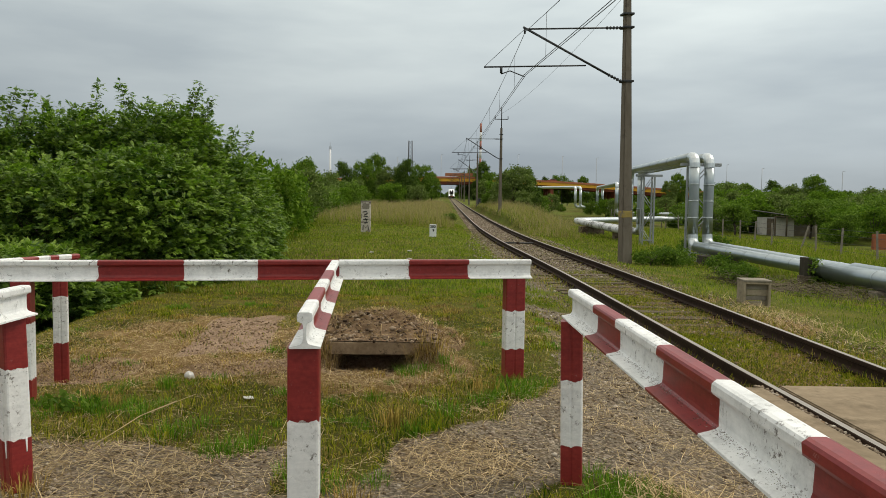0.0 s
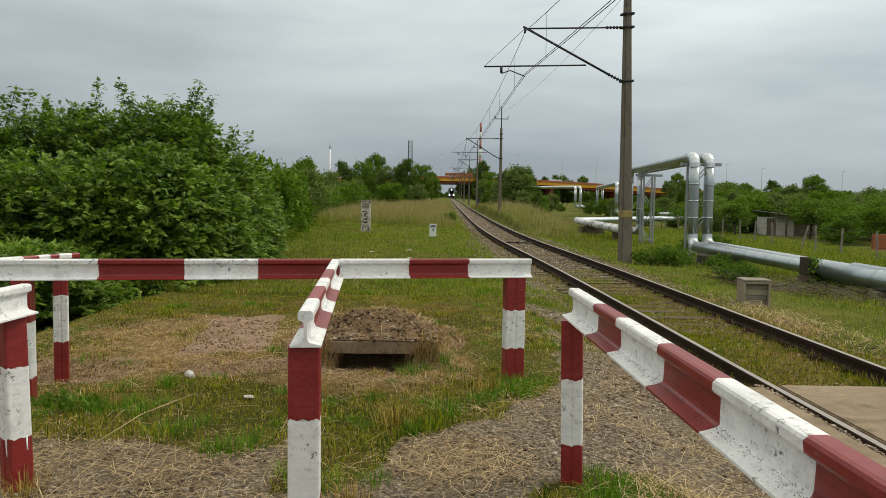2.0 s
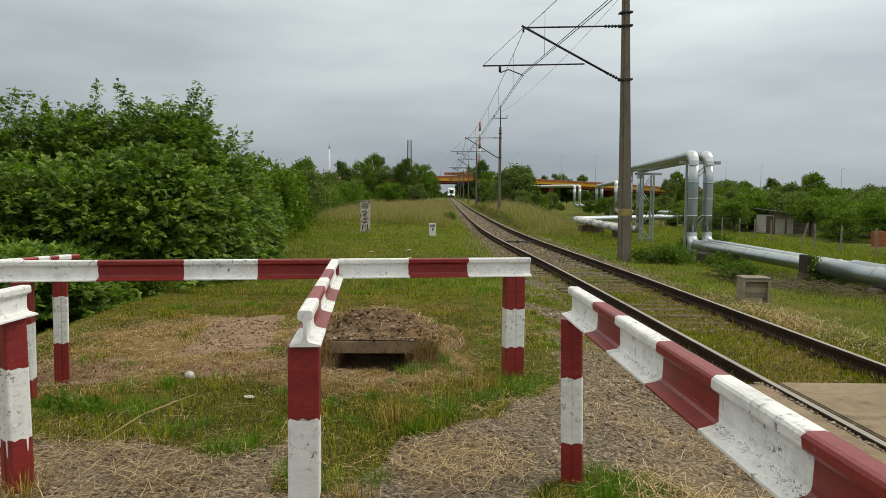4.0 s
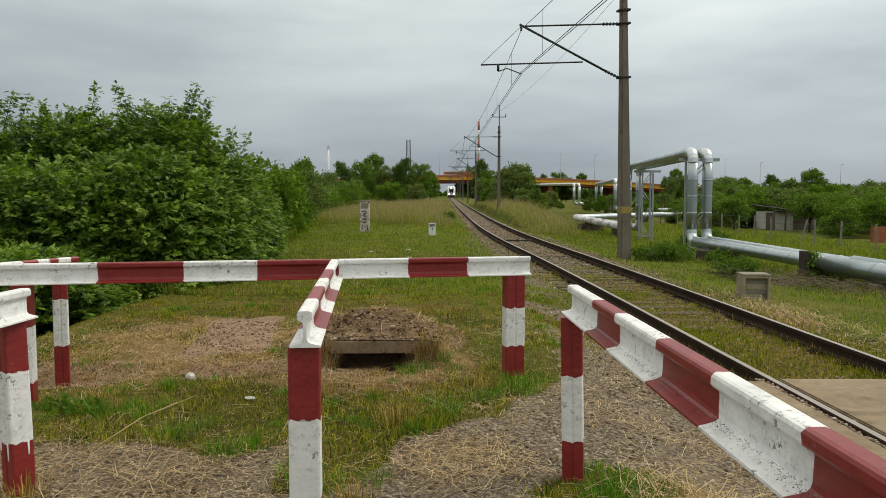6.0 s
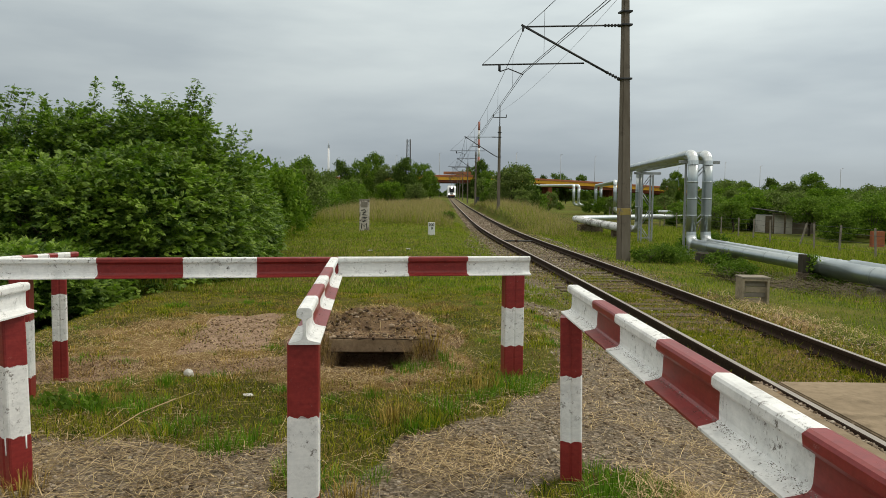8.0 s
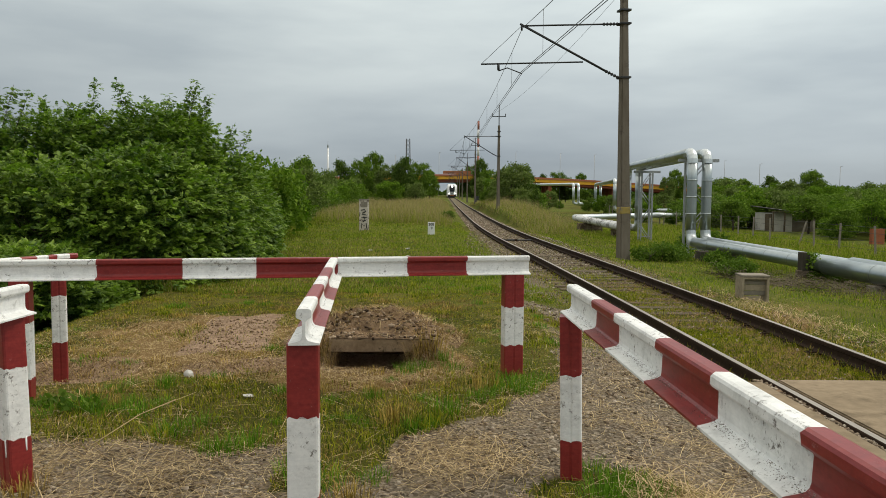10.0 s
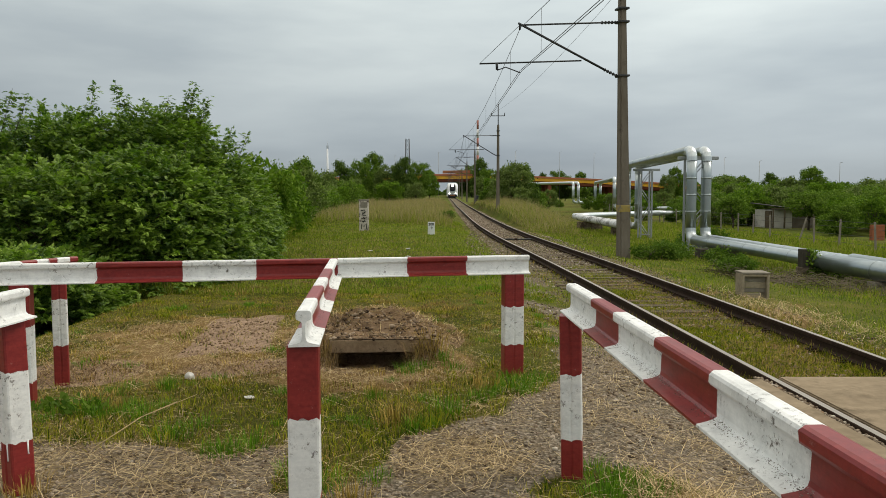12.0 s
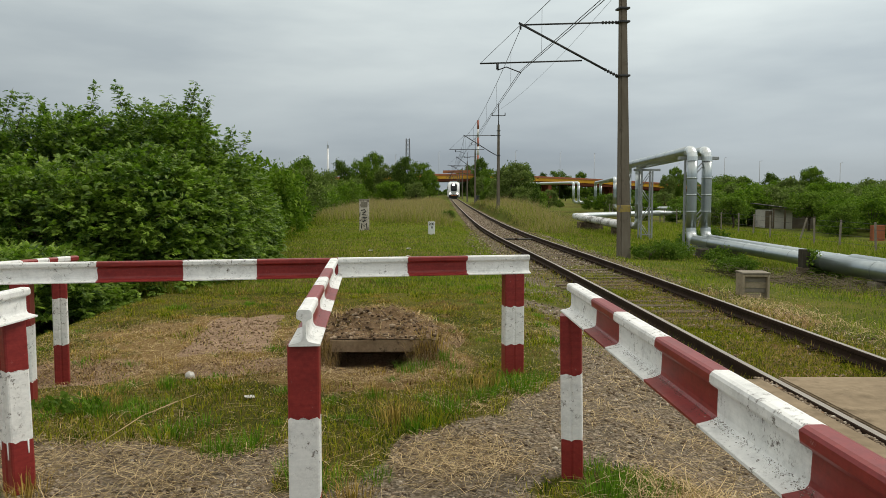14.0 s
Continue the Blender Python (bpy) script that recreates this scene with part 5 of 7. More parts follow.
def twig_paths(rnd, start, out, length, n=11):
    """Arching twigs: points (twig, step, 3) that leave along out and droop towards the tip."""
    t = np.linspace(0.12, 1.0, n)[None, :, None]
    side = rnd.normal(size=out.shape)
    side = side - np.sum(side * out, 1)[:, None] * out
    L = length[:, None, None]
    p = start[:, None] + out[:, None] * L * t + side[:, None] * L * 0.16 * t * t
    p[..., 2] += (0.16 * t - 0.34 * t * t)[..., 0] * L[..., 0]
    return p


def feathered(rnd, base, axis, size, age_shade):
    """Compound leaves: five broad leaflets, spread nearly level; gives corners and one shade value for each leaflet."""
    n = len(base)
    up = np.array([0, 0, 1.0]) + rnd.normal(size=(n, 3)) * 0.4
    b = np.cross(axis, up)
    b /= np.linalg.norm(b, axis=1)[:, None] + 1e-9
    c = np.cross(b, axis)
    L = size * rnd.uniform(1.5, 2.3, (n, 1))
    vs, tone = [], []
    for t, side in ((0.35, 1.0), (0.4, -1.0), (0.75, 1.0), (0.8, -1.0), (0.95, 0.0)):
        q = base + axis * L * t - np.array([0, 0, 1.0]) * L * 0.22 * t * t
        d = axis * (0.85 if side else 1.0) + b * side * 0.7 - c * rnd.uniform(0.0, 0.6, (n, 1))
        d /= np.linalg.norm(d, axis=1)[:, None]
        w = np.cross(d, c)
        w /= np.linalg.norm(w, axis=1)[:, None] + 1e-9
        s = size * rnd.uniform(0.75, 1.2, (n, 1))
        vs.append(np.stack([q, q + d * s * 0.45 + w * s * 0.33 - c * s * 0.05, q + d * s * 1.2 - c * s * 0.22, q + d * s * 0.45 - w * s * 0.33 - c * s * 0.05], 1))
        tone.append(np.clip(age_shade + rnd.normal(size=n) * 0.12, 0, 1))
    return np.concatenate(vs), np.concatenate(tone)


def shrub_meshes(seed, rx, ry, h, twigs, tips):
    """A dome of drooping leafy twigs round bare inner limbs, with long shoots that stand out of the top."""
    rnd = np.random.RandomState(seed)
    # lumps on the dome: limbs carry the twigs out in tiers
    def on_dome(q):
        return q / np.sum(np.abs(q) ** 3.2, 1)[:, None] ** (1 / 3.2)

    lumps = rnd.normal(size=(64, 3))
    lumps[:, 2] = np.abs(lumps[:, 2]) * 1.1 - 0.08
    lumps = on_dome(lumps)
    reach = rnd.uniform(0.89, 1.0, 64)
    k = rnd.randint(0, 64, twigs)
    d = on_dome(lumps[k] + rnd.normal(size=(twigs, 3)) * 0.2)
    r = reach[k] * rnd.uniform(0.84, 1.0, twigs)
    scale = np.array([rx * 0.92, ry * 0.92, h * 0.98])
    start = d * scale * r[:, None]
    start[:, 2] = np.clip(start[:, 2], 0.1, h * 0.97)
    out = d * np.array([1, 1, 0.55]) + rnd.normal(size=(twigs, 3)) * 0.3
    out[:, 2] += 0.1
    out /= np.linalg.norm(out, axis=1)[:, None]
    length = rnd.uniform(0.26, 0.52, twigs)
    # no twig rises past the crown's height
    length = np.minimum(length, np.maximum(0.16, (h - start[:, 2]) * 1.8 + 0.1))
    # twigs on lumps that stand further out are paler
    age_shade = np.clip(rnd.beta(2.0, 2.6, twigs) + 0.22 * (reach[k] - 0.945) / 0.055 * 0.5, 0, 1)
    p = twig_paths(rnd, start, out, length)
    n = p.shape[1]
    step = np.repeat(np.arange(n)[None], twigs, 0).ravel() / (n - 1)
    base = p.reshape(-1, 3)
    axis = np.repeat(out, n, 0) * (0.35 + 0.6 * step[:, None]) + rnd.normal(size=(twigs * n, 3)) * np.array([0.6, 0.6, 0.25])
    tone = np.repeat(age_shade, n) * 0.75 + 0.25 * step
    stems = []
    for tx, up in tips:
        a = np.array([tx, rnd.uniform(-0.3, 0.3), h - 0.3 - 0.1 * abs(tx)])
        b = np.array([tx * 1.05 + 0.16 * np.sign(tx), a[1], h + up])
        stems.append((a - (b - a) * 0.6, b))
        m = int(30 + 90 * up)
        t = rnd.uniform(0, 1, (m, 1))
        base = np.concatenate([base, a + (b - a) * t + rnd.normal(size=(m, 3)) * 0.03])
        axis = np.concatenate([axis, rnd.normal(size=(m, 3)) * np.array([1, 1, 0.4]) + np.array([0, 0, 0.25])])
        tone = np.concatenate([tone, rnd.uniform(0.25, 0.7, m)])
    # old leaves inside, their colour darkened to stand for the crown's inner shade
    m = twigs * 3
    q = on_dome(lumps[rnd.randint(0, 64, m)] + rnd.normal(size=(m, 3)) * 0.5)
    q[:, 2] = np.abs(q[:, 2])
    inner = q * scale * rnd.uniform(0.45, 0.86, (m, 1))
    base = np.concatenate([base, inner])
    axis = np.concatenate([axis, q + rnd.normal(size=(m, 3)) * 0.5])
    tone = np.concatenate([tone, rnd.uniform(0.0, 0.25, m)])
    axis /= np.linalg.norm(axis, axis=1)[:, None] + 1e-9
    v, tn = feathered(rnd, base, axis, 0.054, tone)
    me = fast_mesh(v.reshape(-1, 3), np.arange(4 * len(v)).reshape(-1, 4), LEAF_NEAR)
    att = me.color_attributes.new("age_shade", "FLOAT_COLOR", "POINT")
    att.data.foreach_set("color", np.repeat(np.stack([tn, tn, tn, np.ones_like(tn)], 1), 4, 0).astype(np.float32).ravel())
    bl = np.concatenate([lumps * scale * (reach * 0.8)[:, None], np.ones((64, 1))], 1)
    return limbs_mesh(rnd, bl, h * 0.4, 0.07, count=40, stems=stems), me


def plant(name, meshes, label, category, x, y, s=1.0, rz=0, sz=None, group="", sink=0.0):
    t = empty(name, x, y, float(ground_z(x, y)) - sink, rz)
    t.scale = (s, s, sz or s)
    part("trunk", meshes[0], t)
    part("crown", meshes[1], t)
    tagged(t, label, category, group)
    return t


def build_trees():
    # the large shrubs on the bank: plan place, spread, height of the top, long shoots above it (across, along, up)
    specs = [
        (-6.12, 16.5, 1.42, 1.6, 3.58, ((-0.62, 0.5), (-0.45, 0.25), (0.1, 0.2), (0.7, 0.5), (0.55, 0.3), (0.95, 0.2))),
        (-7.95, 16.2, 1.95, 1.8, 3.56, ((0.55, 0.42), (-0.6, 0.12), (-1.2, 0.12))),
        (-9.9, 15.6, 2.1, 1.8, 3.56, ((0.95, 0.3), (0.55, 0.12), (1.35, 0.15))),
        (-5.4, 17.5, 1.0, 1.2, 3.0, ((0.35, 0.25), (-0.2, 0.2), (0.7, 0.1))),
        (-5.35, 19.4, 0.9, 1.3, 2.15, ((0.1, 0.2), (0.5, 0.12))),
        (-7.0, 13.6, 1.7, 1.4, 2.2, ((0.3, 0.15), (-0.5, 0.2))),
        (-5.7, 14.2, 1.25, 1.4, 2.5, ((0.1, 0.15), (0.7, 0.12))),
        (-5.05, 15.3, 0.75, 1.1, 2.0, ((0.2, 0.12), (-0.3, 0.15))),
        (-8.9, 13.2, 1.7, 1.5, 2.4, ((0.3, 0.2),)),
        (-6.3, 11.6, 1.1, 1.2, 0.7, ((0.2, 0.1), (-0.4, 0.15))),
        (-6.3, 22.2, 1.0, 1.5, 1.75, ((0.1, 0.15),)),
        (-6.95, 26.4, 1.2, 1.7, 1.75, ((0.1, 0.2), (0.5, 0.1))),
    ]
    for i, (x, y, rx, ry, top, tips) in enumerate(specs):
        h = top - float(ground_z(x, y))
        me = shrub_meshes(131 + i, rx, ry, h, (1900, 2200, 2200)[i] if i < 3 else 1150, tips)
        plant("shrub", me, "large dense green shrub with feathered leaves on the bank", "shrub", x, y, group="shrubs on the bank")
    # lower bushes further along the bank
    mid = [tree_meshes(50 + k, (1.5, 1.5, 0.1, 2.6 + 0.3 * k), 1.0, 0.06, 48, (0.25, 0.55), 6800, 0.095, (LEAF_MID, LEAF_BRIGHT, LEAF_OLIVE)[k], shoots=8, taper=0.15) for k in range(3)]
    orchard = tree_meshes(57, (1.55, 1.55, 1.25, 2.9), 1.35, 0.075, 40, (0.28, 0.55), 5200, 0.095, LEAF_MID, shoots=8)
    rnd = random.Random(8)
    for i in range(34):
        y = 28 + i * 2.6 + rnd.uniform(-1, 1)
        x = float(edge_x(y)) - rnd.uniform(0.8, 3.4)
        if i % 4 == 3:
            x -= 3
        plant("bush", mid[i % 3], ("bright green bush", "dense green bush", "grey-green willow bush")[i % 3] + " on the bank along the field", "bush", x, y, rnd.uniform(0.85, 1.2), rnd.uniform(0, 360), group="bushes on the bank")
    big = [tree_meshes(60 + k, (2.7, 2.7, 0.5, 6.7), 3.2, 0.13, 110, (0.35, 0.75), 10500, 0.165, (LEAF_FAR, LEAF_MID, LEAF_MID, LEAF_OLIVE)[k], taper=(0.5, 0.12, 0.3, 0.1)[k], shoots=5) for k in range(4)]
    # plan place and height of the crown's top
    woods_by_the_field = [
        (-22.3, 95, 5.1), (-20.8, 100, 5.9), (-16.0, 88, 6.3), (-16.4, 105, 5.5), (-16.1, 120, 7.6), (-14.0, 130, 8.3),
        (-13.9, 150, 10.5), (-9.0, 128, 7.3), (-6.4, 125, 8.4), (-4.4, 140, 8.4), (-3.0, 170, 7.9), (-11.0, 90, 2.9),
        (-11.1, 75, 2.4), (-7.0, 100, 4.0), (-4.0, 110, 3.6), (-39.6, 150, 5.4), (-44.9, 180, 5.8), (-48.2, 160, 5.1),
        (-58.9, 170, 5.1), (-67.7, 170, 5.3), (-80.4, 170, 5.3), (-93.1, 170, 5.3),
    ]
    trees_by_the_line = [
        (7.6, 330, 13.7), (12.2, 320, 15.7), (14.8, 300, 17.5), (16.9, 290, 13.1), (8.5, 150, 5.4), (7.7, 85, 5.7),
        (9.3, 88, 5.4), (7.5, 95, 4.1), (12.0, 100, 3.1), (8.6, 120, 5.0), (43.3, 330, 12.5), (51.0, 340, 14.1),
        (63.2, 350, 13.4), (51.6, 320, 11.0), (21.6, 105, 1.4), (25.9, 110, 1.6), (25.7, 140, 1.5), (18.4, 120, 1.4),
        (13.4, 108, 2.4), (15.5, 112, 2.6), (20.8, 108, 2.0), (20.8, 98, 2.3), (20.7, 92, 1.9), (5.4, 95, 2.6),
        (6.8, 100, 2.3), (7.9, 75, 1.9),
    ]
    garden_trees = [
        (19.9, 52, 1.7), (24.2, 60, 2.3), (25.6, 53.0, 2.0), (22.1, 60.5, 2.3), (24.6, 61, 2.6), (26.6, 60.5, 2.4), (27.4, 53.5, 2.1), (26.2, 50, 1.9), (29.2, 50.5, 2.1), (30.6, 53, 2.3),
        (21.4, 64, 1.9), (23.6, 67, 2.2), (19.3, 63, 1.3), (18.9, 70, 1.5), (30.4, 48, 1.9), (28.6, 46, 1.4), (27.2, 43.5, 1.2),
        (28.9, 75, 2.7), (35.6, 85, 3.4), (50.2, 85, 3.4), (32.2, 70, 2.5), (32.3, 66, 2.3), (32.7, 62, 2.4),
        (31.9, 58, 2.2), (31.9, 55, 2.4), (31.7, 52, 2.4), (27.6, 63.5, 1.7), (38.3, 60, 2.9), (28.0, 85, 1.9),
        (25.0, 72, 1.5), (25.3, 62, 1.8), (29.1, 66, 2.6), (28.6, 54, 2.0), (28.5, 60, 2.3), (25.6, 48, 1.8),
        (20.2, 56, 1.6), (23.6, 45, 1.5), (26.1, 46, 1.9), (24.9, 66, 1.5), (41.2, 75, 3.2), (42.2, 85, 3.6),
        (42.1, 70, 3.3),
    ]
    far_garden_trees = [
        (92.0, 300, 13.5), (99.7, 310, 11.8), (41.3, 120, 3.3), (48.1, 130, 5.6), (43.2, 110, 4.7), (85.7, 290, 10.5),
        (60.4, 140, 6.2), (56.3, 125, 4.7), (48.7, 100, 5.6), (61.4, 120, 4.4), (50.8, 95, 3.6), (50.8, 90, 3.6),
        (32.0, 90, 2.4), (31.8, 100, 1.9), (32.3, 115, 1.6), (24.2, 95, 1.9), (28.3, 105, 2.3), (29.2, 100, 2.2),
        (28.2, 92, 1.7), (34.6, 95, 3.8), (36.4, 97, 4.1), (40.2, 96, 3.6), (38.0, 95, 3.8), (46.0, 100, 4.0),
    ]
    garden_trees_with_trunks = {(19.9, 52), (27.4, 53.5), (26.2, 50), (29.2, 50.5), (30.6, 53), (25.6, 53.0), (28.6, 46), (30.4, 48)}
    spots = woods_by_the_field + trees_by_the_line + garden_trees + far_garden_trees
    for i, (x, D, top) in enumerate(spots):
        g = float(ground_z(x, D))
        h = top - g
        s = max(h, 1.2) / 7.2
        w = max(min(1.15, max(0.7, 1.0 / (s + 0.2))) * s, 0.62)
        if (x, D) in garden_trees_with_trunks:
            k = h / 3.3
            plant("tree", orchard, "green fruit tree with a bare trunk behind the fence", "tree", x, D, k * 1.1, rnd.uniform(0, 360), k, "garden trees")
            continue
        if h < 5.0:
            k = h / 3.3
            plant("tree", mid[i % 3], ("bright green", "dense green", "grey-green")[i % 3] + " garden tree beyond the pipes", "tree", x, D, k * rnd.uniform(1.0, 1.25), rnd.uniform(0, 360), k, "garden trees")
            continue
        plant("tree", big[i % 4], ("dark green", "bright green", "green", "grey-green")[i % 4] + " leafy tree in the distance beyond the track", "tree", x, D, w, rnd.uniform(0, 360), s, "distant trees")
    # woods along the skyline
    r = np.random.RandomState(9)
    vs, fs, n0 = [], [], 0
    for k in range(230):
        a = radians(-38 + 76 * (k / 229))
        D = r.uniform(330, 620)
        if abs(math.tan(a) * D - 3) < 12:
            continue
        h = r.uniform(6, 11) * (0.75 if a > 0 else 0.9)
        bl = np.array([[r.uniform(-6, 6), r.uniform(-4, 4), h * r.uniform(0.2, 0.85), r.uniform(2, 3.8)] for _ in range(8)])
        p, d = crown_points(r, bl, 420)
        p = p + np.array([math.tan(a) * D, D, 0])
        v, f = leaf_cards(p, d, 0.95, r)
        vs.append(v)
        fs.append(f + n0)
        n0 += len(v)
    for k in range(26):
        D = r.uniform(800, 1100)
        bl = np.array([[r.uniform(-9, 9), r.uniform(-4, 4), r.uniform(2, 7), r.uniform(2, 3.5)] for _ in range(7)])
        p, d = crown_points(r, bl, 260)
        p = p + np.array([(-0.028 + 0.0045 * k) * D * 0.5, D, 1.0])
        v, f = leaf_cards(p, d, 1.6, r)
        vs.append(v)
        fs.append(f + n0)
        n0 += len(v)
    tagged(new("distant_woods", fast_mesh(np.concatenate(vs), np.concatenate(fs), LEAF_FAR)), "dark green woods along the skyline", "woods", kind="stuff")


build_trees()


# ---- grass and litter ----
def blades(name, label, x, y, h, w, mat, seed, two=True, lean=0.5, lift=0.0):
    """Blades of grass, each bent once; one mesh."""
    r = np.random.RandomState(seed)
    n = len(x)
    z = ground_z(x, y) - 0.01 + lift
    a = r.uniform(0, 2 * np.pi, n)
    sx, sy = np.cos(a) * w * 0.5, np.sin(a) * w * 0.5
    b = r.uniform(0, 2 * np.pi, n)
    l = h * lean * r.uniform(0.1, 1.3, n)
    lx, ly = np.cos(b) * l, np.sin(b) * l
    p0 = np.stack([x - sx, y - sy, z], 1)
    p1 = np.stack([x + sx, y + sy, z], 1)
    top = np.stack([x + lx, y + ly, z + h * np.sqrt(np.maximum(0.15, 1 - (l / h) ** 2 * 0.6))], 1)
    if two:
        mx, my, mz = x + lx * 0.3, y + ly * 0.3, z + (top[:, 2] - z) * 0.6
        p2 = np.stack([mx + sx * 0.8, my + sy * 0.8, mz], 1)
        p3 = np.stack([mx - sx * 0.8, my - sy * 0.8, mz], 1)
        t0, t1 = top + np.stack([sx, sy, 0 * sx], 1) * 0.12, top - np.stack([sx, sy, 0 * sx], 1) * 0.12
        co = np.stack([p0, p1, p2, p3, t0, t1], 1).reshape(-1, 3)
        i = np.arange(n)[:, None] * 6
        quads = np.concatenate([i + np.array([[0, 1, 2, 3]]), i + np.array([[3, 2, 4, 5]])], 0)
    else:
        t0, t1 = top + np.stack([sx, sy, 0 * sx], 1) * 0.25, top - np.stack([sx, sy, 0 * sx], 1) * 0.25
        co = np.stack([p0, p1, t0, t1], 1).reshape(-1, 3)
        quads = np.arange(n)[:, None] * 4 + np.array([[0, 1, 2, 3]])
    return tagged(new(name, fast_mesh(co, quads, mat)), label, "grass", kind="stuff")


def strands(name, label, x, y, length, w, mat, seed, lift=0.012, tilt=0.12, cat="straw"):
    """Thin stalks lying about."""
    r = np.random.RandomState(seed)
    n = len(x)
    a = r.uniform(0, 2 * np.pi, n)
    d = np.stack([np.cos(a), np.sin(a), r.normal(size=n) * tilt], 1) * length[:, None] * 0.5
    s = np.stack([-np.sin(a), np.cos(a), 0 * a], 1) * w[:, None] * 0.5
    c = np.stack([x, y, ground_z(x, y) + lift + np.abs(r.normal(size=n)) * 0.012], 1)
    bend = np.stack([0 * a, 0 * a, r.uniform(0, 0.05, n) * length], 1) + s * r.normal(size=n)[:, None] * 1.3
    co = np.stack([c - d - s, c - d + s, c + bend + s, c + bend - s, c + d + s * 0.6, c + d - s * 0.6], 1).reshape(-1, 3)
    i = np.arange(n)[:, None] * 6
    quads = np.concatenate([i + np.array([[0, 1, 2, 3]]), i + np.array([[3, 2, 4, 5]])], 0)
    return tagged(new(name, fast_mesh(co, quads, mat)), label, cat, kind="stuff")


def build_grass():
    r = np.random.RandomState(11)

    def field(n, x0, x1, y0, y1, power=1.0):
        return r.uniform(x0, x1, n), y0 + (y1 - y0) * r.rand(n) ** power

    def bare(x, y):
        u = x - track_x(y)
        heap = smooth01(1.1, 0.8, np.hypot((x + 0.75) / 1.05, (y - 8.75) / 1.2))
        return np.clip(np.maximum.reduce([gravel_amount(x, y) * 1.02, bare_amount(x, y) * 0.8, straw_amount(x, y) * 0.55, heap, smooth01(1.75, 1.45, np.abs(u)) * 0.995]), 0, 1)

    # short mown grass by the barrier
    x, y = field(210000, -5.2, 3.0, 4.0, 14.0, 1.15)
    tuft = 0.5 + 0.5 * wavy(x, y, 3.1, 2.0)
    ok = r.rand(len(x)) < (1 - bare(x, y)) * (0.35 + 0.65 * tuft)
    x, y, tuft = x[ok], y[ok], tuft[ok]
    rim = smooth01(1.1, 0.1, np.abs(gravel_amount(x, y) - 0.25) * 2 + np.abs(y - 5.4) * 0.35)
    clump = smooth01(0.1, 0.75, wavy(x, y, 6.5, 1.5))
    h = (0.017 + 0.02 * tuft + 0.06 * clump * (0.25 + 0.75 * rim) + 0.028 * rim) * r.uniform(0.5, 1.5, len(x))
    g = r.rand(len(x)) < 0.5 - 0.4 * straw_amount(x, y) + 0.45 * rim
    blades("grass", "short green mown grass", x[g], y[g], h[g] * 1.2, 0.007 + 0 * h[g], GRASS, 12, True, 0.9)
    blades("dry_grass", "short yellowing mown grass", x[~g], y[~g], h[~g] * 0.9, 0.006 + 0 * h[~g], GRASS_DRY, 13, lean=1.2)
    # field beyond
    x, y = field(95000, -9.0, 2.2, 13.0, 48.0, 1.5)
    u = x - track_x(y)
    ok = (r.rand(len(x)) < 1 - bare(x, y)) & (x > edge_x(y) - 2.0) & (u < -1.6)
    x, y = x[ok], y[ok]
    h = (0.04 + 0.05 * (0.5 + 0.5 * wavy(x, y, 1.3, 5.0)) + 0.25 * smooth01(-0.4, 0.8, edge_x(y) - x)) * r.uniform(0.5, 1.4, len(x))
    g = r.rand(len(x)) < 0.8 + 0.25 * wavy(x, y, 0.8)
    blades("grass", "green field grass along the track", x[g], y[g], h[g], 0.007 + 0.0006 * y[g], FIELD_GRASS, 14, False)
    blades("dry_grass", "yellowing field grass along the track", x[~g], y[~g], h[~g], 0.006 + 0.0006 * y[~g], FIELD_DRY, 15, False)
    # grass and moss between the rails
    x, y = field(75000, 1.2, 5.2, 6.9, 40.0, 1.8)
    u = x - track_x(y)
    patch = 0.5 + 0.5 * wavy(x * 1.3, y, 1.6, 7.0)
    ok = (np.abs(u) < 1.6) & (np.abs(np.abs(u) - 0.7525) > 0.07) & (r.rand(len(x)) < np.maximum(patch, 0.55 * smooth01(15, 9, y)) * (1.0 - 0.6 * smooth01(13, 26, y)))
    x, y = x[ok], y[ok]
    h = (0.04 + 0.03 * smooth01(14, 9, y) + 0.05 * smooth01(0.5, 0.75, np.abs(x - track_x(y)))) * r.uniform(0.5, 1.5, len(x))
    g = r.rand(len(x)) < 0.7
    blades("grass", "low green weeds between the rails", x[g], y[g], h[g], 0.009 + 0 * h[g], GRASS, 16, False, 0.9)
    blades("dry_grass", "dry grass between the rails", x[~g], y[~g], h[~g], 0.008 + 0 * h[~g], GRASS_DRY, 17, False, 0.9)
    # a green mat by the crossing slabs
    x, y = field(80000, 2.6, 4.6, 6.9, 20.0, 1.4)
    u = x - track_x(y)
    ok = (np.abs(u) < 0.68) & (r.rand(len(x)) < (0.2 + 0.8 * smooth01(-0.4, 0.35, wavy(x, y, 2.4, 1.0) + 0.4 * wavy(x, y, 6.3, 2.0))) * (0.35 + 0.65 * smooth01(20, 9, y)))
    x, y = x[ok], y[ok]
    h = (0.03 + 0.05 * smooth01(-0.2, 0.8, wavy(x, y, 3.3, 4.0))) * r.uniform(0.5, 1.4, len(x))
    blades("grass", "green mat of grass and moss between the rails", x, y, h, 0.007 + 0 * h, GRASS, 26, False, 1.1, 0.015)
    # blades growing in the gaps beside the rail at the crossing
    y = r.uniform(3.0, 7.0, 5200)
    x = track_x(y) + np.where(r.rand(5200) < 0.6, r.normal(-0.685, 0.012, 5200), r.normal(-0.85, 0.02, 5200))
    ok = wavy(x, y, 2.5, 2.0) > -0.25
    x, y = x[ok], y[ok]
    h = r.uniform(0.06, 0.2, len(x))
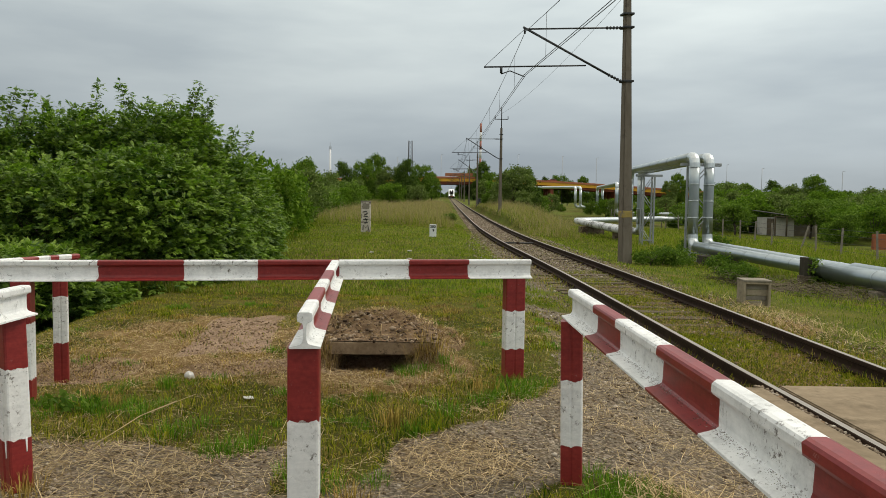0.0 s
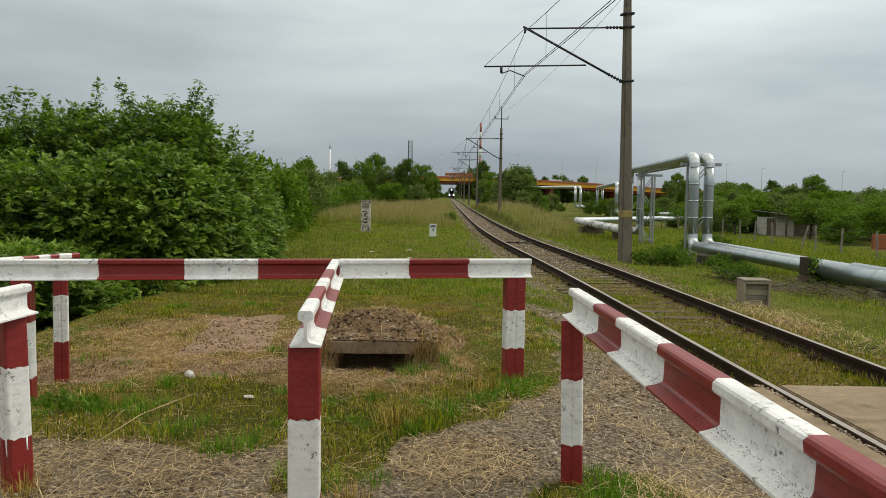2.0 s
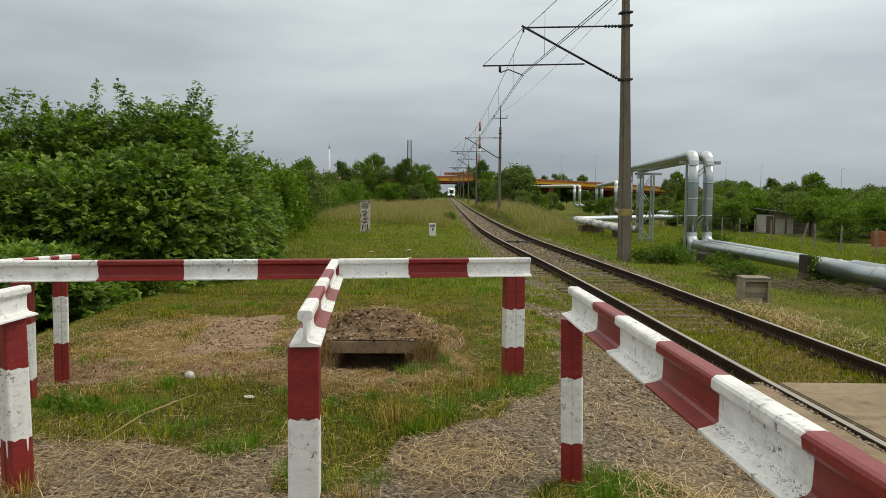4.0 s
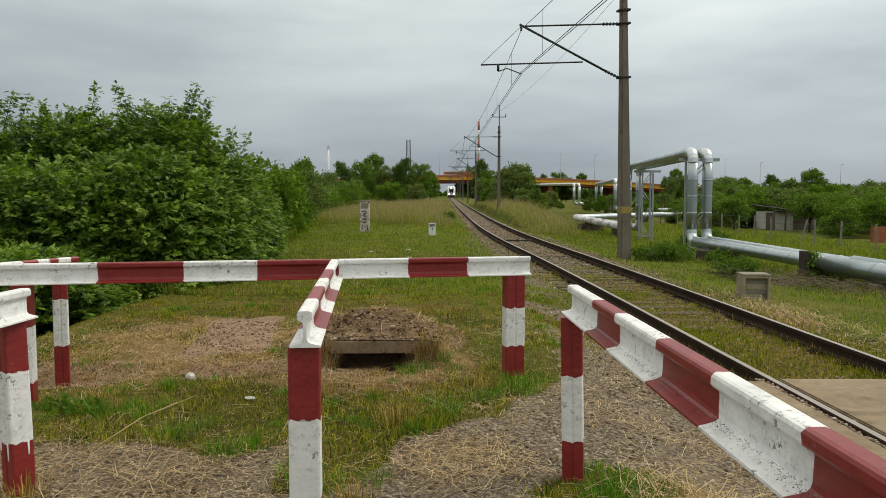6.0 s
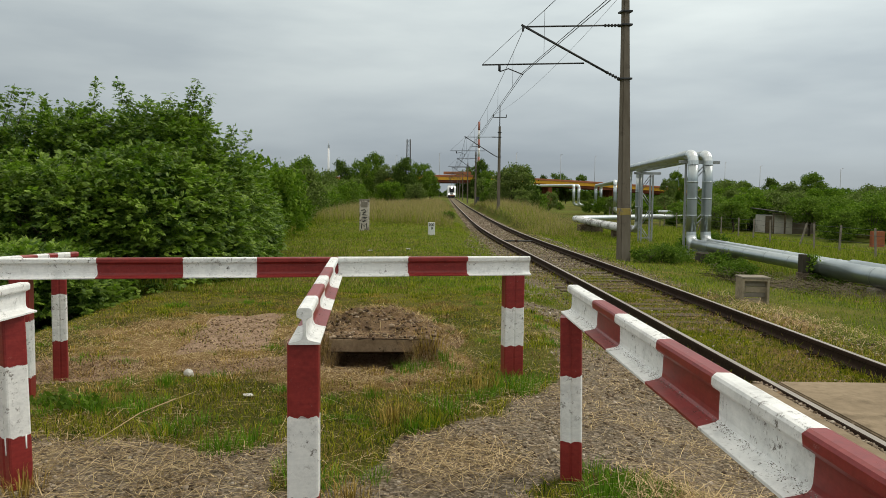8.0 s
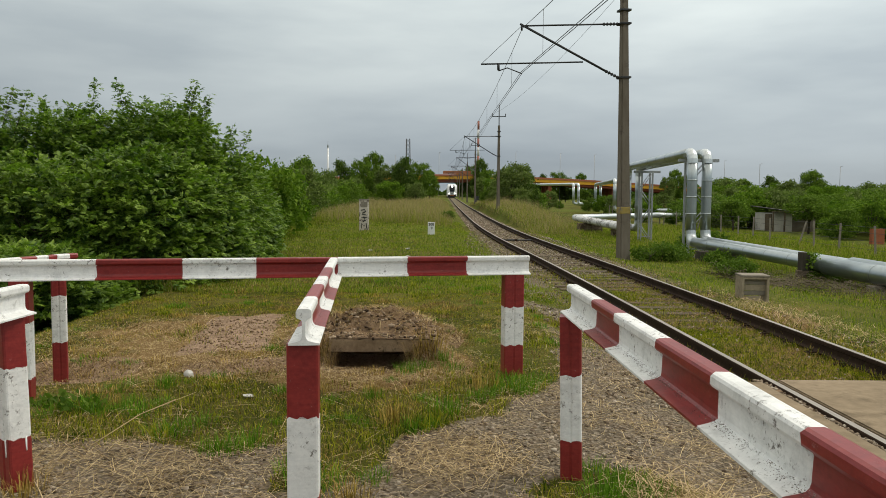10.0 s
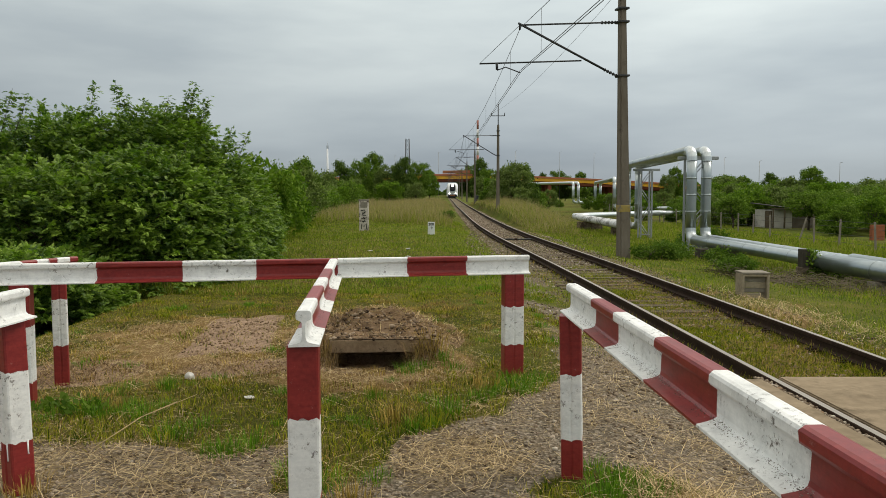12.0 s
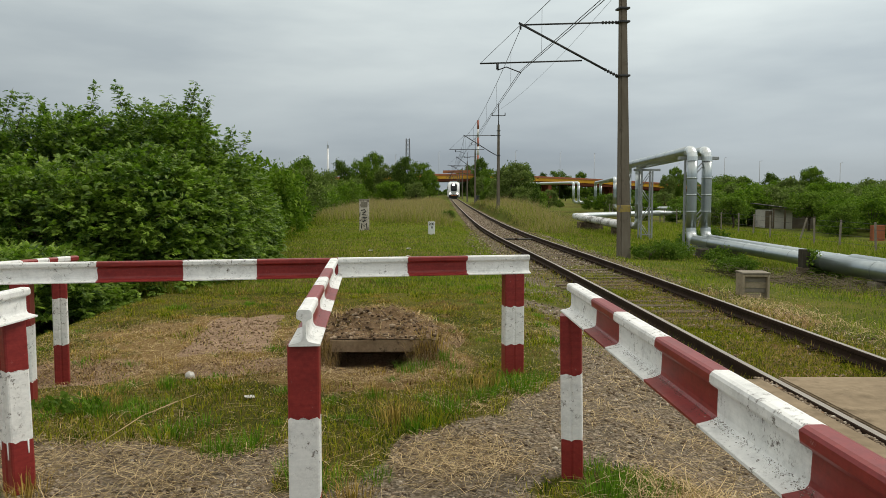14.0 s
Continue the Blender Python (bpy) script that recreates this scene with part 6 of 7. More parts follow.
    blades("grass", "grass growing in the gaps beside the rail", x, y, h, 0.006 + 0 * h, GRASS, 28, True, 0.5, -0.02)
    # verge on the pipes' side
    x, y = field(130000, 4.8, 21.0, 7.0, 62.0, 1.3)
    u = x - track_x(y)
    ok = (u > 1.65) & (x < 0.72 * y + 0.5) & (r.rand(len(x)) < 1 - 0.6 * straw_amount(x, y))
    x, y, u = x[ok], y[ok], u[ok]
    tall = 0.5 + 0.5 * wavy(x, y, 1.1, 9.0)
    h = (0.03 + 0.065 * tall + 0.12 * smooth01(4.0, 7.5, u)) * r.uniform(0.5, 1.5, len(x))
    g = r.rand(len(x)) < 0.84 - 0.7 * straw_amount(x, y)
    blades("grass", "rough green grass on the verge by the pipes", x[g], y[g], h[g], 0.008 + 0.0006 * y[g], FIELD_GRASS, 18, False)
    blades("dry_grass", "rough dry grass on the verge by the pipes", x[~g], y[~g], h[~g], 0.007 + 0.0006 * y[~g], FIELD_DRY, 19, False)
    # tall seeding grass on both banks further down the line
    x, y = field(110000, -11.0, 11.0, 34.0, 125.0, 1.5)
    u = x - track_x(y)
    left = (u < -1.9 - 0.3 * smooth01(60, 40, y)) & (y > 41 + 2.0 * wavy(x, y, 0.6)) & (x > edge_x(y) - 3)
    right = (u > 1.7) & (u < 3.9 + 0.04 * (y - 36) + 0.6 * wavy(x, y, 0.9, 2.0)) & (y > 38)
    ok = left | right
    x, y, u = x[ok], y[ok], u[ok]
    h = (0.75 + 0.25 * wavy(x, y, 0.7, 3.0)) * r.uniform(0.6, 1.25, len(x)) * (0.45 + 0.55 * smooth01(1.9, 3.4, np.abs(u)))
    g = r.rand(len(x)) < 0.36
    blades("tall_grass", "tall green grass on the bank", x[g], y[g], h[g] * 0.75, 0.006 + 0.00018 * y[g], FIELD_GRASS, 20, True, 0.55)
    k = r.rand(len(x)) < 0.45
    d, e = ~g & k, ~g & ~k
    blades("tall_dry_grass", "tall straw-coloured grass on the bank", x[d], y[d], h[d], 0.005 + 0.00016 * y[d], FIELD_DRY, 21, True, 0.6)
    blades("seeding_grass", "tall seeding grass with brownish heads on the bank", x[e], y[e], h[e] * 1.15, 0.005 + 0.00016 * y[e], SEED_HEAD, 27, True, 0.7)
    # straw on the path and the mown ground
    x, y = field(150000, -4.8, 2.6, 2.9, 10.5, 1.15)
    wgt = np.maximum.reduce([straw_amount(x, y) * 0.8, gravel_amount(x, y) * (0.10 + 0.6 * smooth01(-0.8, -1.8, x) + 1.0 * smooth01(1.0, 0.2, np.hypot((x - 0.05) / 0.7, (y - 4.75) / 0.75))) * (0.55 + 0.6 * smooth01(-0.5, 0.5, wavy(x, y, 4.6, 2.0))), 0.22 * smooth01(-0.1, 0.6, wavy(x, y, 2.2, 5.0)) + 0.05])
    wgt = wgt * (1 - 0.9 * smooth01(0.35, 0.8, bare_amount(x, y)) * (y > 7.7))
    ok = r.rand(len(x)) < wgt
    x, y = x[ok], y[ok]
    strands("cut_straw", "dry straw-coloured cut grass strewn on the ground", x, y, 0.03 + 0.26 * r.rand(len(x)) ** 2.8, r.uniform(0.0014, 0.0042, len(x)), STRAW, 22)
    # brown dead stalks and crumbs on the bare soil and between the rails
    x, y = field(30000, -4.6, 0.6, 6.3, 10.5)
    ok = r.rand(len(x)) < (1 - 0.92 * pale_soil(x, y)) * bare_amount(x, y) * (0.35 + 0.65 * smooth01(-0.3, 0.4, wavy(x, y, 5.2, 3.0)))
    x, y = x[ok], y[ok]
    strands("dead_stalks", "brown dead stalks and roots on bare soil", x, y, 0.03 + 0.12 * r.rand(len(x)) ** 2, r.uniform(0.003, 0.009, len(x)), DEAD, 51, 0.015, 0.35, "dead stalks")
    x, y = field(9000, -4.4, -0.9, 6.6, 10.2)
    ok = r.rand(len(x)) < smooth01(0.35, 0.9, bare_amount(x, y)) * 0.6
    x, y = x[ok], y[ok]
    s = 0.008 + 0.035 * r.rand(len(x)) ** 4
    scatter_rocks("soil_crumbs", "brown crumbs of soil on the bare patches", np.stack([x, y, ground_z(x, y) + s * 0.15], 1), s, DIRT, 52)
    x, y = field(16000, 2.2, 4.8, 6.9, 17.0, 1.3)
    ok = (np.abs(x - track_x(y)) < 0.66) & (wavy(x, y, 2.4, 1.0) < 0.25)
    x, y = x[ok], y[ok]
    strands("dead_stalks", "brown dead stalks between the rails", x, y, 0.03 + 0.12 * r.rand(len(x)) ** 2, r.uniform(0.003, 0.009, len(x)), DEAD, 53, 0.02, 0.25, "dead stalks")
    x, y = r.normal(1.4, 0.22, 1100), r.normal(3.95, 0.25, 1100)
    strands("cut_straw", "dry straw-coloured grass lying round the barrier post", x, y, r.uniform(0.06, 0.25, 1100), r.uniform(0.0025, 0.005, 1100), STRAW, 56, 0.04, 0.3)
    x, y = r.normal(5.2, 0.5, 2600), r.normal(11.6, 1.5, 2600)
    ok = (x - track_x(y)) > 1.2
    x, y = x[ok], y[ok]
    strands("cut_straw", "dry straw-coloured cut grass beside the rail", x, y, r.uniform(0.08, 0.3, len(x)), r.uniform(0.003, 0.007, len(x)), STRAW, 23, 0.05, 0.25)
    # roots and stalks on the heap
    for n, name, label, mat, seed, big in ((4400, "dry_roots", "dry roots and stalks on the soil heap", STRAW, 24, 0.22), (9000, "dead_stalks", "brown dead stalks matted on the soil heap", DEAD, 54, 0.16)):
        x, y = r.uniform(-1.75, 0.3, n), r.uniform(7.55, 10.0, n)
        ok = (np.hypot((x + 0.78) / 1.05, (y - 8.75) / 1.3) < 1.05) & (heap_z(x, y) > ground_z(x, y)) & (r.rand(n) < 0.25 + 0.75 * smooth01(7.7, 8.6, y))
        x, y = x[ok], y[ok]
        strands(name, label, x, y, r.uniform(0.04, big, len(x)), r.uniform(0.002, 0.007, len(x)), mat, seed, heap_z(x, y) - ground_z(x, y) + 0.006, 0.3, "roots")
    # pale stalks hanging in the mouth of the pit
    x, y = r.uniform(-1.2, -0.1, 420), r.uniform(7.36, 7.62, 420)
    strands("dry_roots", "dry stalks hanging in the mouth of the pit", x, y, r.uniform(0.06, 0.25, 420), r.uniform(0.003, 0.007, 420), DEAD, 55, r.uniform(-0.05, 0.12, 420), 0.9, "roots")


build_grass()


def tuft_mesh(seed, n, h, spread, w, mat):
    r = np.random.RandomState(seed)
    a, q = r.uniform(0, 6.28, n), r.rand(n) ** 0.7 * spread
    x, y = np.cos(a) * q, np.sin(a) * q
    hh = h * r.uniform(0.5, 1.2, n)
    out = a + r.normal(size=n) * 0.5
    l = hh * r.uniform(0.1, 0.75, n)
    s = np.stack([-np.sin(out), np.cos(out), 0 * out], 1) * w * 0.5
    c = np.stack([x, y, 0 * x - 0.02], 1)
    m = c + np.stack([np.cos(out) * l * 0.35, np.sin(out) * l * 0.35, hh * 0.65], 1)
    t = c + np.stack([np.cos(out) * l, np.sin(out) * l, hh * 0.95], 1)
    co = np.stack([c - s, c + s, m + s * 0.8, m - s * 0.8, t + s * 0.1, t - s * 0.1], 1).reshape(-1, 3)
    i = np.arange(n)[:, None] * 6
    return fast_mesh(co, np.concatenate([i + np.array([[0, 1, 2, 3]]), i + np.array([[3, 2, 4, 5]])], 0), mat)


def build_tufts():
    kinds = [tuft_mesh(70 + k, 130, 0.125, 0.15, 0.0055, LUSH) for k in range(3)]
    dry = tuft_mesh(75, 110, 0.2, 0.15, 0.005, GRASS_DRY)
    rnd = random.Random(12)
    spots = [(-0.55, 3.55), (-0.45, 3.75), (-0.8, 3.7), (-0.5, 4.0), (-0.72, 4.2), (-0.4, 4.35), (-0.9, 4.45), (-1.45, 4.85), (-1.3, 5.0), (-1.9, 5.2), (-1.75, 5.4), (-0.2, 5.3), (0.05, 5.75), (-0.35, 5.5), (0.3, 6.1), (0.9, 4.5), (0.95, 4.15), (1.02, 4.3), (0.88, 4.02), (1.1, 4.22), (1.05, 3.95), (1.2, 4.1), (1.15, 3.7), (1.3, 3.85), (0.85, 3.6), (1.0, 3.45), (0.6, 6.9), (0.75, 6.75), (0.5, 6.6), (0.35, 6.45), (0.62, 6.5), (0.8, 6.55), (0.45, 6.3), (0.7, 6.35), (0.9, 6.7), (-3.2, 6.0), (-3.0, 5.7), (-2.75, 5.8), (-3.35, 5.5), (-2.3, 5.7), (-2.5, 4.0), (-2.3, 4.1), (-0.3, 7.1), (0.1, 7.3), (3.35, 6.7), (3.15, 7.2), (2.9, 6.2)]
    for _ in range(34):
        x, y = rnd.uniform(-3.0, 0.5), rnd.uniform(5.35, 6.8)
        if gravel_amount(x, y) < 0.4 and abs(x / y + 0.30) > 0.06:
            spots.append((x, y))
    for i, (x, y) in enumerate(spots):
        low_cut = i >= 47
        ob = new("grass_tuft", dry if rnd.random() < 0.22 else rnd.choice(kinds))
        ob.matrix_basis = pose(x, y, float(ground_z(x, y)), 0, 0, rnd.uniform(0, 360)) @ Matrix.Diagonal((*[rnd.uniform(0.6, 1.15) * (0.62 if low_cut else 1.0)] * 3, 1))
        tagged(ob, "standing tuft of green grass at the mown edge", "grass tuft", "grass tufts", "stuff")
    # low tussocks left by the mower
    low_green = [tuft_mesh(110 + k, 70, 0.075, 0.11, 0.006, (GRASS, LUSH)[k]) for k in range(2)]
    low_dry = [tuft_mesh(115 + k, 80, 0.06, 0.12, 0.0055, (GRASS_DRY, DEAD)[k]) for k in range(2)]
    placed = {me: [] for me in low_green + low_dry}
    made = 0
    while made < 320:
        x, y = rnd.uniform(-4.6, 2.3), 6.2 + 8.5 * rnd.random() ** 1.3
        u = x - float(track_x(y))
        if u > -1.7 or gravel_amount(x, y) > 0.35 or float(pale_soil(x, y)) > 0.3 or (abs(x + 0.74) < 1.0 and 7.2 < y < 10.0):
            continue
        if rnd.random() < 0.42 + 0.6 * float(straw_amount(x, y)):
            me = rnd.choice(low_dry)
        else:
            me = low_green[1 if rnd.random() < 0.3 else 0]
        placed[me].append((x, y, float(ground_z(x, y)), rnd.uniform(0.6, 1.25)))
        made += 1
    # growth on the soil heap
    for _ in range(60):
        x, y = rnd.uniform(-1.6, 0.25), rnd.uniform(8.3, 9.9)
        z = float(heap_z(np.array(x), np.array(y)))
        if z > float(ground_z(x, y)):
            placed[rnd.choice(low_dry + low_dry + low_green)].append((x, y, z, rnd.uniform(0.5, 1.0)))
    for me, spots_here in placed.items():
        n = len(me.vertices)
        v = np.empty(n * 3, dtype=np.float32)
        me.vertices.foreach_get("co", v)
        v = v.reshape(n, 3)
        f = np.array([p.vertices[:] for p in me.polygons])
        co = []
        for x, y, z, k in spots_here:
            a = rnd.uniform(0, 6.28)
            c, d = math.cos(a) * k * 1.2, math.sin(a) * k * 1.2
            co.append(np.stack([x + v[:, 0] * c - v[:, 1] * d, y + v[:, 0] * d + v[:, 1] * c, z + v[:, 2] * k], 1))
        quads = (f[None] + (np.arange(len(co)) * n)[:, None, None]).reshape(-1, 4)
        green = me in low_green
        tagged(new("tussocks", fast_mesh(np.concatenate(co), quads, me.materials[0])), "low green tussocks left in the mown grass" if green else "low dry tussocks left in the mown grass", "grass", kind="stuff")
    # dead and green growth hanging round the mouth of the pit
    dead = [tuft_mesh(90 + k, 90, 0.2, 0.13, 0.005, DEAD) for k in range(2)]
    for i, (x, y, s, me) in enumerate(((-1.13, 7.36, 0.9, dead[0]), (-1.2, 7.5, 1.0, dead[1]), (-0.95, 7.28, 0.6, dead[1]), (-0.62, 7.3, 0.55, dead[0]), (-0.22, 7.45, 1.1, dead[1]), (-0.12, 7.6, 1.2, dry), (-0.34, 7.3, 0.95, kinds[0]), (-0.45, 7.22, 0.8, kinds[1]), (-0.18, 7.3, 0.9, kinds[2]), (-0.8, 7.2, 0.6, dry), (-1.3, 7.3, 0.7, dead[0]), (0.0, 7.5, 0.8, kinds[1]))):
        ob = new("grass_tuft", me)
        ob.matrix_basis = pose(x, y, float(ground_z(x, y)), 0, 0, 50 * i) @ Matrix.Diagonal((s, s, s, 1))
        tagged(ob, "tuft of grass at the mouth of the pit" if me in kinds else "dry brown tuft at the mouth of the pit", "grass tuft", "grass tufts", "stuff")
    # broad-leaved weed beside the path
    r = np.random.RandomState(31)
    for x, y, s in ((-2.95, 5.85, 1.0), (-2.75, 5.75, 0.8), (-3.15, 5.95, 0.7)):
        v, f = leaf_cards(np.concatenate([r.normal(size=(40, 2)) * 0.09, np.abs(r.normal(size=(40, 1))) * 0.05 + 0.03], 1), np.tile([0, 0, 0.2], (40, 1)), 0.05, r, 1.4, 0.0)
        ob = new("weed", fast_mesh(v, f, WEED))
        ob.matrix_basis = pose(x, y, float(ground_z(x, y)), 0, 0, 60 * s) @ Matrix.Diagonal((s, s, s, 1))
        tagged(ob, "dark green broad-leaved weed at the path", "weed", "weeds", "stuff")
    # nettles by the mast, vine on the pipe support
    low = [tree_meshes(80 + k, (0.55, 0.55, 0.05, 0.5), 0.3, 0.015, 16, (0.14, 0.26), 1300, 0.06, WEED) for k in range(2)]
    for i, (x, y, s) in enumerate(((6.3, 23.2, 0.7), (6.9, 23.6, 0.8), (7.5, 24.2, 0.7), (7.0, 24.6, 0.8), (8.4, 22.6, 0.5), (9.2, 23.4, 0.6), (8.9, 25.0, 0.8), (10.35, 20.6, 0.55), (10.6, 20.7, 0.65), (8.1, 25.5, 0.8), (9.6, 25.8, 0.6), (11.3, 34.0, 1.2), (13.0, 36.0, 1.3), (0.2, 51, 0.9), (7.6, 19.5, 0.7))):
        plant("weed", low[i % 2], "green nettles and weeds growing on the verge", "weed", x, y, s, 37 * i, group="verge weeds")


build_tufts()


def build_brambles():
    r = np.random.RandomState(41)
    n = 1500
    x, y = r.uniform(6.8, 12.5, n), r.normal(18.3, 0.9, n)
    a = r.uniform(0, 6.28, n)
    L = r.uniform(0.25, 0.8, n)
    h = 0.03 + 0.22 * r.rand(n) ** 2
    z = ground_z(x, y)
    seg = 5
    t = np.linspace(0, 1, seg)
    px = x[:, None] + np.cos(a)[:, None] * L[:, None] * t
    py = y[:, None] + np.sin(a)[:, None] * L[:, None] * t
    pz = z[:, None] + 4 * h[:, None] * t * (1 - t * 0.8)
    sx, sy = -np.sin(a)[:, None] * 0.003, np.cos(a)[:, None] * 0.003
    A = np.stack([px - sx, py - sy, pz], -1)
    B = np.stack([px + sx, py + sy, pz + 0.006], -1)
    co = np.stack([A, B], 2).reshape(-1, 3)
    i = (np.arange(n)[:, None] * seg * 2 + np.arange(seg - 1)[None] * 2).ravel()
    tagged(new("dry_brambles", fast_mesh(co, np.stack([i, i + 1, i + 3, i + 2], 1), BRAMBLE)), "tangle of dry brown brambles under the pipe", "brambles", kind="stuff")


BRAMBLE = grainy("dry_bramble_stem", (0.07, 0.055, 0.038), (0.19, 0.155, 0.11), 8, 0.9)
build_brambles()


# ---- gardens beyond the pipes ----
def build_fence():
    f = empty("garden_fence")
    tagged(f, "old wire fence on weathered concrete posts", "fence")
    rnd = random.Random(14)
    me = block(-0.038, 0.038, -0.036, 0.036, -0.3, 1.28, CONCRETE, 0.01)
    pts = []
    y = 27.0
    while y < 84:
        x = 18.2 + 0.15 * math.sin(y)
        g = float(ground_z(x, y))
        part("post", me, f, m=pose(x, y, g, rnd.uniform(-3, 3), rnd.uniform(-4, 4) if rnd.random() > 0.1 else 16, rnd.uniform(-10, 10)))
        pts.append((x, y, g))
        y += rnd.uniform(2.0, 2.9)
    for h in (0.25, 0.6, 0.95, 1.2):
        part("fence_wire", tubes([[(x, y, g + h) for x, y, g in pts]], 0.006, DARK_STEEL, 4), f)


build_fence()


def build_sheds():
    x, y = 25.7, 56.0
    g = float(ground_z(x, y))
    s = empty("garden_shed", x, y, g, 8)
    s.scale = (0.95, 1.0, 0.86)
    tagged(s, "low whitewashed garden shed with a sagging dark roof", "shed")
    part("wall", block(-1.35, 0.15, 0.0, 2.6, -0.2, 1.6, WHITEWASH, 0.02), s)
    part("wall", block(0.15, 2.3, 0.25, 2.4, -0.2, 1.45, DIM_RENDER, 0.02), s, "bare brown-grey rendered wall")
    for k in range(7):
        x0 = -1.75 + 0.44 * k
        me = bm_mesh(box(bmesh.new(), x0, x0 + 0.45, -0.45, 2.8, 0, 0.05, 0.008, pose(0, 0, 1.86 - 0.035 * k - 0.02 * (k % 2), 4, 3, 0)), ROOFING)
        part("roof_sheet", me, s, "dark sagging tar-paper roof")
    part("roof_rail", block(-1.8, 1.2, -0.4, -0.3, 1.66, 1.74, OLD_WOOD, 0.01), s)
    for x0 in (-1.7, -0.75):
        part("post", block(x0, x0 + 0.1, -0.38, -0.28, -0.2, 1.7, OLD_WOOD, 0.01), s)
    part("door", block(-1.435, -1.355, 0.3, 1.1, -0.1, 1.5, OLD_WOOD, 0.01), s, "grey wooden door")
    for i, (x, y, w, h) in enumerate(((23.55, 41.0, 0.75, 0.9),)):
        g = float(ground_z(x, y))
        b = empty("brick_stack", x, y, g, 5)
        tagged(b, "stack of orange bricks in the garden", "brick stack")
        bw, bh = 0.12, 0.07
        me = block(-0.058, 0.058, -0.12, 0.12, 0.002, 0.066, BRICK_ORANGE, 0.004)
        for row in range(int(h / bh)):
            for k in range(max(1, int(w / bw))):
                part("brick", me, b, m=pose(-w / 2 + bw * (k + 0.5) + (0.02 if row % 2 else 0), 0, row * bh))
    x, y = 4.8, 104.0
    b = empty("signal_box", x, y, float(ground_z(x, y)), 20)
    tagged(b, "dark metal relay box on the bank beside the track", "relay box")
    part("cabinet", block(-0.4, 0.4, -0.25, 0.25, -0.2, 0.85, DARK_STEEL, 0.03), b, m=pose(0, 0, 0, 0, 12, 0))
    part("lid", block(-0.45, 0.45, -0.3, 0.3, 0.85, 0.92, DARK_STEEL, 0.02), b, m=pose(0, 0, 0, 0, 12, 0))
    y = 31.2
    x = float(track_x(y))
    c = empty("cable_bar", x, y, float(track_z(y)) - 0.12, 2)
    tagged(c, "dark steel bar lying across between the rails", "steel bar")
    part("bar", tubes([[(-0.68, 0, 0), (0.68, 0, 0)]], 0.03, DARK_STEEL, 8), c)
    part("cleat", block(-0.05, 0.05, -0.05, 0.05, -0.06, 0.04, RUST_STEEL, 0.006), c)


build_sheds()


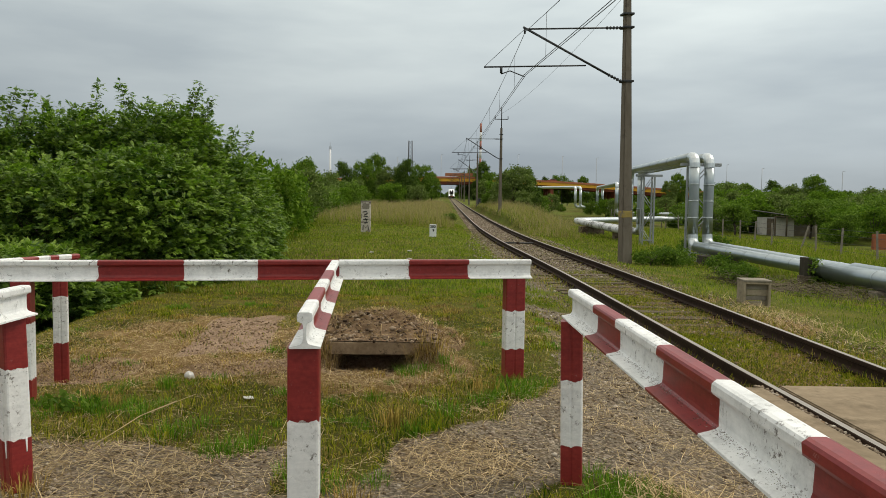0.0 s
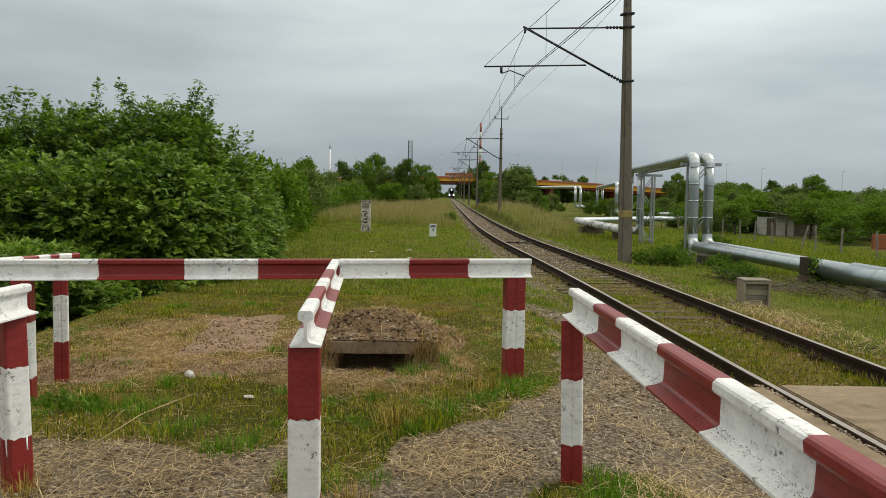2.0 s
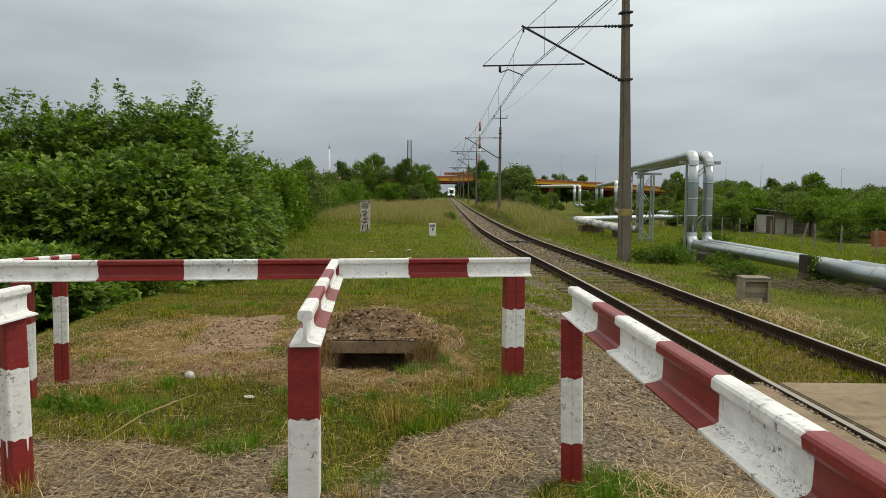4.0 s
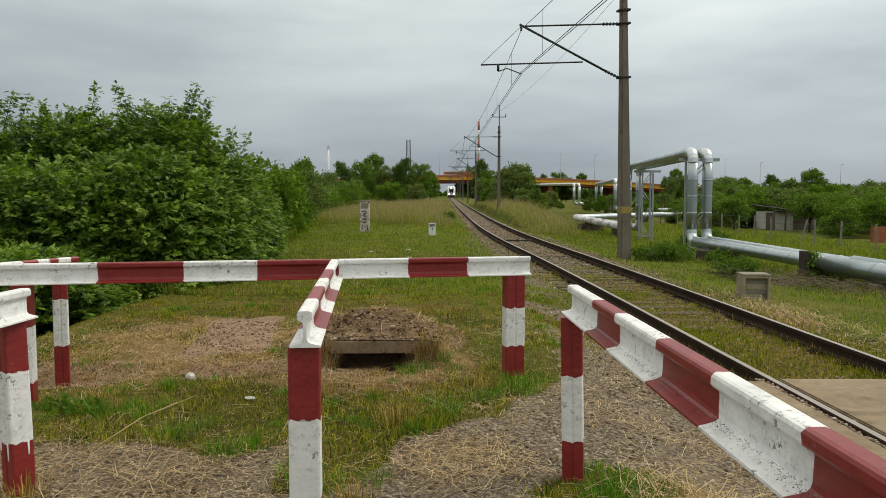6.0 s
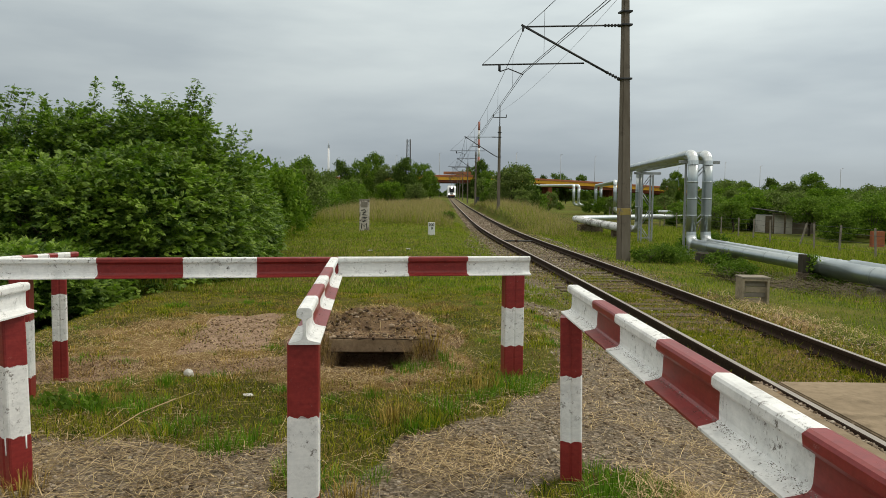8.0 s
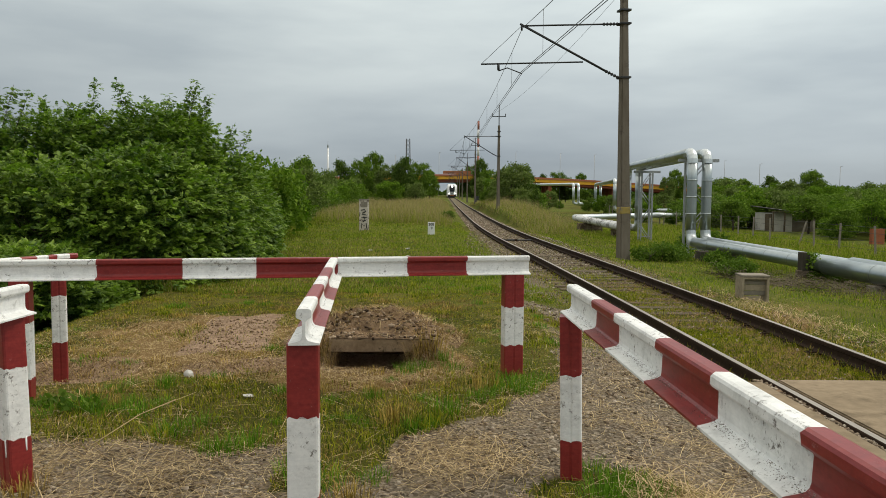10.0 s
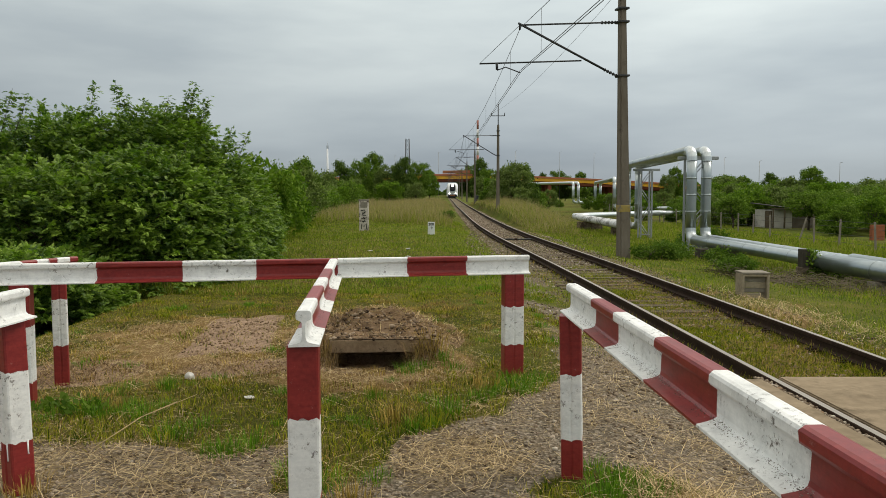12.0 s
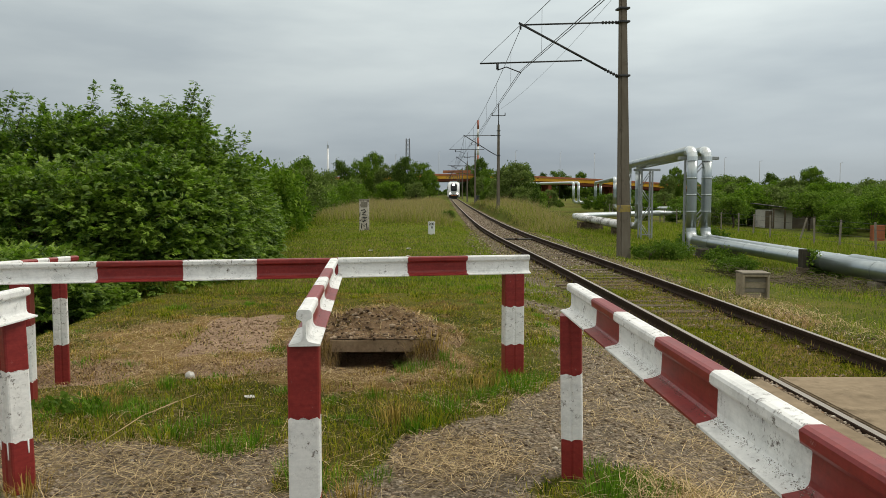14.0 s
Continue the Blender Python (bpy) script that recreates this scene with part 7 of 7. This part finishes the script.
# ---- the train ----
def build_train():
    t = empty("train", 2.62, 184, 1.36)
    tagged(t, "white electric multiple unit with dark windscreen and lit headlights", "train")
    # nose towards the camera at local y = 0, body behind it
    def section(y, w, zb, zt, r):
        out = []
        h = w / 2
        for cx, cz, a0 in ((h - r, zt - r, 0), (-h + r, zt - r, 90), (-h + 0.12, zb + 0.12, 180), (h - 0.12, zb + 0.12, 270)):
            rr = r if a0 < 180 else 0.12
            for k in range(6):
                a = radians(a0 + 90 * k / 5)
                out.append(Vector((cx + rr * math.cos(a), y, cz + rr * math.sin(a))))
        return out
    rings = [section(0.0, 1.9, 0.55, 1.9, 0.35), section(0.12, 2.35, 0.45, 2.3, 0.4), section(0.5, 2.7, 0.4, 3.1, 0.5), section(1.1, 2.82, 0.4, 3.7, 0.55), section(1.8, 2.85, 0.4, 3.9, 0.55)] + [section(y, 2.85, 0.4, 3.95, 0.5) for y in (2.5, 10, 18)]
    n = len(rings[0])
    vs = [v for r in rings for v in r]
    fs = [tuple(range(n))]
    for i in range(len(rings) - 1):
        for k in range(n):
            fs.append((i * n + k, i * n + (k + 1) % n, (i + 1) * n + (k + 1) % n, (i + 1) * n + k))
    fs.append(tuple(range(len(vs) - n, len(vs))))
    bm = bmesh.new()
    bv = [bm.verts.new(v) for v in vs]
    for f in fs:
        bm.faces.new([bv[k] for k in f])
    bmesh.ops.recalc_face_normals(bm, faces=bm.faces)
    part("cab_body", bm_mesh(bm, TRAIN_WHITE, True), t, "white front car body")
    # windscreen laid on the sloping nose
    ws = []
    for y, z, w in ((0.04, 1.72, 0.66), (0.13, 2.34, 0.78), (0.50, 3.16, 0.78), (0.92, 3.58, 0.58)):
        ws.append((-w, y - 0.06, z))
        ws.append((w, y - 0.06, z))
    wf = [(0, 1, 3, 2), (2, 3, 5, 4), (4, 5, 7, 6)]
    sc = part("windscreen", mesh_of([(x, y - 0.05, z) for x, y, z in ws] + [(x, y + 0.15, z) for x, y, z in ws], wf + [tuple(k + 8 for k in f)[::-1] for f in wf] + [(0, 2, 10, 8), (2, 4, 12, 10), (4, 6, 14, 12), (6, 7, 15, 14), (7, 5, 13, 15), (5, 3, 11, 13), (3, 1, 9, 11), (1, 0, 8, 9)], GLASS_DARK), t, "dark windscreen")
    part("nose_panel", block(-0.5, 0.5, -0.085, 0.05, 1.2, 1.62, TRAIN_DARK, 0.05), t, "dark panel below the windscreen")
    part("number_bars", block(-0.42, 0.42, -0.1, -0.06, 1.36, 1.5, TRAIN_WHITE, 0.01), t, "pale bar of marks")
    for sx in (-1, 1):
        ring = part("lamp_surround", mesh_of(*tube([(sx * 0.86, -0.05, 1.2), (sx * 0.86, 0.14, 1.2)], 0.3, 14), TRAIN_DARK), t)
        part("headlight", mesh_of(*tube([(sx * 0.86, -0.08, 1.2), (sx * 0.86, 0.08, 1.2)], 0.2, 14), HEADLIGHT), ring, "lit headlight")
        part("buffer", mesh_of(*tube([(sx * 0.85, -0.35, 0.72), (sx * 0.85, -0.3, 0.72), (sx * 0.85, -0.29, 0.72), (sx * 0.85, 0.1, 0.72)], [0.2, 0.22, 0.1, 0.1], 12), DARK_STEEL, True), t)
    part("top_light", mesh_of(*tube([(0, 0.3, 3.3), (0, 1.1, 3.3)], 0.26, 14), HEADLIGHT), t, "lit top headlight")
    part("lower_mask", block(-1.2, 1.2, -0.09, 0.3, 0.42, 0.9, TRAIN_DARK, 0.08), t, "dark lower front panel")
    part("bumper_stripe", block(-1.0, 1.0, -0.11, 0.1, 0.62, 0.76, TRAIN_ORANGE, 0.02), t, "orange stripe on the lower front")
    part("snow_plough", block(-1.2, 1.2, -0.02, 0.3, 0.18, 0.5, TRAIN_DARK, 0.06), t)
    part("coupler", block(-0.15, 0.15, -0.5, 0.2, 0.75, 1.0, DARK_STEEL, 0.04), t)
    for car in range(3):
        y0 = 18.3 + car * 17.5
        if car:
            me = mesh_of(*profile_bar([(1.42, 0.4), (1.42, 3.4), (1.0, 3.95), (-1.0, 3.95), (-1.42, 3.4), (-1.42, 0.4)], [(0, y0 - 17.3 + 0.2, 0), (0, y0, 0)]), TRAIN_WHITE)
            part("car_body", me, t, "white car body")
        a, b = (2.6, 17.6) if car == 0 else (y0 - 16.4, y0 - 0.7)
        for sx in (-1, 1):
            part("window_band", block(sx * 1.435 - 0.012, sx * 1.435 + 0.012, a, b, 1.95, 2.95, GLASS_DARK, 0.004), t, "dark window band")
        part("roof_unit", block(-0.9, 0.9, a + 3, b - 3, 3.9, 4.25, GALV, 0.08), t)
        for by in (a + 1.5, b - 1.5):
            bogie = part("bogie_frame", block(-1.0, 1.0, by - 1.7, by + 1.7, 0.35, 0.62, TRAIN_DARK, 0.05), t)
            for wy in (-1.2, 1.2):
                for sx in (-1, 1):
                    part("wheel", mesh_of(*tube([(sx * 0.68, by + wy, 0.43), (sx * 0.8, by + wy, 0.43)], 0.43, 18), DARK_STEEL), bogie)
    part("pantograph", tubes([[(0, 9.0, 4.2), (0, 7.4, 4.85), (0, 9.2, 5.5)], [(-0.8, 9.2, 5.5), (0.8, 9.2, 5.5)]], 0.04, DARK_STEEL, 6), t)
    return t


TRAIN = build_train()


def build_car(label, mat):
    c = empty("car", 0, 308, 8)
    tagged(c, label, "car", "cars on the bridge")
    side = [(-2.1, 0.35), (-2.15, 0.75), (-1.95, 0.95), (-1.2, 1.0), (-0.75, 1.42), (0.85, 1.45), (1.5, 1.0), (2.05, 0.88), (2.15, 0.6), (2.1, 0.35)]
    n = len(side)
    vs = [(x, -0.85 if z < 1.2 else -0.68, z) for x, z in side] + [(x, 0.85 if z < 1.2 else 0.68, z) for x, z in side]
    fs = [tuple(range(n)), tuple(range(n, 2 * n))[::-1]] + [(i, i + n, (i + 1) % n + n, (i + 1) % n) for i in range(n)]
    part("body", mesh_of(vs, fs, mat), c)
    for sy in (-1, 1):
        part("side_window", mesh_of([(-1.0, sy * 0.84, 1.02), (1.25, sy * 0.84, 1.02), (0.8, sy * 0.735, 1.36), (-0.7, sy * 0.735, 1.36)], [(0, 1, 2, 3)], GLASS_DARK), c)
        for x in (-1.35, 1.35):
            part("wheel", mesh_of(*tube([(x, sy * 0.68, 0.32), (x, sy * 0.87, 0.32)], 0.32, 14), DARK_STEEL), c)
    return c


CARS = [(build_car("small white car driving over the bridge", TRAIN_WHITE), 71.9, 17.3), (build_car("dark red car driving over the bridge", PIER_RED), 43.2, 14.6), (build_car("white estate car driving over the bridge", TRAIN_WHITE), 15.6, 14.8)]
TRAIN_ROWS = [(0.0, 342), (1.0, 330.5), (2.0, 318.5), (3.0, 306.5), (4.0, 294.5), (5.0, 282), (6.0, 270), (7.0, 258), (8.0, 246), (9.0, 234.5), (10.0, 223.5), (11.0, 213), (12.0, 203), (13.0, 193.5), (14.0, 184.5)]


# ---- what moves ----
def motions():
    rows = []
    for t, y in TRAIN_ROWS:
        h = math.degrees(math.atan((track_x(y + 20) - track_x(y)) / 20))
        pitch = math.degrees(math.atan((track_z(y + 20) - track_z(y)) / 20))
        rows.append((t, pose(float(track_x(y)), y, float(track_z(y)), pitch, 0, -h)))
    walk(TRAIN, rows)
    for car, x0, v in CARS:
        rows = []
        for k in range(15):
            x = x0 + v * k
            y, z = bridge_line(x)
            slope = math.degrees(math.atan((bridge_line(x + 3)[1] - bridge_line(x - 3)[1]) / 6))
            rows.append((float(k), pose(x, y + 2.6, float(z) + 1.3, 0, -slope, 0)))
        walk(car, rows)


motions()
